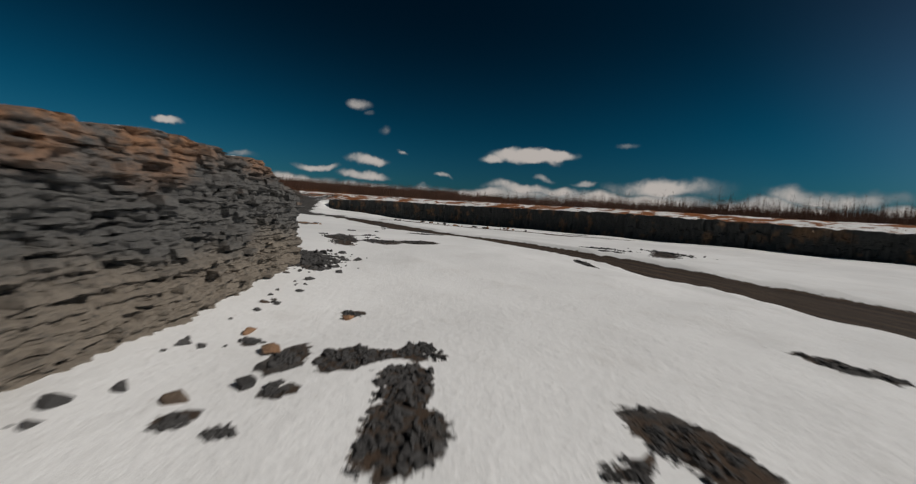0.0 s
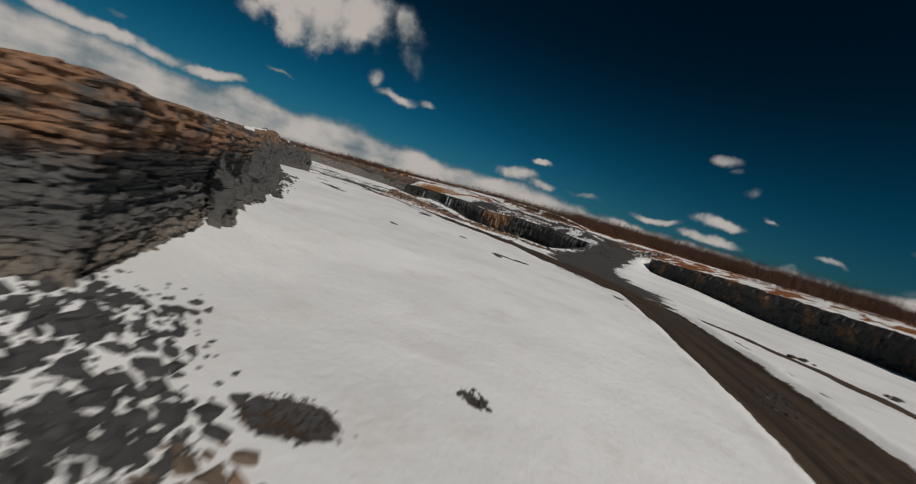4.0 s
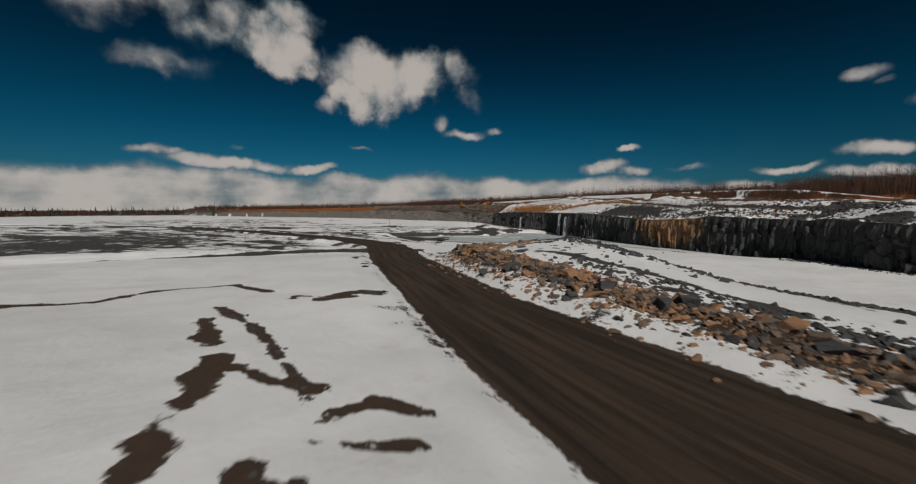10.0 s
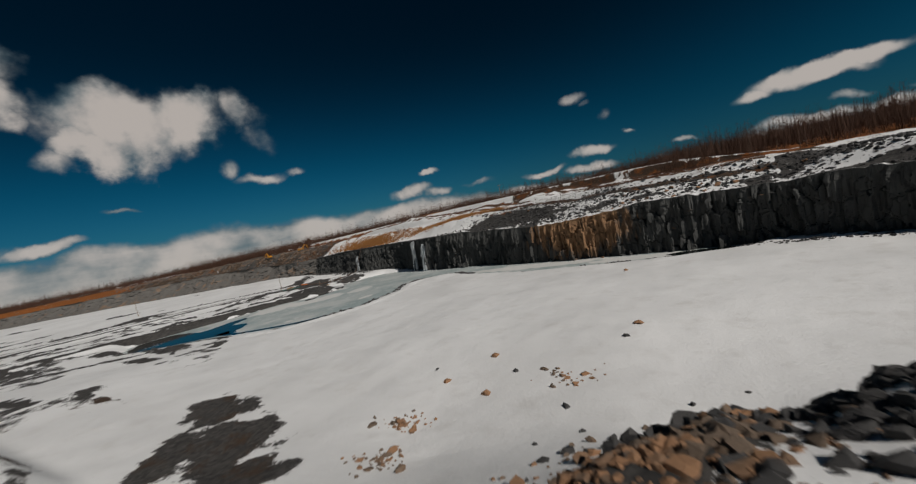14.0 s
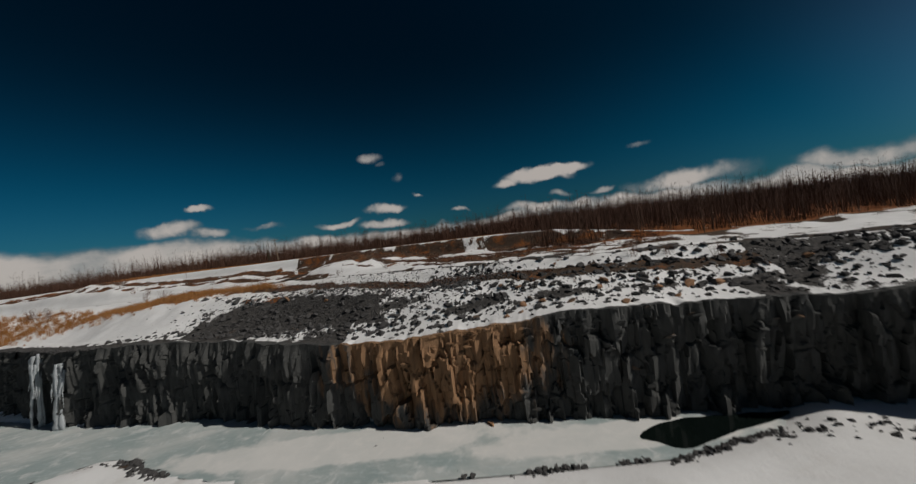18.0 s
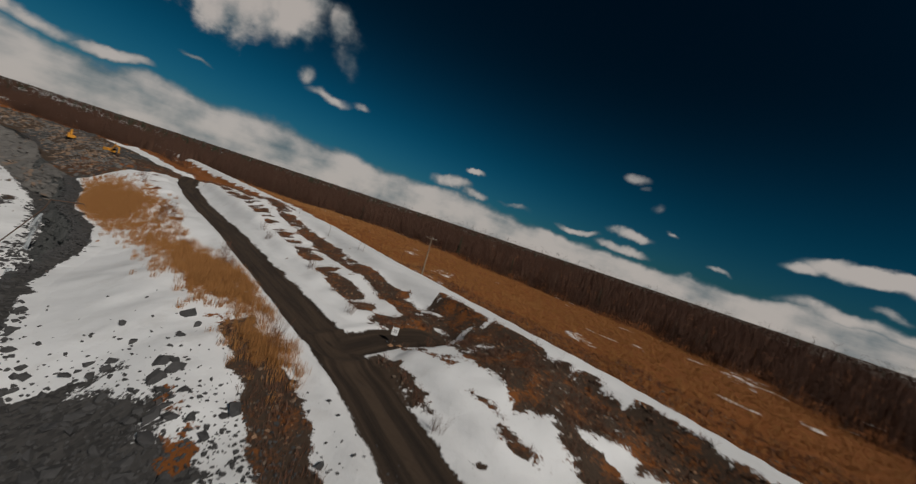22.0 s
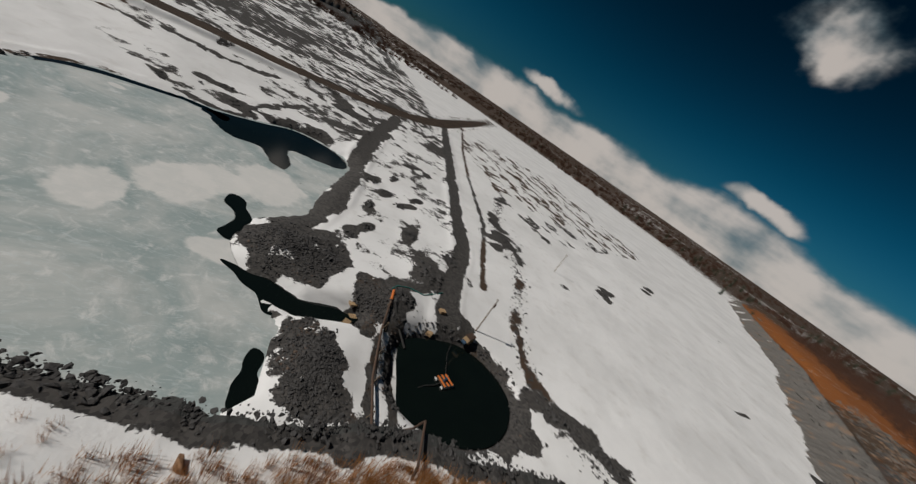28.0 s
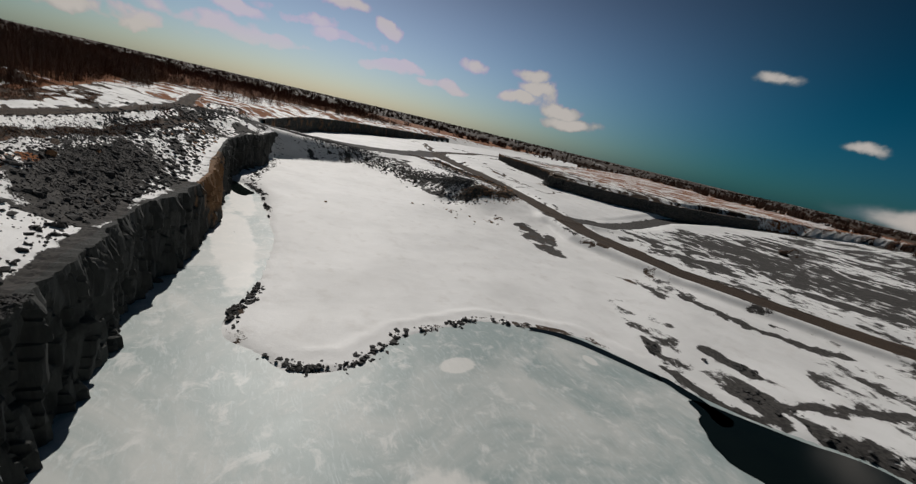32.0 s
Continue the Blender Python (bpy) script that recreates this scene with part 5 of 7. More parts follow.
def rock_sheet(rows, out_left, step, cells, relief, buttress, lean, seed, overhang):
    """A broken rock face along rows (x, y, top): a fine sheet from under the ground to behind the edge."""
    _, total = sample_line(rows, np.array([0.0]))
    s = np.arange(0, total, step[0])
    c, _ = sample_line(rows, s)
    w = 2.5
    a, _ = sample_line(rows, np.maximum(s - w, 0))
    d, _ = sample_line(rows, np.minimum(s + w, total))
    tan = d[:, :2] - a[:, :2]
    tan /= np.hypot(*tan.T)[:, None]
    nor = np.stack([-tan[:, 1], tan[:, 0]], 1) * (1 if out_left else -1)
    foot = rows_heights(c[:, 0] + nor[:, 0] * 3.0, c[:, 1] + nor[:, 1] * 3.0) - 1.0
    foot = np.minimum(foot, c[:, 2] - 1.5)
    top = c[:, 2] + (fractal(s / 2.2, s * 0 + 3.3, seed + 50) - 0.47) * 1.2
    n = int(np.ceil((top - foot).max() / step[1])) + 1
    t = np.linspace(0, 1, n)
    S = np.repeat(s[:, None], n, 1)
    Z = foot[:, None] + (top - foot)[:, None] * t[None]
    wob = 0.32 if cells[1] < 1 else 0.2
    su = S + wob * (fractal(S / 2.0, Z / 2.0, seed + 7) - 0.5) * cells[0]
    zu = Z + 1.2 * wob * (fractal(S / 1.5, Z / 1.5, seed + 9) - 0.5) * cells[1] + S * 0.02
    o = relief * (bed_relief(S / cells[0], Z / cells[1] + S * 0.03, seed) - 0.25) if cells[1] < .5 else relief * (0.66 * cell_relief(su / cells[0], zu / cells[1], seed, 0.5 if wob > 0.3 else 0.2, 0.9 if wob > 0.3 else 2.6) + 0.34 * cell_relief(su / cells[0] * 2.7, zu / cells[1] * 1.7, seed + 20, 0.5 if wob > 0.3 else 0.15, 0.9 if wob > 0.3 else 2.2) - 0.25)
    if cells[1] >= 1:
        o = o * (1 - 0.7 * smooth(t[None], 0.82, 1.0))
    o = o + buttress * (fractal(S / (buttress * 4 + 2), Z / 30 + 5, seed + 30, 3) - 0.5) * 2
    slope = lean * np.clip(S / 70, 0.1, 1) if lean > 10 else lean
    o = o + slope * (1 - t[None]) ** 1.5 + overhang * smooth(t[None], 0.55, 0.9)
    o = np.maximum(o, -1.2)
    X = c[:, 0, None] + nor[:, 0, None] * o
    Y = c[:, 1, None] + nor[:, 1, None] * o
    # the broken edge runs back under the turf
    for back in (0.5, 1.6, 2.9, 4.4, 6.0):
        k = (fractal(s / 1.3, s * 0 + back, seed + 40) - 0.5) * 0.5
        px, py = c[:, 0] - nor[:, 0] * (back + k), c[:, 1] - nor[:, 1] * (back + k)
        zz = top + 0.04 if back < 2.5 else np.maximum(rows_heights(px, py), c[:, 2] - 0.5) + (0.10, 0.05, -0.4)[int(back > 3) + int(back > 5)]
        X, Y, Z = np.concatenate([X, px[:, None]], 1), np.concatenate([Y, py[:, None]], 1), np.concatenate([Z, zz[:, None]], 1)
    m = n + 5
    i = np.arange(len(s) * m).reshape(len(s), m)
    f = np.stack([i[:-1, :-1], i[1:, :-1], i[1:, 1:], i[:-1, 1:]], -1).reshape(-1, 4)
    if out_left:
        f = f[:, ::-1]
    return np.stack([X, Y, Z], -1), f, nor, n


def south_rows(a, b, tops):
    p = SOUTH[a:b]
    return [(x, y, t) for (x, y), t in zip(p, tops)]


def stone_wall(name, label, rows, out_left, mat, singles=None, step=(.3, .2), cells=(.8, .3), relief=.45, buttress=.3, lean=.5, seed=1, overhang=.3):
    """One rock face of the quarry; singles: (from, to, count, size) of stones that stand proud of it."""
    v, f, nor, n = rock_sheet(rows, out_left, step, cells, relief, buttress, lean, seed, overhang)
    me = mesh_from(name, v.reshape(-1, 3), f, mat)
    # behind the broken edge the sheet carries the same snow and turf as the ground
    me.materials.append(M_GROUND)
    turf = np.tile(np.arange(v.shape[1] - 1) >= n + 0, v.shape[0] - 1)
    if len(turf) == len(me.polygons):
        me.polygons.foreach_set("material_index", turf.astype(np.int32))
        me.polygons.foreach_set("use_smooth", turf)
    q = v.reshape(-1, 3).astype(float)
    for key, val in zip(("bare", "gravel", "grass", "road", "across", "run"), ground_masks(q[:, 0], q[:, 1], q[:, 2])):
        me.attributes.new(key, "FLOAT", "POINT").data.foreach_set("value", val.astype(np.float32))
    wall = tagged(new(name, me), label, "rock face", kind="structure")
    if singles:
        r = np.random.default_rng(seed)
        lo, hi, count, size = singles
        for _ in range(count):
            i = int(r.integers(lo / step[0], min(hi / step[0], len(v) - 1)))
            j = int(n * (0.12 + 0.86 * r.random() ** 0.7))
            p = v[i, min(j, n - 1)]
            k = size * r.uniform(.5, 1.25)
            slab = cells[1] < .5
            ob = new("stone", SLABS[int(r.integers(0, 6))] if slab else STONES[int(r.integers(0, 10))][0])
            turn = math.degrees(math.atan2(nor[i, 1], nor[i, 0])) + 90
            ob.matrix_world = pose(p[0] - nor[i, 0] * k * .15, p[1] - nor[i, 1] * k * .15, p[2], r.normal(0, 3 if slab else 7), r.normal(0, 3 if slab else 7), turn + r.normal(0, 14)) @ Matrix.Diagonal((k, k * .7, k * (r.uniform(.16, .34) if slab else r.uniform(.4, .8)), 1))
            ob.parent = wall
            ob.material_slots[0].link = "OBJECT"
            ob.material_slots[0].material = mat
    return wall


WALL_1 = [(-9.5, -60, 6.3), (-9.6, 0, 6.4), (-10, 10, 6.6), (-10.2, 17.5, 6.9), (-10.4, 19.6, 6.4), (-10.4, 21.6, 5.9), (-10.4, 24.2, 5.3), (-13.5, 28, 5.2), (-46, 34, 6.4)]
stone_wall("wall_south_1", "bedded grey limestone wall with rusty upper courses", WALL_1, False, M_STRATA, (56, 92, 230, .42),
           step=(.11, .06), cells=(.5, .18), relief=.5, buttress=.35, lean=.5, seed=3, overhang=.3)
stone_wall("wall_south_2", "bedded limestone wall with an overhanging rusty top", south_rows(5, 11, (6.6, 7.6, 7.8, 7.9, 7.6, 7.6)), False, M_STRATA, (4, 42, 120, .38),
           step=(.11, .06), cells=(.48, .18), relief=.5, buttress=.75, lean=.6, seed=5, overhang=.75)
# these two walls use the limestone whose colour is darkened for shade
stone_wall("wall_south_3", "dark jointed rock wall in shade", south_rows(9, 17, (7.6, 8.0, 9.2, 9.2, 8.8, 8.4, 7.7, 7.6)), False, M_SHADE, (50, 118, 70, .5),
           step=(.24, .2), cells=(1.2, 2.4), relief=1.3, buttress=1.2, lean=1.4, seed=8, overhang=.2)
stone_wall("wall_south_4", "low shade-darkened rock ledge behind the bench", south_rows(16, 21, (7.6, 7.6, 7.4, 7.4, 7.4)), False, M_SHADE,
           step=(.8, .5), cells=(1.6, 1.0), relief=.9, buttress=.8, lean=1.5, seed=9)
stone_wall("wall_north_1", "dark low rock face along the eastern quarry", RIM[:7], True, M_CLIFF,
           step=(.5, .35), cells=(1.8, 4.0), relief=1.4, buttress=1.2, lean=1.0, seed=11)
stone_wall("wall_north_2", "tall dark fractured rock face with vertical joints", RIM[8:23], True, M_CLIFF, (60, 125, 160, .8),
           step=(.26, .26), cells=(2.5, 7.0), relief=2.2, buttress=1.5, lean=.4, seed=12)
stone_wall("wall_north_3", "dark rock face above the pond and pump pool", RIM[22:], True, M_CLIFF,
           step=(.3, .3), cells=(1.6, 2.6), relief=1.5, buttress=1.2, lean=1.6, seed=13)
stone_wall("wall_west", "broken grey and tawny rock face round the snowfield", RIM[-2:] + RIM_WEST, True, M_TALUS,
           step=(1.5, .8), cells=(5, 2.0), relief=2.2, buttress=4.0, lean=15.0, seed=14)


def turn_z(a):
    c, s = np.cos(a), np.sin(a)
    m = np.zeros((len(a), 3, 3))
    m[:, 0, 0], m[:, 0, 1], m[:, 1, 0], m[:, 1, 1], m[:, 2, 2] = c, -s, s, c, 1
    return m


def tilt_x(a):
    c, s = np.cos(a), np.sin(a)
    m = np.zeros((len(a), 3, 3))
    m[:, 1, 1], m[:, 1, 2], m[:, 2, 1], m[:, 2, 2], m[:, 0, 0] = c, -s, s, c, 1
    return m


def strew(name, shapes, places, sizes, mat, label, category, seed=0, tilt=0.5, kind="stuff", parent=None):
    """Many small pieces joined into one mesh: shapes is a list of (verts, faces)."""
    r = np.random.default_rng(seed)
    n = len(places)
    which = r.integers(0, len(shapes), n)
    vs, fs, base = [], [], 0
    for k, (v, f) in enumerate(shapes):
        sel = np.flatnonzero(which == k)
        if not len(sel):
            continue
        m = turn_z(r.uniform(0, 6.283, len(sel))) @ tilt_x(r.normal(0, tilt, len(sel)))
        w = np.einsum("nij,vj->nvi", m, v) * sizes[sel, None, None] + places[sel, None, :]
        vs.append(w.reshape(-1, 3))
        fs.append((f[None] + (base + np.arange(len(sel)) * len(v))[:, None, None]).reshape(-1, f.shape[1]))
        base += len(sel) * len(v)
    ob = new(name, mesh_from(name, np.concatenate(vs), np.concatenate(fs), mat))
    if parent:
        ob.parent = parent
    return tagged(ob, label, category, kind=kind)


def on_ground(x, y, sink=0.0):
    return np.stack([x, y, rows_heights(x, y) - sink], 1)


PIECES = [(v, f) for _, v, f in STONES]


def band(rows, n, spread_, seed, ends=(0, 1)):
    r = np.random.default_rng(seed)
    _, total = sample_line(rows, np.array([0.0]))
    s = r.uniform(ends[0] * total, ends[1] * total, n)
    p, _ = sample_line(rows, s)
    x, y = p[:, 0] + r.normal(0, spread_, n), p[:, 1] + r.normal(0, spread_, n)
    return x, y


def boulders(label, group, x, y, sizes, seed):
    """Single boulders, resting in the ground."""
    r = np.random.default_rng(seed)
    z = rows_heights(x, y)
    for i in range(len(x)):
        ob = new("boulder", STONES[int(r.integers(0, 10))][0])
        s = sizes[i]
        ob.matrix_world = pose(x[i], y[i], z[i] + s * 0.22, r.normal(0, 16), r.normal(0, 16), r.uniform(0, 360)) @ Matrix.Diagonal((s * r.uniform(.8, 1.2), s * r.uniform(.75, 1.1), s * r.uniform(.75, 1.1), 1))
        if r.random() < 0.42:
            ob.material_slots[0].link = "OBJECT"
            ob.material_slots[0].material = M_GREY
        tagged(ob, label, "boulder", group)


def log_sizes(n, lo, hi, seed):
    r = np.random.default_rng(seed)
    return lo * (hi / lo) ** (r.random(n) ** 1.8)


# blasted rock thrown up along the far verge of the haul road
x, y = band(VERGE, 150, 2.6, 21)
boulders("angular grey and rusty boulder in a rock pile beside the road", "boulders beside the haul road", x, y, log_sizes(150, .5, 1.45, 22), 23)
x, y = band([(-160, 181.5), (-172, 181), (-188, 181.5)], 13, 2.2, 175)
boulders("large angular boulder in a rock pile beside the road", "boulders beside the haul road", x, y, log_sizes(13, 1.0, 1.6, 176), 177)
x, y = band(VERGE, 260, 2.8, 178)
strew("rubble", PIECES, on_ground(x, y, -0.05), log_sizes(260, .35, .8, 179), M_GREY, "grey blocks in the rock pile beside the road", "rubble", 180)
x, y = band(VERGE, 5200, 3.1, 24)
strew("rubble", PIECES, on_ground(x, y, -0.02), log_sizes(5200, .10, .62, 25), M_STONE, "broken stone rubble along the road's verge", "rubble", 26)
x, y = band(VERGE[-2:] + SPUR, 44, 3.0, 27)
boulders("rusty brown boulder on the spur of rubble above the pit", "boulders on the spur", x, y, log_sizes(44, .5, 1.1, 28), 29)
x, y = band(VERGE[-2:] + SPUR, 2100, 3.4, 30)
strew("rubble", PIECES, on_ground(x, y), log_sizes(2100, .12, .7, 31), M_STONE, "rusty rubble on the spur above the pit", "rubble", 32)
x, y = band([(-96, 193), (-104, 189), (-113, 185)], 22, 1.8, 122)
boulders("large grey boulder heaped where the ramp leaves the road", "boulders at the ramp", x, y, log_sizes(22, .6, 1.5, 123), 124)
x, y = band([(-94, 194), (-104, 189), (-116, 184)], 1000, 2.2, 125)
strew("rubble", PIECES, on_ground(x, y), log_sizes(1000, .12, .6, 126), M_GREY, "grey rubble heaped where the ramp leaves the road", "rubble", 127)
x, y = band([(-118, 189), (-140, 189), (-160, 190), (-182, 193)], 900, 2.4, 170)
strew("rubble", PIECES, on_ground(x, y), log_sizes(900, .15, .75, 171), M_GREY, "dark stones in dirty snow behind the road's rock pile", "rubble", 172)
# embankment below the road
x, y = band([(-206, 214), (-178, 216), (-150, 222), (-124, 238), (-120, 258), (-124, 284)], 5200, 5.5, 33)
strew("rubble", PIECES, on_ground(x, y), log_sizes(5200, .2, .95, 34), M_GREY, "dark stones tumbled down the road embankment", "rubble", 35)
x, y = band([(-212, 216), (-196, 219), (-182, 222), (-168, 226)], 60, 4.5, 107)
strew("embankment_stones", PIECES, on_ground(x, y), log_sizes(60, .5, 1.3, 108), M_GREY, "dark blocky stones on the embankment below the road", "stones", 109)
x, y = band([(-26, 147), (-14, 141), (-4, 136), (10, 130), (26, 126)], 34, .8, 110)
boulders("grey boulder in a row beside the second track", "boulders beside the second track", x, y, log_sizes(34, .4, 1.0, 111), 112)
x, y = band([(-201, 210.5), (-198, 213), (-193, 216.5), (-187, 216), (-181, 217)], 1700, 1.7, 36)
strew("rubble", PIECES, on_ground(x, y), log_sizes(1700, .2, .8, 37), M_GREY, "dark stones in a low heap on the snow", "rubble", 38)
# slope above the northern face
RIM_BAND = [(-246, 326), (-232, 328), (-218, 325), (-204, 322), (-190, 324)]
x, y = band(RIM_BAND, 36, 4.2, 39)
boulders("blocky dark grey boulder in old snow above the rock face", "boulders above the rock face", x, y, log_sizes(36, .6, 1.2, 40), 41)
x, y = band([(-300, 340), (-280, 334), (-262, 329), (-246, 330), (-228, 332), (-210, 328), (-190, 328), (-165, 322), (-140, 318), (-100, 312)], 5600, 6.0, 42)
keep = inside(x, y, HIGH_POLY)
x, y = x[keep], y[keep]
strew("rubble", PIECES, on_ground(x, y), log_sizes(len(x), .15, .95, 43), M_GREY, "loose dark stones on the snowy slope", "rubble", 44)
r_ = np.random.default_rng(45)
x, y = r_.normal(-270, 13, 9000), r_.normal(341, 5.0, 9000)
keep = inside(x, y, HIGH_POLY)
strew("gravel_heap", PIECES, on_ground(x[keep], y[keep]), log_sizes(int(keep.sum()), .08, .27, 46), M_GREY, "heap of coarse grey crushed stone", "gravel", 47)
x, y = r_.normal(-240, 5, 1300), r_.normal(340, 3.0, 1300)
strew("gravel_heap", PIECES, on_ground(x, y), log_sizes(1300, .14, .45, 48), M_GREY, "heap of blue-grey crushed stone", "gravel", 49)
# pond shore, spits and pump yard
x, y = band(POND[12:21], 1300, 1.0, 50)
keep = vnoise(x / 3.5, y / 3.5, 51) > 0.5
x, y = x[keep], y[keep]
strew("shore_stones", PIECES, on_ground(x, y), log_sizes(len(x), .16, .75, 51), M_GREY, "dark stones along the pond's snowy shore", "stones", 52)
x, y = band([(-268, 317), (-286, 319), (-296, 322), (-303, 321), (-297, 326), (-300, 330)], 700, 0.9, 53)
keep = vnoise(x / 3, y / 3, 55) > 0.5
x, y = x[keep], y[keep]
strew("shore_stones", PIECES, on_ground(x, y), log_sizes(len(x), .14, .6, 54), M_GREY, "broken line of stones on the ice's edge", "stones", 55)
for k, line in enumerate(([(-316, 306), (-311, 315.6), (-303, 328), (-298, 325)], [(-262, 311.8), (-249, 310.3), (-236, 307.4)], [(-234.6, 307), (-227.5, 308.6), (-220, 308.2)], [(-219, 306), (-211.6, 308.3), (-202.4, 311.6)], [(-190, 306.6), (-183, 309.4), (-176, 307)])):
    x, y = band(line, 260, 0.55, 150 + k)
    keep = vnoise(x / 2.2, y / 2.2, 155 + k) > 0.45
    strew("shore_stones", PIECES, on_ground(x[keep], y[keep]), log_sizes(int(keep.sum()), .16, .6, 160 + k), M_GREY, "dark stones in a broken line on the snow below the face", "stones", 165 + k)
x, y = np.concatenate([r_.normal(-373.5, 5.5, 4200), r_.normal(-379.5, 3.2, 4200), r_.normal(-389.5, 3.5, 1400)]), np.concatenate([r_.normal(303, 4.5, 4200), r_.normal(329, 5.2, 4200), r_.normal(313, 3.6, 1400)])
bare_ = ground_masks(x, y, rows_heights(x, y))[0]
keep = ~inside(x, y, HIGH_POLY) & (bare_ > 0.45)
strew("gravel_spit", PIECES, on_ground(x[keep], y[keep]), log_sizes(int(keep.sum()), .07, .42, 56), M_GREY, "dark gravel spit running into the frozen pond", "gravel", 57)
a_ = r_.uniform(0, 6.283, 900)
x, y = -406 + np.cos(a_) * (14.5 + r_.normal(0, 1.6, 900)), 326 + np.sin(a_) * (12.8 + r_.normal(0, 1.5, 900))
strew("pool_stones", PIECES, on_ground(x, y), log_sizes(900, .12, .5, 58), M_GREY, "stony bank round the pump pool", "stones", 59)
x, y = band([(-378, 345), (-392, 346), (-408, 350), (-425, 352), (-440, 352)], 700, 1.6, 60)
strew("talus", PIECES, on_ground(x, y), log_sizes(700, .2, .8, 61), M_GREY, "stones fallen along the foot of the rock", "stones", 62)
x, y = band([(-331, 334), (-300, 331), (-270, 322), (-240, 317), (-215, 311), (-196, 309), (-170, 300), (-140, 292)], 900, 1.1, 63)
strew("talus", PIECES, on_ground(x, y), log_sizes(900, .15, .7, 64), M_GREY, "stones fallen along the foot of the dark face", "stones", 65)
x, y = band([(-466, 193), (-447, 240), (-447, 256), (-443, 278), (-430, 303), (-427, 324), (-433, 342), (-446, 346)], 900, 1.5, 66)
strew("stone_line", PIECES, on_ground(x, y), log_sizes(900, .15, .6, 67), M_GREY, "broken line of stones across the snow", "stones", 68)
# rubble heaps that show through the snow of the pit floor
x, y = np.concatenate([r_.normal(p[0], p[2] * .45, 90) for p in RUBBLE]), np.concatenate([r_.normal(p[1], p[2] * .45, 90) for p in RUBBLE])
rub_ = patches(x, y, RUBBLE, np.zeros(x.shape))
keep = (rub_ > 0.45) & ~inside(x, y, HIGH_POLY)
strew("rubble", PIECES, on_ground(x[keep], y[keep]), log_sizes(int(keep.sum()), .2, .85, 101), M_GREY, "dark rubble heaps thawing out of the pit snow", "rubble", 102)
x, y = np.concatenate([band([(26, 72), (31, 67)], 60, 1.0, 103)[0], band([(38, 78), (44, 66)], 60, 1.2, 104)[0]]), np.concatenate([band([(26, 72), (31, 67)], 60, 1.0, 103)[1], band([(38, 78), (44, 66)], 60, 1.2, 104)[1]])
strew("rubble", PIECES, on_ground(x, y), log_sizes(120, .15, .5, 105), M_GREY, "dark stones in the snow beyond the haul road", "rubble", 106)
x, y = np.concatenate([r_.normal(-235, 1.6, 60), r_.normal(-231.5, 1.4, 70), r_.normal(-221, 2, 40)]), np.concatenate([r_.normal(218.6, 1.0, 60), r_.normal(211.5, 1.2, 70), r_.normal(232, 1.2, 40)])
strew("rubble", PIECES, on_ground(x, y), log_sizes(170, .12, .6, 113), M_STONE, "brown stones rolled out onto the pit snow", "rubble", 114)
# loose stones along the broken edge of the northern face
x, y = band(RIM[9:27], 3000, 0.6, 115)
dr_, _, _ = along(x, y, EDGE_ROWS)
y = y + np.abs(np.random.default_rng(116).normal(2.0, 1.3, len(x))) * np.where(x < -320, 0.35, 1.0)
keep = inside(x, y, HIGH_POLY) & ((x < -262) | (x > -198))
strew("edge_stones", PIECES, on_ground(x[keep], y[keep], -0.15), log_sizes(int(keep.sum()), .12, .65, 117), M_GREY, "broken dark stones along the edge of the rock face", "stones", 118)
x, y = band(RIM[20:27], 4200, 0.35, 181)
y = y + np.abs(np.random.default_rng(182).normal(0.2, 0.95, len(x))) - 0.5
_, z_, _ = along(x, y, EDGE_ROWS)
keep = (x > -450) & (x < -318)
size_ = log_sizes(len(x), .06, .38, 183) * np.where(x > -362, 1.4, 1.0)
strew("edge_stones", PIECES, np.stack([x, y, z_ + 0.16], 1)[keep], size_[keep], M_GREY, "crumbled grey stones along the lip above the pond", "stones", 184)
# pebbles in the thawed patches of the bench
pr_ = np.random.default_rng(119)
x = np.concatenate([pr_.normal(p[0], p[2] * .5, int(210 * p[2])) for p in THAW])
y = np.concatenate([pr_.normal(p[1], p[2] * .5, int(210 * p[2])) for p in THAW])
keep = patches(x, y, THAW, np.zeros(x.shape)) > 0.5
strew("pebbles", PIECES, on_ground(x[keep], y[keep]), log_sizes(int(keep.sum()), .03, .2, 120), M_GREY, "dark pebbles in the thawed ground of the bench", "stones", 121)
# broken rock on the worked ledge and the slope below it
x, y = band([(-450, 364), (-480, 366), (-520, 368), (-560, 360), (-600, 336), (-650, 300)], 5200, 7.0, 128)
strew("worked_rock", PIECES, on_ground(x, y), log_sizes(len(x), .25, 1.1, 129), M_TALUS, "grey and tawny broken rock on the worked ledge", "rubble", 130)
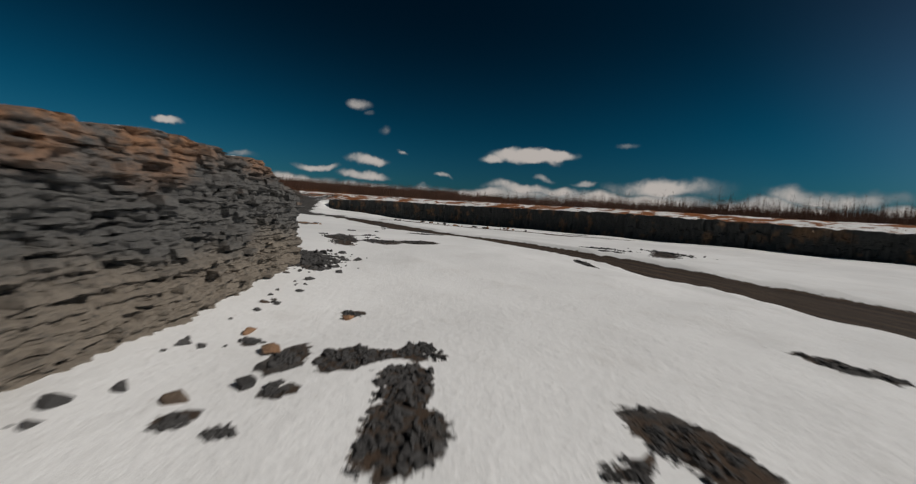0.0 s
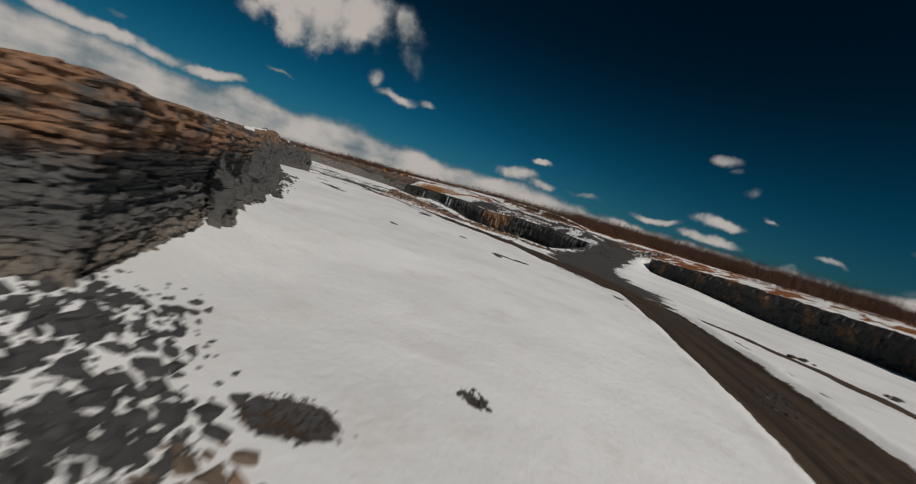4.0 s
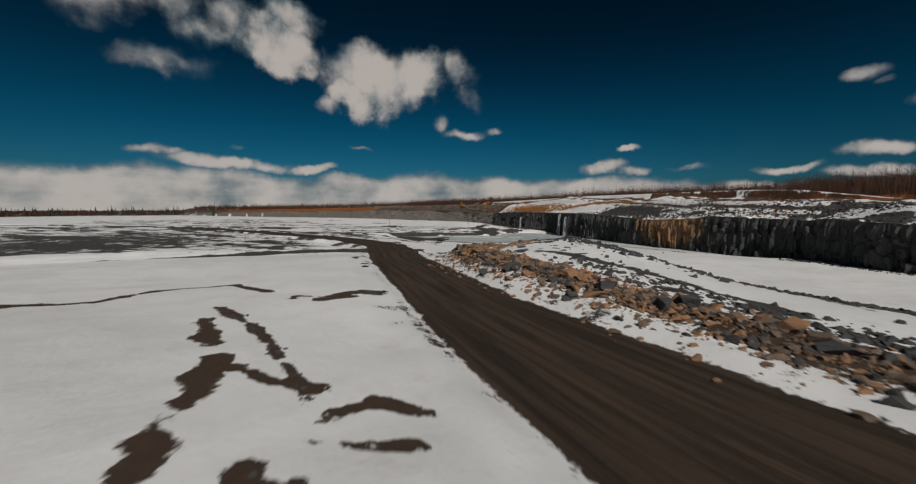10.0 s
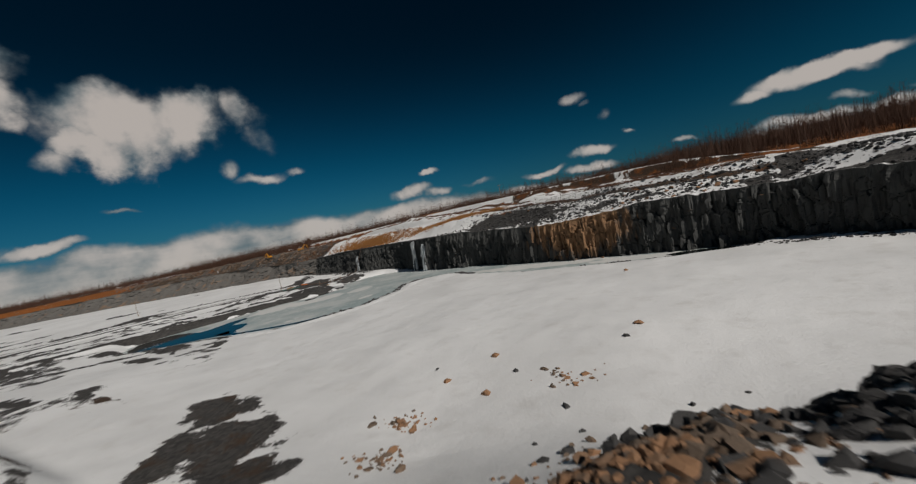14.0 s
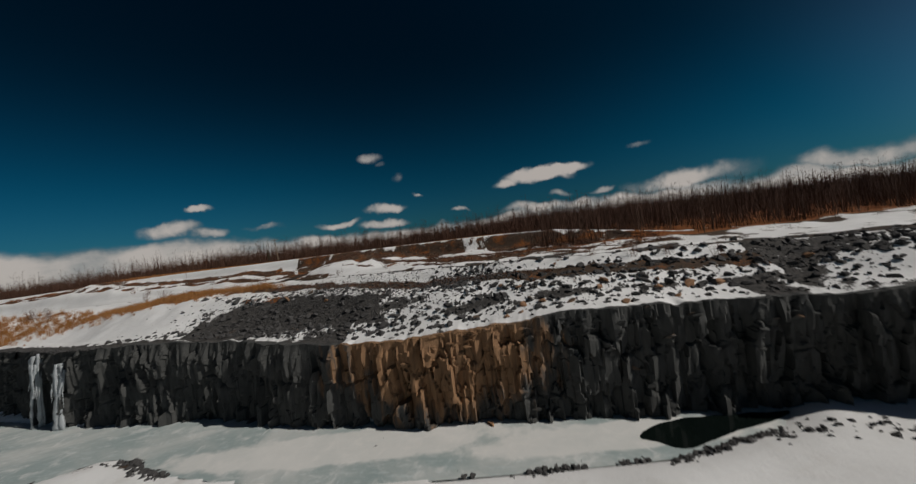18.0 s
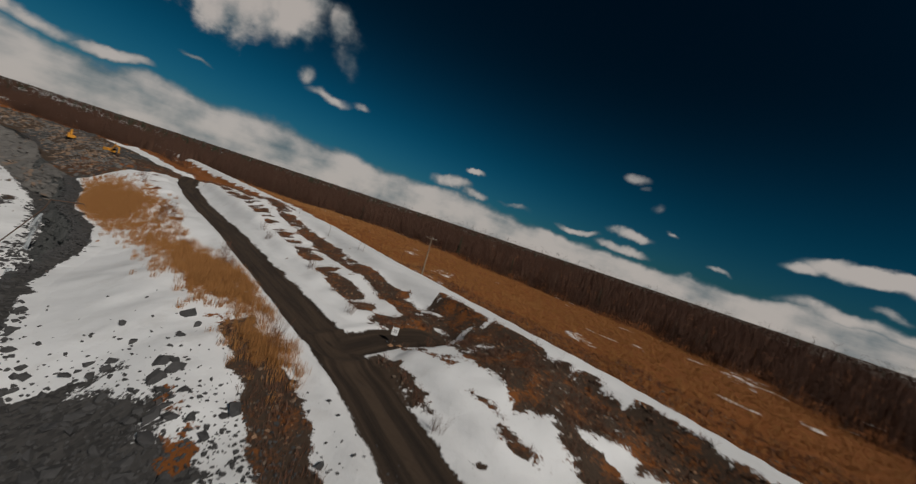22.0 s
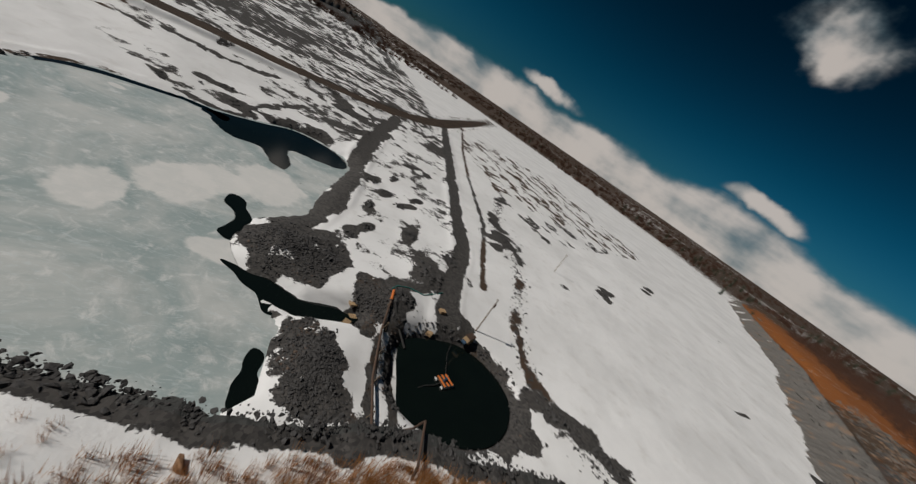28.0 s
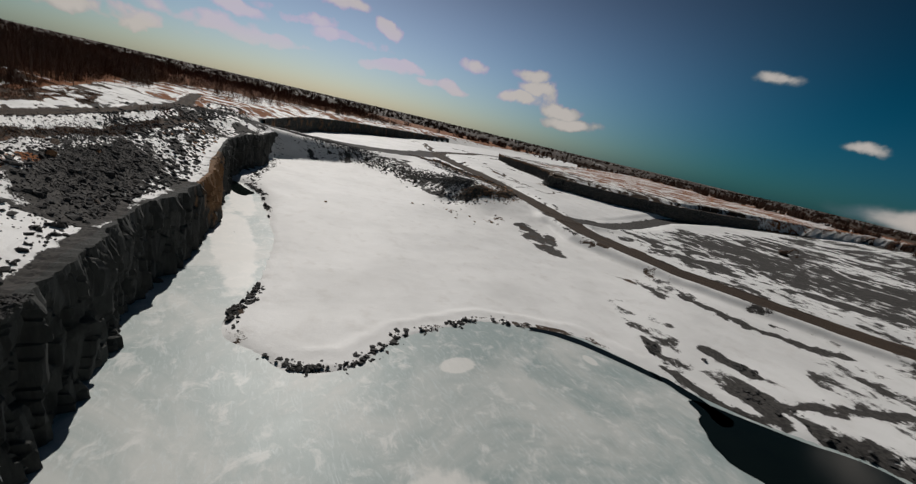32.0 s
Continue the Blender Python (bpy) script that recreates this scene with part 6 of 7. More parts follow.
# piles at the ends of the southern walls
for k, (px, py, n, sp) in enumerate(((-10.4, 26.4, 420, 1.3), (-9.2, 24.2, 260, .8), (-34, 65.5, 420, 1.5), (-29.5, 65.6, 420, 1.3), (-26.5, 67, 160, 1.0), (-28, 60, 50, 1.2), (-166, 123, 200, 2.2), (-107, 93.5, 160, 1.6))):
    x, y = r_.normal(px, sp, n), r_.normal(py, sp, n)
    strew("rock_fall", PIECES, on_ground(x, y), log_sizes(n, .08, .42, 70 + k), M_GREY if k < 4 or k == 7 else M_STONE, "grey and rusty stones fallen from the rock wall", "stones", 80 + k)
x, y = band([(-68, 79.5), (-92, 88.5), (-107, 92.5), (-126, 95.5), (-148, 103.5), (-166, 122)], 1500, .9, 185)
strew("rock_fall", PIECES, on_ground(x, y), log_sizes(1500, .1, .65, 186), M_GREY, "blocky stones banked along the foot of the dark wall", "stones", 187)
x, y = band([(-9, -10), (-8.3, 12), (-7.8, 21)], 70, .4, 90)
strew("rock_fall", PIECES, on_ground(x, y), log_sizes(70, .08, .3, 91), M_GREY, "small stones along the foot of the wall", "stones", 92)
# stone lines in the bench snow
x, y = band([(-131, 143), (-136, 143.4), (-141, 143), (-144, 142), (-141, 139)], 420, .8, 93)
strew("stone_line", PIECES, on_ground(x, y), log_sizes(420, .1, .42, 94), M_STONE, "line of brown stones thawed out of the snow", "stones", 95)
x, y = np.concatenate([band(rows, 130, half * .6, 96 + k)[0] for k, (half, rows) in enumerate(THAW_LINES[:9])]), np.concatenate([band(rows, 130, half * .6, 96 + k)[1] for k, (half, rows) in enumerate(THAW_LINES[:9])])
strew("stone_line", PIECES, on_ground(x, y), log_sizes(len(x), .05, .3, 97), M_GREY, "scattered stones in the bench snow", "stones", 98)
SINGLES = [(-216.2, 248.6, .75), (-216.8, 243.5, .5), (-224.9, 287.6, .7), (-233, 236, .6), (-228, 232, .45), (-222, 229, .4), (-236, 228, .5), (-229, 226, .6), (-240, 231, .35), (-7.1, 13, .3), (-5.2, 9.4, .38),
           (-6.3, 8.4, .3), (-4.3, 15.6, .3), (-5.6, 11.6, .42), (-280, 343.6, .9), (-275, 344.3, .8), (-367.4, 354.8, .8), (-270, 340, .6), (-124, 140, .3), (-136.5, 144, .7), (-355, 352, .45), (-333, 229, .9)]
boulders("dark boulder lying alone in the snow", "single boulders", np.array([s[0] for s in SINGLES]), np.array([s[1] for s in SINGLES]), np.array([s[2] for s in SINGLES]), 99)


# ---------------------------------------------------------------- ice on the rock
def ice_fall(x, y, top, foot, wide, seed):
    """A frozen fall: lumpy curtains of ice hanging close against the rock, wider towards the foot."""
    r = np.random.default_rng(seed)
    fall = empty("frozen_fall", x, y, foot)
    tagged(fall, "pale frozen waterfall hanging on the dark rock face", "frozen waterfall", "frozen waterfalls")
    tall = top - foot
    for k in range(12):
        bm = bmesh.new()
        ox, oy = r.normal(0, wide * .5), r.uniform(.7, 1.7)
        z0 = tall - r.uniform(0, tall * .25)
        z1 = -0.3 if k < 4 else r.uniform(.2, .6) * tall
        rings = []
        sway, reach = r.uniform(0, 6), r.uniform(.12, .38) * wide
        for j in range(14):
            t = j / 13
            lump = (0.55 + 0.5 * t if k < 4 else 1 - 0.85 * t) * reach * (0.5 + r.random())
            cx, cy = ox + 0.18 * math.sin(t * 7 + sway), oy - t * 1.1
            rings.append([bm.verts.new((cx + math.cos(a) * lump, cy + math.sin(a) * lump * .5, z0 + (z1 - z0) * t)) for a in np.linspace(0, 6.283, 8)[:-1]])
        for p, q in zip(rings, rings[1:]):
            for i in range(7):
                bm.faces.new((p[i], p[(i + 1) % 7], q[(i + 1) % 7], q[i]))
        bm.faces.new(rings[0][::-1])
        bm.faces.new(rings[-1])
        me = bpy.data.meshes.new("ice_column")
        bm.to_mesh(me)
        bm.free()
        me.materials.append(M_FROZEN)
        for p in me.polygons:
            p.use_smooth = True
        part("ice_column", me, fall)
    return fall


ice_fall(-337.2, 339.2, 5.4, -10.9, 1.3, 1)
ice_fall(-328.8, 336.6, 3.2, -10.9, 1.9, 2)
ice_fall(-391.0, 346.5, 2.0, -8.5, .9, 6)


# ---------------------------------------------------------------- trees
def limb(verts, faces, p, q, r0, r1, sides):
    """A tapering branch from p to q."""
    d = (q - p).normalized()
    u = d.orthogonal().normalized()
    w = d.cross(u)
    base = len(verts)
    for c, r in ((p, r0), (q, r1)):
        for i in range(sides):
            a = 6.283 * i / sides
            verts.append(c + u * math.cos(a) * r + w * math.sin(a) * r)
    for i in range(sides):
        j = (i + 1) % sides
        faces.append((base + i, base + j, base + sides + j, base + sides + i))


def bare_tree(seed, tall, limbs, twigs, sides=4):
    """A leafless tree 1 to tall metres: its trunk and its crown of branches, as (verts, faces) each."""
    r = random.Random(seed)
    tv, tf, cv, cf = [], [], [], []
    p = Vector((0, 0, -0.3))
    trunk = []
    for k in range(5):
        q = Vector((r.gauss(0, .10) * k * .5, r.gauss(0, .10) * k * .5, tall * (k + 1) / 5))
        limb(tv, tf, p, q, tall * .0105 * (1 - k * .18), tall * .0105 * (1 - (k + 1) * .18), 5)
        trunk.append((p.copy(), q.copy()))
        p = q
    for k in range(limbs):
        t = r.uniform(.22, .98) ** .8
        i = min(int(t * 5), 4)
        a, b = trunk[i]
        s = a.lerp(b, t * 5 - i)
        ang, rise = r.uniform(0, 6.283), r.uniform(.5, 1.3)
        ln = tall * r.uniform(.13, .30) * (1.15 - t * .75)
        e = s + Vector((math.cos(ang), math.sin(ang), rise)).normalized() * ln
        limb(cv, cf, s, e, tall * .0042 * (1.2 - t), tall * .0012, 3)
        for _ in range(twigs):
            f = s.lerp(e, r.uniform(.3, 1))
            g = f + (Vector((math.cos(ang), math.sin(ang), rise)).normalized() + Vector((r.gauss(0, .6), r.gauss(0, .6), r.gauss(.2, .4)))).normalized() * ln * r.uniform(.3, .7)
            limb(cv, cf, f, g, tall * .0016, tall * .0006, 3)
    pack = lambda v, f: (np.array([tuple(x) for x in v], float), np.array(f))
    return pack(tv, tf), pack(cv, cf)


def in_wood(x, y, margin=0.0):
    """Where the northern woods stand."""
    d, _, _ = along(x, y, RIM_ALL)
    up = inside(x, y, HIGH_POLY)
    dc, _, _ = along(x, y, CREST_TRACK)
    north = np.where(x > -100, True, np.where(x > -224, y > 364, np.where(x < -560, True, y > 404)))
    d_r, _, _ = along(x, y, RIM_ROAD)
    gap = np.where(x > -100, 24, 40)
    return up & north & ~inside(x, y, FIELD) & (d > gap + margin) & (dc > np.where(x < -400, 10, 4)) & (d_r > 12)


TREES = [bare_tree(300 + k, t, 13, 4) for k, t in enumerate((11.5, 13.5, 12.2, 14.5, 10.2))]
rt = np.random.default_rng(301)
# the wood's edge: single trees
EDGE = [(-100, 352), (-150, 362), (-190, 366), (-222, 380), (-232, 424), (-250, 450), (-285, 460), (-323, 455), (-372, 448), (-403, 441), (-470, 436), (-560, 434), (-640, 424)]
x, y = band(EDGE, 190, 2.6, 302)
keep = ~inside(x, y, FIELD)
x, y = x[keep], y[keep]
z = rows_heights(x, y)
protos = []
for (tv, tf), (cv, cf) in TREES:
    protos.append((mesh_from("trunk", tv, tf, M_BARK, True), mesh_from("crown", cv, cf, M_TWIG)))
for i in range(len(x)):
    tm, cm = protos[i % 5]
    tree = empty("tree", x[i], y[i], z[i])
    k = rt.uniform(.6, .98)
    tree.scale = (k, k, k)
    tree.rotation_euler = (0, 0, rt.uniform(0, 6.283))
    tagged(tree, "leafless grey-barked young tree at the wood's edge", "tree", "trees at the wood's edge")
    part("trunk", tm, tree)
    part("crown", cm, tree, "fine red-brown bare twigs")

# the wood behind, tree by tree, getting simpler with distance
def wood(name, n, box, seed, shapes, sizes, mat, label, far=0.0):
    r = np.random.default_rng(seed)
    x, y = r.uniform(box[0], box[1], n), r.uniform(box[2], box[3], n)
    keep = in_wood(x, y)
    x, y = x[keep], y[keep]
    strew(name, shapes, on_ground(x, y), r.uniform(*sizes, len(x)), mat, label, "woods", seed + 1, tilt=0.03)


MID = [bare_tree(320 + k, t, 9, 2) for k, t in enumerate((12, 13.5, 11))]
def whole(t):
    (tv, tf), (cv, cf) = t
    return np.concatenate([tv, cv]), np.concatenate([tf, cf + len(tv)])
MID = [whole(t) for t in MID]
wood("woods", 8200, (-720, 0, 350, 560), 330, MID, (.64, 1.04), M_TWIG, "dense leafless brown woodland beyond the field")
wood("woods", 2200, (-60, 420, 100, 560), 332, MID, (.55, .9), M_TWIG, "dark leafless woodland above the eastern quarry")
def thicket(seed, n=46):
    """The dense fine twigs between the trees: thin slivers, some leaning."""
    r = np.random.default_rng(seed)
    v, f = [], []
    for _ in range(n):
        a = r.uniform(0, 6.283)
        px, py = r.normal(0, 1.9, 2)
        low = r.uniform(-.5, 5.0) if r.random() < .6 else -.5
        top = low + r.uniform(3.0, 8.5) * (0.6 if low < 0 else 1)
        w = r.uniform(.03, .10)
        b = len(v)
        v += [(px - math.cos(a) * w, py - math.sin(a) * w, low), (px + math.cos(a) * w, py + math.sin(a) * w, low), (px + r.normal(0, .9), py + r.normal(0, .9), min(top, 12.4))]
        f.append((b, b + 1, b + 2))
    return np.array(v, float), np.array(f)


THICKET = [thicket(335 + k) for k in range(4)]
wood("thicket", 11000, (-720, 0, 350, 500), 336, THICKET, (.5, .92), M_TWIG, "dense brown undergrowth and fine twigs in the woods")
wood("woods", 3400, (-1000, -560, 150, 460), 345, MID, (.55, .9), M_TWIG, "brown leafless woodland beyond the western face")
wood("thicket", 3200, (-1000, -560, 150, 460), 347, THICKET, (.5, .85), M_TWIG, "brown undergrowth in the western woods")
wood("thicket", 3400, (-60, 420, 100, 480), 338, THICKET, (.5, .85), M_TWIG, "dark undergrowth in the woods above the eastern quarry")
FAR = [whole(bare_tree(340 + k, 12.5, 5, 2)) for k in range(3)]
wood("woods", 5200, (-1300, 700, 400, 1000), 343, FAR, (.52, .85), M_TWIG, "deep leafless woodland running back from the rim")


def bushy(seed, n=26):
    """A ragged thin tuft of a distant crown: crossed slivers."""
    r = np.random.default_rng(seed)
    v, f = [], []
    for _ in range(n):
        a = r.uniform(0, 6.283)
        px, py = r.normal(0, 2.2, 2)
        top = r.uniform(6.5, 12.5)
        w = r.uniform(.35, .9)
        b = len(v)
        v += [(px - math.cos(a) * w, py - math.sin(a) * w, -1), (px + math.cos(a) * w, py + math.sin(a) * w, -1), (px + r.normal(0, .5), py + r.normal(0, .5), top)]
        f.append((b, b + 1, b + 2))
    return np.array(v, float), np.array(f)


TUFTS = [bushy(350 + k) for k in range(5)]
r_ = np.random.default_rng(355)
ang, dist = r_.uniform(0, 6.283, 15000), 430 + 2900 * r_.random(15000) ** 1.7
x, y = -200 + np.cos(ang) * dist, 150 + np.sin(ang) * dist
open_ = inside(x, y, [(-760, 380), (-1000, 60), (-760, -260), (-420, -330), (220, -280), (260, 180), (60, 330), (-200, 430)])
clear = vnoise(x / 160, y / 160, 77) > 0.70
keep = ~open_ & ~clear
x, y = x[keep], y[keep]
strew("far_woods", TUFTS, on_ground(x, y, 0.5), r_.uniform(.5, .95, len(x)), M_TWIG, "far brown woods on the horizon", "woods", 356, tilt=0.0)


def spire(seed):
    """A conifer: a stack of ragged whorls."""
    r = np.random.default_rng(seed)
    v, f = [], []
    for k in range(9):
        zz, rad = 1.0 + k * 1.15, 2.3 * (1 - k / 9.5)
        c = len(v)
        v.append((0, 0, zz + 1.8))
        for i in range(9):
            a = 6.283 * i / 9 + r.uniform(-.25, .25)
            rr = rad * (r.uniform(.55, 1.1) if i % 2 else r.uniform(.3, .6))
            v.append((math.cos(a) * rr, math.sin(a) * rr, zz + r.uniform(-.3, .2)))
        for i in range(9):
            f.append((c, c + 1 + i, c + 1 + (i + 1) % 9))
    return np.array(v, float), np.array(f)


SPIRES = [spire(360 + k) for k in range(3)]
ang = np.concatenate([r_.uniform(1.9, 3.6, 260), r_.uniform(0, 6.283, 200)])
dist = np.concatenate([r_.uniform(800, 1500, 260), r_.uniform(600, 1700, 200)])
x, y = -200 + np.cos(ang) * dist, 150 + np.sin(ang) * dist
strew("conifers", SPIRES, on_ground(x, y, 0.5), r_.uniform(.9, 1.5, len(x)), M_PINE, "dark conifers standing out of the far woods", "woods", 366, tilt=0.02)
x, y = np.array([-330., -352, -296, -410, -262, -375]), np.array([470., 462, 478, 455, 480, 470])
sp = mesh_from("needles", *SPIRES[0], M_PINE)
for i in range(6):
    c = empty("conifer", x[i], y[i], z_at(x[i], y[i]) - 0.2)
    k = rt.uniform(.55, .8)
    c.scale = (k, k, k)
    c.rotation_euler = (0, 0, rt.uniform(0, 6.283))
    tagged(c, "small dark green conifer among bare trees", "conifer", "conifers in the wood's edge")
    part("crown", sp, c)
    tv, tf = [], []
    limb(tv, tf, Vector((0, 0, -.4)), Vector((0, 0, 9)), .18, .04, 5)
    part("trunk", mesh_from("trunk", np.array([tuple(v) for v in tv]), np.array(tf), M_BARK), c)


# ---------------------------------------------------------------- brush, reeds and grass
def brush(seed, tall, stems, lean=.55):
    r = random.Random(seed)
    v, f = [], []
    for _ in range(stems):
        a = r.uniform(0, 6.283)
        s = Vector((r.gauss(0, .35), r.gauss(0, .35), -.1))
        d = Vector((math.cos(a) * lean * r.random(), math.sin(a) * lean * r.random(), 1)).normalized()
        e = s + d * tall * r.uniform(.55, 1.05)
        limb(v, f, s, e, .018 * tall * .4, .004, 3)
        for _ in range(3):
            m = s.lerp(e, r.uniform(.35, .95))
            g = m + (d + Vector((r.gauss(0, .5), r.gauss(0, .5), .1))).normalized() * tall * r.uniform(.15, .4)
            limb(v, f, m, g, .004 * tall * .6, .002, 3)
    return np.array([tuple(x) for x in v], float), np.array(f)


BRUSH = [mesh_from("stems", *brush(400 + k, 2.2, 26), M_BRUSH) for k in range(4)]
BUSHES = [(-296, 357.3, 1.3), (-293, 355.5, 1.0), (-360, 362, 1.1), (-368, 364.5, 1.6), (-371, 366, 1.5), (-364, 365.5, 1.3), (-413, 370, 1.3), (-440, 374, 1.4), (-450, 379, 1.2), (-425, 372, 1.3), (-334, 366, 1.1), (-321, 376, 1.2),
          (-301, 371, 1.0), (-323, 362.5, 1.1), (-326, 363, 1.5), (-288, 375, .9), (-352, 381, 1.0), (-345, 379, 1.0), (-310, 374, .9), (-275, 362, .9), (-262, 361, .9), (-215, 338, 1.3), (-208, 336, 1.4), (-202, 335, 1.3), (-221, 339, 1.1),
          (-195, 332, 1.2), (-250, 365, 1.1), (-245, 362, 1.0)]
for i, (bx, by, k) in enumerate(BUSHES):
    b = new("bush", BRUSH[i % 4])
    b.matrix_world = pose(bx, by, z_at(bx, by), 0, 0, rt.uniform(0, 360)) @ Matrix.Scale(k, 4)
    tagged(b, "leafless red-brown bush growing out of old snow", "bush", "bushes along the rim")


def tuft(seed, tall=1.7, blades=16, wide=.05):
    r = np.random.default_rng(seed)
    v, f = [], []
    for _ in range(blades):
        a, o = r.uniform(0, 6.283), r.normal(0, .28, 2)
        h, bend = tall * r.uniform(.6, 1.1), r.uniform(.1, .5)
        dx, dy = math.cos(a), math.sin(a)
        b = len(v)
        v += [(o[0] - dy * wide, o[1] + dx * wide, -.1), (o[0] + dy * wide, o[1] - dx * wide, -.1), (o[0] + dx * bend, o[1] + dy * bend, h)]
        f.append((b, b + 1, b + 2))
    return np.array(v, float), np.array(f)


REEDS = [tuft(420 + k, 1.3, 26, .022) for k in range(5)]
GRASS = [tuft(430 + k, .6, 14, .028) for k in range(4)]
x, y = np.concatenate([r_.normal(-318, 9, 1200), r_.normal(-346, 14, 500), r_.normal(-388, 11, 2300), r_.normal(-402, 14, 900), r_.normal(-293, 3, 160)]), np.concatenate([r_.normal(359, 2.4, 1200), r_.normal(359.5, 2.2, 500), r_.normal(358.5, 3.6, 2300), r_.normal(362, 3.4, 900), r_.normal(355, 1.5, 160)])
d_, _, _ = along(x, y, RIM_ROAD)
dr_, _, _ = along(x, y, RIM_ALL)
keep = (d_ > 4.6) & inside(x, y, HIGH_POLY) & (dr_ > 3) & (y < np.interp(-x, [-r[0] for r in RIM_ROAD], [r[1] for r in RIM_ROAD]))
x, y = x[keep], y[keep]
strew("reeds", REEDS, on_ground(x, y), r_.uniform(.6, 1.25, len(x)), M_REED, "dry orange-brown reeds on the rim", "reeds", 440, tilt=.12)
x, y = r_.uniform(-560, -205, 30000), r_.uniform(376, 458, 30000)
keep = inside(x, y, FIELD)
x, y = x[keep], y[keep]
strew("dead_grass", GRASS, on_ground(x, y), r_.uniform(.7, 1.4, len(x)), M_REED, "tawny dead grass in the field before the wood", "grass", 442, tilt=.15)
# clods and dead stalks on the thawed banks beside the rim road
def on_banks(n, seed, lo=0.55):
    r = np.random.default_rng(seed)
    x, y = r.uniform(-470, -190, n), r.uniform(335, 400, n)
    keep = inside(x, y, HIGH_POLY)
    x, y = x[keep], y[keep]
    z = rows_heights(x, y)
    bare, gravel, grass, road, _, _ = ground_masks(x, y, z)
    keep = (bare > lo) & (gravel < 0.5) & (road < 0.3)
    return np.stack([x[keep], y[keep], z[keep]], 1)


p_ = on_banks(26000, 460)
strew("clods", PIECES, p_, log_sizes(len(p_), .06, .34, 461), M_STONE, "brown clods and stones on the thawed banks", "stones", 462)
p_ = on_banks(30000, 463)
strew("dead_stalks", GRASS, p_, np.random.default_rng(464).uniform(.5, 1.2, len(p_)), M_BRUSH, "red-brown dead stalks on the thawed banks", "grass", 465, tilt=.2)
# thin saplings scattered along the crest
SAPLING = [mesh_from("stems", *whole(bare_tree(450 + k, 4.5, 6, 2)), M_BRUSH) for k in range(3)]
x, y = band(CREST_TRACK[2:9], 60, 7, 452)
dr_, _, _ = along(x, y, RIM_ROAD)
dc_, _, _ = along(x, y, CREST_TRACK)
for i in np.flatnonzero((dr_ > 5) & (dc_ > 2)):
    s = new("sapling", SAPLING[i % 3])
    s.matrix_world = pose(x[i], y[i], z_at(x[i], y[i]), 0, 0, rt.uniform(0, 360)) @ Matrix.Scale(rt.uniform(.5, 1.1), 4)
    tagged(s, "thin leafless sapling on the snowy crest", "sapling", "saplings on the crest")


# ---------------------------------------------------------------- works on the rim and in the pit
def boxy(bm, cx, cy, cz, sx, sy, sz, rot=None):
    m = Matrix.Translation((cx, cy, cz)) @ (rot or Matrix()) @ Matrix.Diagonal((sx, sy, sz, 1))
    res = bmesh.ops.create_cube(bm, size=1, matrix=m)
    return res["verts"]


def rod(bm, p, q, r0, r1=None, sides=8):
    p, q = Vector(p), Vector(q)
    m = Matrix.Translation((p + q) / 2) @ (q - p).to_track_quat("Z", "Y").to_matrix().to_4x4()
    bmesh.ops.create_cone(bm, cap_ends=True, segments=sides, radius1=r0, radius2=r0 if r1 is None else r1, depth=(q - p).length, matrix=m)


def mesh_of(name, bm, mat, bevel=0.0):
    if bevel:
        bmesh.ops.bevel(bm, geom=bm.edges[:], offset=bevel, segments=2, affect="EDGES")
    me = bpy.data.meshes.new(name)
    bm.to_mesh(me)
    bm.free()
    me.materials.append(mat)
    return me


def piece(name, parent, mat, build, bevel=0.0, label=""):
    bm = bmesh.new()
    build(bm)
    return part(name, mesh_of(name, bm, mat, bevel), parent, label)


def speed_sign():
    s = empty("speed_sign", -291.4, 371.2, z_at(-291.4, 371.2) - 0.1)
    s.rotation_euler = (0, 0, radians(42))
    tagged(s, "white speed sign reading 35 on a post in stones", "sign")
    piece("post", s, M_STEEL, lambda b: rod(b, (0, .05, 0), (0, .05, 2.5), .05))
    panel = piece("panel", s, M_SIGN, lambda b: boxy(b, 0, 0, 1.9, .9, .04, 1.15), .01)
    piece("border", panel, M_BLACK, lambda b: [boxy(b, 0, -.024, 1.9 + k * .53, .82, .008, .03) for k in (-1, 1)])
    cu = bpy.data.curves.new("digits", "FONT")
    cu.body, cu.size, cu.align_x, cu.align_y, cu.extrude = "35", .62, "CENTER", "CENTER", .006
    t = new("digits", cu)
    t.data.materials.append(M_BLACK)
    t.parent = panel
    t.matrix_local = pose(0, -.03, 1.9, 90, 0, 0)


speed_sign()
boulders("stone heaped round the foot of the sign", "stones at the sign", np.array([-291.0, -292.0, -290.4, -291.8]), np.array([370.7, 371.0, 371.6, 372.0]), np.array([.45, .35, .4, .3]), 461)


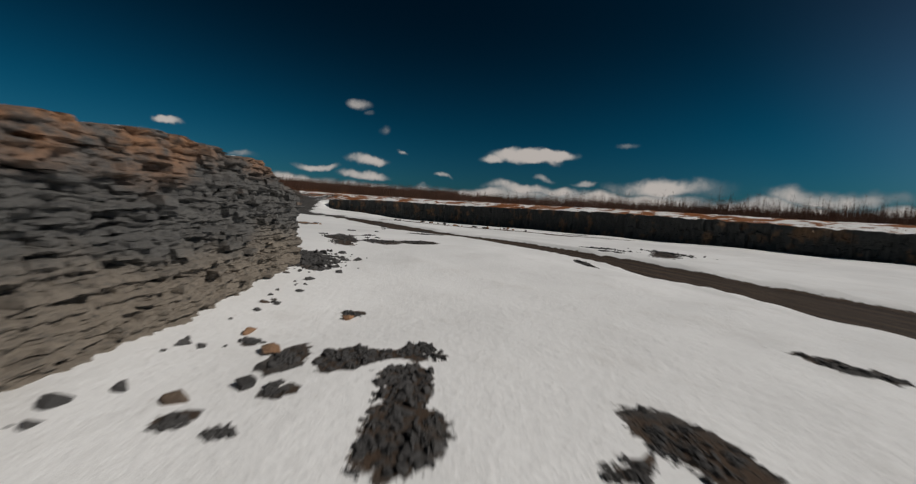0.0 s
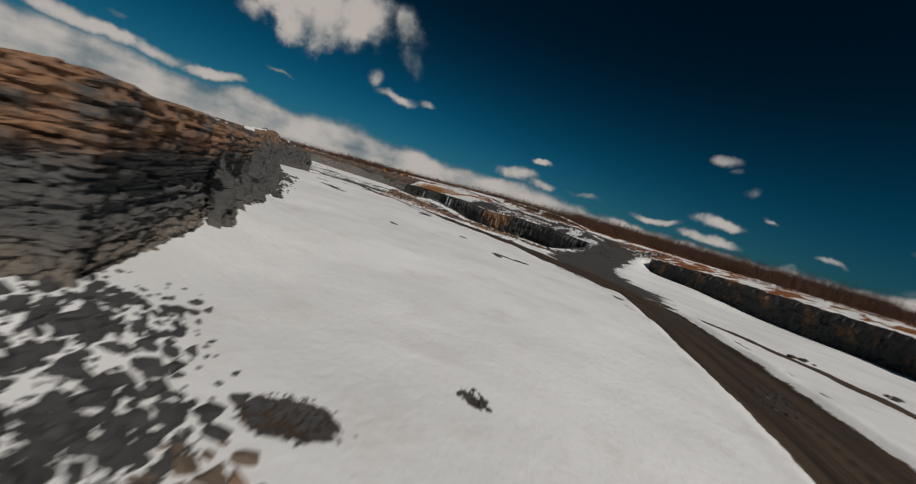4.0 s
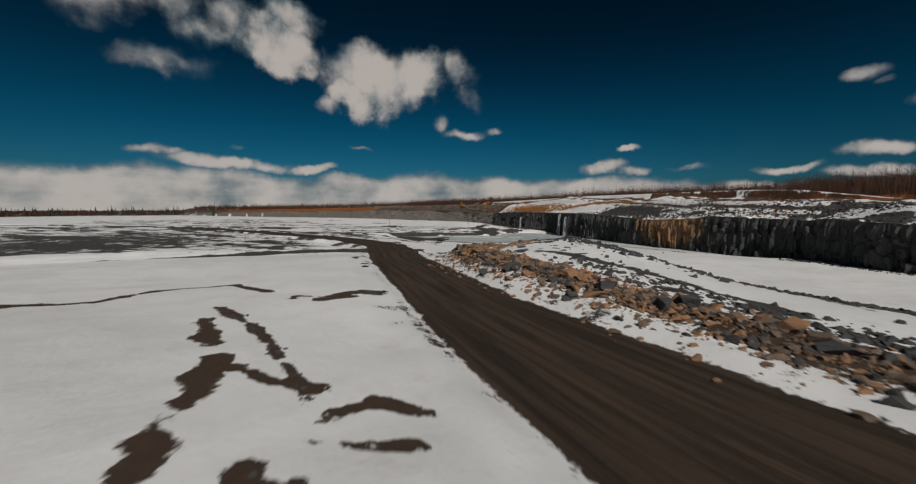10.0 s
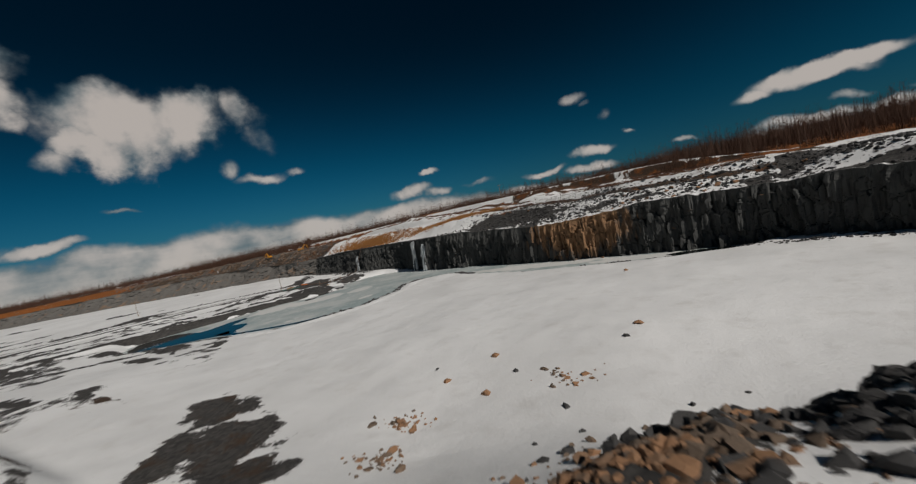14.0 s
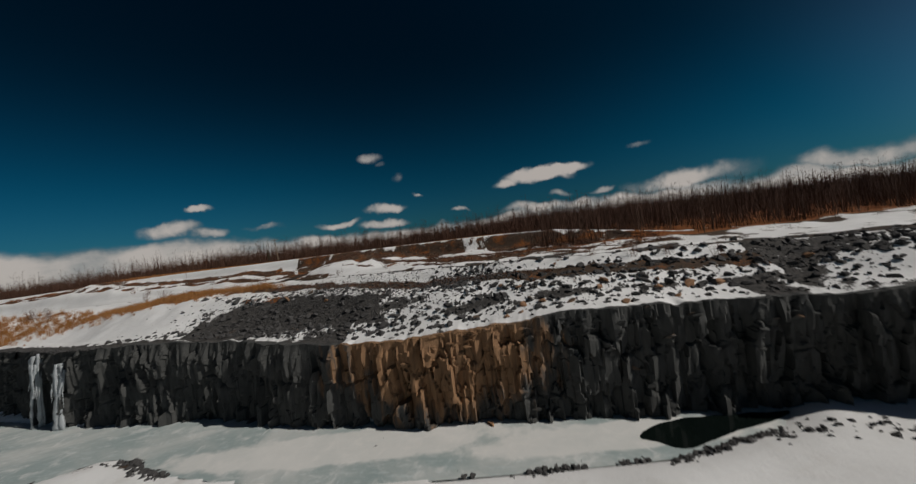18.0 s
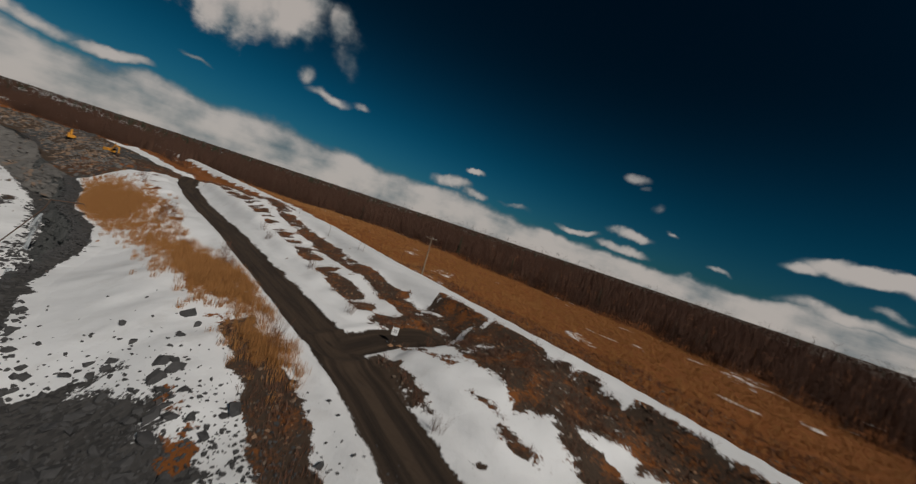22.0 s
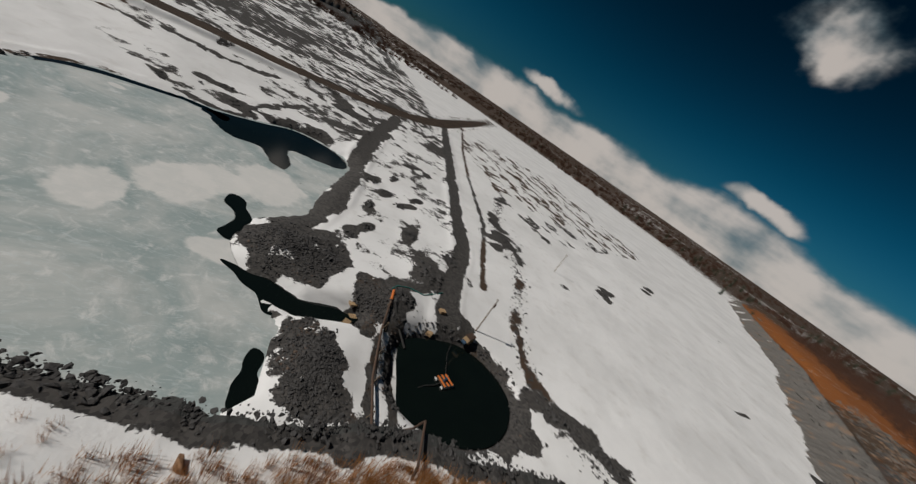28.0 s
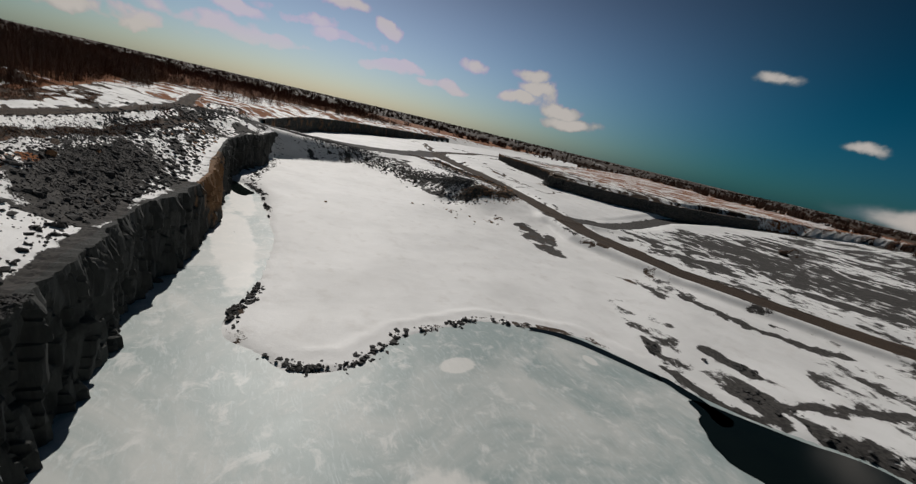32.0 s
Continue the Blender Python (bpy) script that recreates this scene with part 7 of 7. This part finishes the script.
def utility_pole(x, y, tall, label, turn=20.0, box=False):
    p = empty("utility_pole", x, y, z_at(x, y) - 0.3)
    p.rotation_euler = (radians(1.5), radians(-2), radians(turn))
    tagged(p, label, "utility pole")
    piece("post", p, M_WOOD, lambda b: rod(b, (0, 0, 0), (0, 0, tall), .16, .11, 10))
    arm = piece("crossarm", p, M_WOOD, lambda b: boxy(b, 0, -.14, tall - .5, 2.4, .1, .12), .01)
    for k in (-1.05, -.4, .4, 1.05):
        piece("insulator", arm, M_SIGN, lambda b, k=k: rod(b, (k, -.14, tall - .44), (k, -.14, tall - .26), .05, .03))
    if box:
        piece("transformer", p, M_STEEL, lambda b: rod(b, (.3, .1, tall - 2.0), (.3, .1, tall - 1.1), .24), .02, "grey transformer can")
    return p


utility_pole(-415.6, 309.9, 9.8, "weathered wooden power pole beside the pump pool", 60, True)
utility_pole(-308.2, 392.7, 8.5, "thin wooden pole at the edge of the tawny field", 10)
utility_pole(-470, 258, 9.0, "wooden power pole standing in the snowfield", 40)


def generator():
    g = empty("generator", -412.6, 313.6, z_at(-412.6, 313.6) - 0.1)
    g.rotation_euler = (0, 0, radians(35))
    tagged(g, "tan metal generator cabinet beside the pump pool", "generator")
    piece("housing", g, M_WOODTAN, lambda b: boxy(b, 0, 0, 1.0, 2.6, 1.5, 1.6), .05)
    piece("skid", g, M_STEEL, lambda b: [boxy(b, 0, k, .1, 2.9, .16, .2) for k in (-.6, .6)])
    piece("roof", g, M_STEEL, lambda b: boxy(b, 0, 0, 1.84, 2.7, 1.6, .08), .02)
    piece("tank", g, M_BLUE, lambda b: rod(b, (1.7, -.5, .5), (1.7, .5, .5), .42, sides=14), 0, "dark blue fuel drum")


def raft():
    f = empty("pump_raft", -404.6, 325.7, -10.95)
    f.rotation_euler = (0, 0, radians(24))
    tagged(f, "floating pump raft with an orange frame on black water", "pump raft")
    for k in (-1, 1):
        piece("float", f, M_SIGN, lambda b, k=k: rod(b, (-1.6, k * 1.0, .12), (1.6, k * 1.0, .12), .34, sides=12), 0, "white pontoon tube")
    piece("deck", f, M_STEEL, lambda b: boxy(b, 0, 0, .48, 2.9, 2.5, .08), .01)
    for k in (-1.0, 0.0, 1.0):
        piece("frame_bar", f, M_ORANGE, lambda b, k=k: boxy(b, k, 0, .62, .3, 2.6, .22), .02, "orange steel frame bar")
    piece("pump", f, M_BLUE, lambda b: (rod(b, (.2, 0, .5), (.2, 0, 1.3), .3, .24, 12), rod(b, (-.5, 0, .75), (.2, 0, .75), .16, sides=10)), 0, "blue pump body")
    piece("hose", f, M_BLACK, lambda b: [rod(b, (1.2 + k * .9, .2 * math.sin(k), .35 - k * .06), (2.1 + k * .9, .2 * math.sin(k + 1), .30 - k * .06), .1) for k in range(6)])


def pipe_run(name, label, pts, r, mat, supports=0):
    p = empty(name, *pts[0])
    tagged(p, label, "pipe")
    base = Vector(pts[0])
    for a, b in zip(pts, pts[1:]):
        piece("pipe_section", p, mat, lambda m, a=a, b=b: rod(m, Vector(a) - base, Vector(b) - base, r, sides=10))
    for k in range(supports):
        q = Vector(pts[0]).lerp(Vector(pts[-1]), (k + .5) / supports)
        gz = z_at(q.x, q.y)
        if q.z - gz > .3:
            piece("trestle", p, M_WOOD, lambda m, q=q, gz=gz: (rod(m, (q.x - base.x - .5, q.y - base.y, gz - base.z - .2), (q.x - base.x, q.y - base.y, q.z - base.z), .07), rod(m, (q.x - base.x + .5, q.y - base.y, gz - base.z - .2), (q.x - base.x, q.y - base.y, q.z - base.z), .07)))


M_WOODTAN = plain("tan_paint", (0.33, 0.22, 0.12), (0.48, 0.34, 0.20), 2.0, 0.6)
M_BLUE = plain("dark_blue_paint", (0.02, 0.05, 0.09), (0.04, 0.08, 0.13), 2.0, 0.5)
M_ORANGE = plain("orange_paint", (0.5, 0.13, 0.03), (0.65, 0.20, 0.05), 2.0, 0.5)
M_HOSE = plain("green_hose", (0.02, 0.14, 0.12), (0.03, 0.22, 0.18), 2.0, 0.5)
generator()
raft()
zc = lambda px, py, up=0.5: (px, py, z_at(px, py) + up)
pipe_run("discharge_pipe", "long rusty discharge pipe crossing the pump yard", [zc(-393.2, 309.2, .6), zc(-391, 319, .6), zc(-389, 330, .8), zc(-387.8, 340.5, 1.2)], .2, M_STEEL, 5)
pipe_run("suction_pipe", "dark pipe sloping into the pump pool", [zc(-393.6, 311.6, .5), (-395.0, 315.5, -9.4), (-396.8, 319.8, -10.8)], .24, M_BLACK)
pipe_run("pipe_joint", "orange pipe joint at the end of the discharge pipe", [zc(-393.3, 308.6, .62), zc(-392.7, 311.4, .62)], .27, M_ORANGE)
pipe_run("rim_pipe", "bent rusty steel pipe over the rim of the rock face", [(-387.6, 341.2, -7.4), (-386.9, 347.5, 3.6), (-387.0, 348.2, 5.9), (-384.9, 353.5, 6.6), (-384.7, 354.2, 5.4)], .13, M_STEEL, 0)
pipe_run("green_hose", "green hose lying in the pump yard", [zc(-393, 307.6, .1), zc(-395, 305, .1), zc(-398, 304, .1), zc(-402, 304.4, .1), zc(-408, 300.6, .1)], .12, M_HOSE)
pipe_run("power_cable", "slack black cable from pole to pump raft", [zc(-412, 311, .1), zc(-409, 314, .1), (-407, 318, -10.8), (-405, 324.4, -10.5)], .05, M_BLACK)
blk = empty("concrete_block", -385.4, 350.6, z_at(-385.4, 350.6) + .3)
tagged(blk, "pale concrete anchor block at the foot of the pipe", "concrete block")
piece("block", blk, M_WOODTAN, lambda b: boxy(b, 0, 0, .2, 1.5, 1.2, 1.2), .06)


def pallet(x, y, turn, stack):
    p = empty("pallet_stack", x, y, z_at(x, y))
    p.rotation_euler = (0, 0, radians(turn))
    tagged(p, "small stack of pale timber pallets by the gravel spit", "pallets", "pallet stacks")
    for k in range(stack):
        for j in (-.5, 0, .5):
            piece("bearer", p, M_WOODTAN, lambda b, j=j, k=k: boxy(b, 0, j, .06 + k * .26, 1.5, .1, .12))
        for j in (-.6, -.3, 0, .3, .6):
            piece("board", p, M_WOODTAN, lambda b, j=j, k=k: boxy(b, j, 0, .15 + k * .26, .2, 1.2, .06))


for px, py, turn, st in ((-385.8, 312.8, 20, 2), (-386.3, 315.0, 15, 3), (-385.0, 316.4, 40, 2), (-384.6, 318.6, 65, 2), (-406.2, 308.2, 10, 3), (-403.2, 313.9, 50, 3), (-404.3, 314.6, 20, 1)):
    pallet(px, py, turn, st)


def excavator(x, y, turn, swing, label, mat):
    e = empty("excavator", x, y, z_at(x, y) - 0.05)
    e.rotation_euler = (0, 0, radians(turn))
    tagged(e, label, "excavator", "excavators")
    for k in (-1, 1):
        tr = piece("track", e, M_BLACK, lambda b, k=k: boxy(b, 0, k * 1.25, .5, 4.4, .62, 1.0), .22, "black crawler track")
        for j in range(6):
            piece("track_roller", tr, M_STEEL, lambda b, k=k, j=j: rod(b, (-1.6 + j * .64, k * 1.58, .34), (-1.6 + j * .64, k * 1.62, .34), .17))
    piece("turntable", e, M_STEEL, lambda b: rod(b, (0, 0, .8), (0, 0, 1.15), .85, sides=18))
    rot = Matrix.Rotation(radians(swing), 4, "Z")
    piece("house", e, mat, lambda b: (boxy(b, -.7, -.0, 1.85, 3.3, 2.7, 1.4), bmesh.ops.transform(b, matrix=rot, verts=b.verts)), .12)
    piece("counterweight", e, mat, lambda b: (boxy(b, -2.35, 0, 1.7, .7, 2.6, 1.1), bmesh.ops.transform(b, matrix=rot, verts=b.verts)), .2)
    cab = piece("cab", e, mat, lambda b: (boxy(b, .95, .85, 2.2, 1.5, 1.0, 1.9), bmesh.ops.transform(b, matrix=rot, verts=b.verts)), .1)
    piece("window", cab, M_WATER, lambda b: (boxy(b, 1.0, .85, 2.55, 1.48, 1.06, .8), bmesh.ops.transform(b, matrix=rot, verts=b.verts)), .04, "dark cab glass")
    def arm(b, p, q, wide, deep):
        p, q = Vector(p), Vector(q)
        m = Matrix.Translation((p + q) / 2) @ (q - p).to_track_quat("X", "Z").to_matrix().to_4x4()
        bmesh.ops.create_cube(b, size=1, matrix=m @ Matrix.Diagonal(((q - p).length, wide, deep, 1)))
        bmesh.ops.transform(b, matrix=rot, verts=b.verts)
    boom = piece("boom", e, mat, lambda b: arm(b, (.9, -.2, 1.9), (3.4, -.2, 4.9), .5, .6), .05)
    piece("boom_tip", boom, mat, lambda b: arm(b, (3.3, -.2, 4.9), (5.6, -.2, 4.3), .46, .5), .05)
    piece("hydraulic_ram", boom, M_STEEL, lambda b: arm(b, (1.4, -.2, 1.6), (3.0, -.2, 3.7), .16, .16))
    piece("dipper_arm", e, mat, lambda b: arm(b, (5.6, -.2, 4.5), (6.3, -.2, 1.8), .4, .42), .05)
    piece("bucket", e, M_STEEL, lambda b: (boxy(b, 6.1, -.2, 1.1, 1.1, 1.3, 1.1), bmesh.ops.transform(b, matrix=rot, verts=b.verts)), .2, "worn steel digging bucket")


excavator(-521, 364.5, 150, 30, "yellow crawler excavator parked on the gravel ledge", M_YELLOW)
excavator(-486, 373, 60, -40, "orange-yellow crawler excavator with its boom raised", M_YELLOW)
excavator(-291, 50, 200, 20, "dark crawler excavator standing far off in rough snow", M_STEEL)
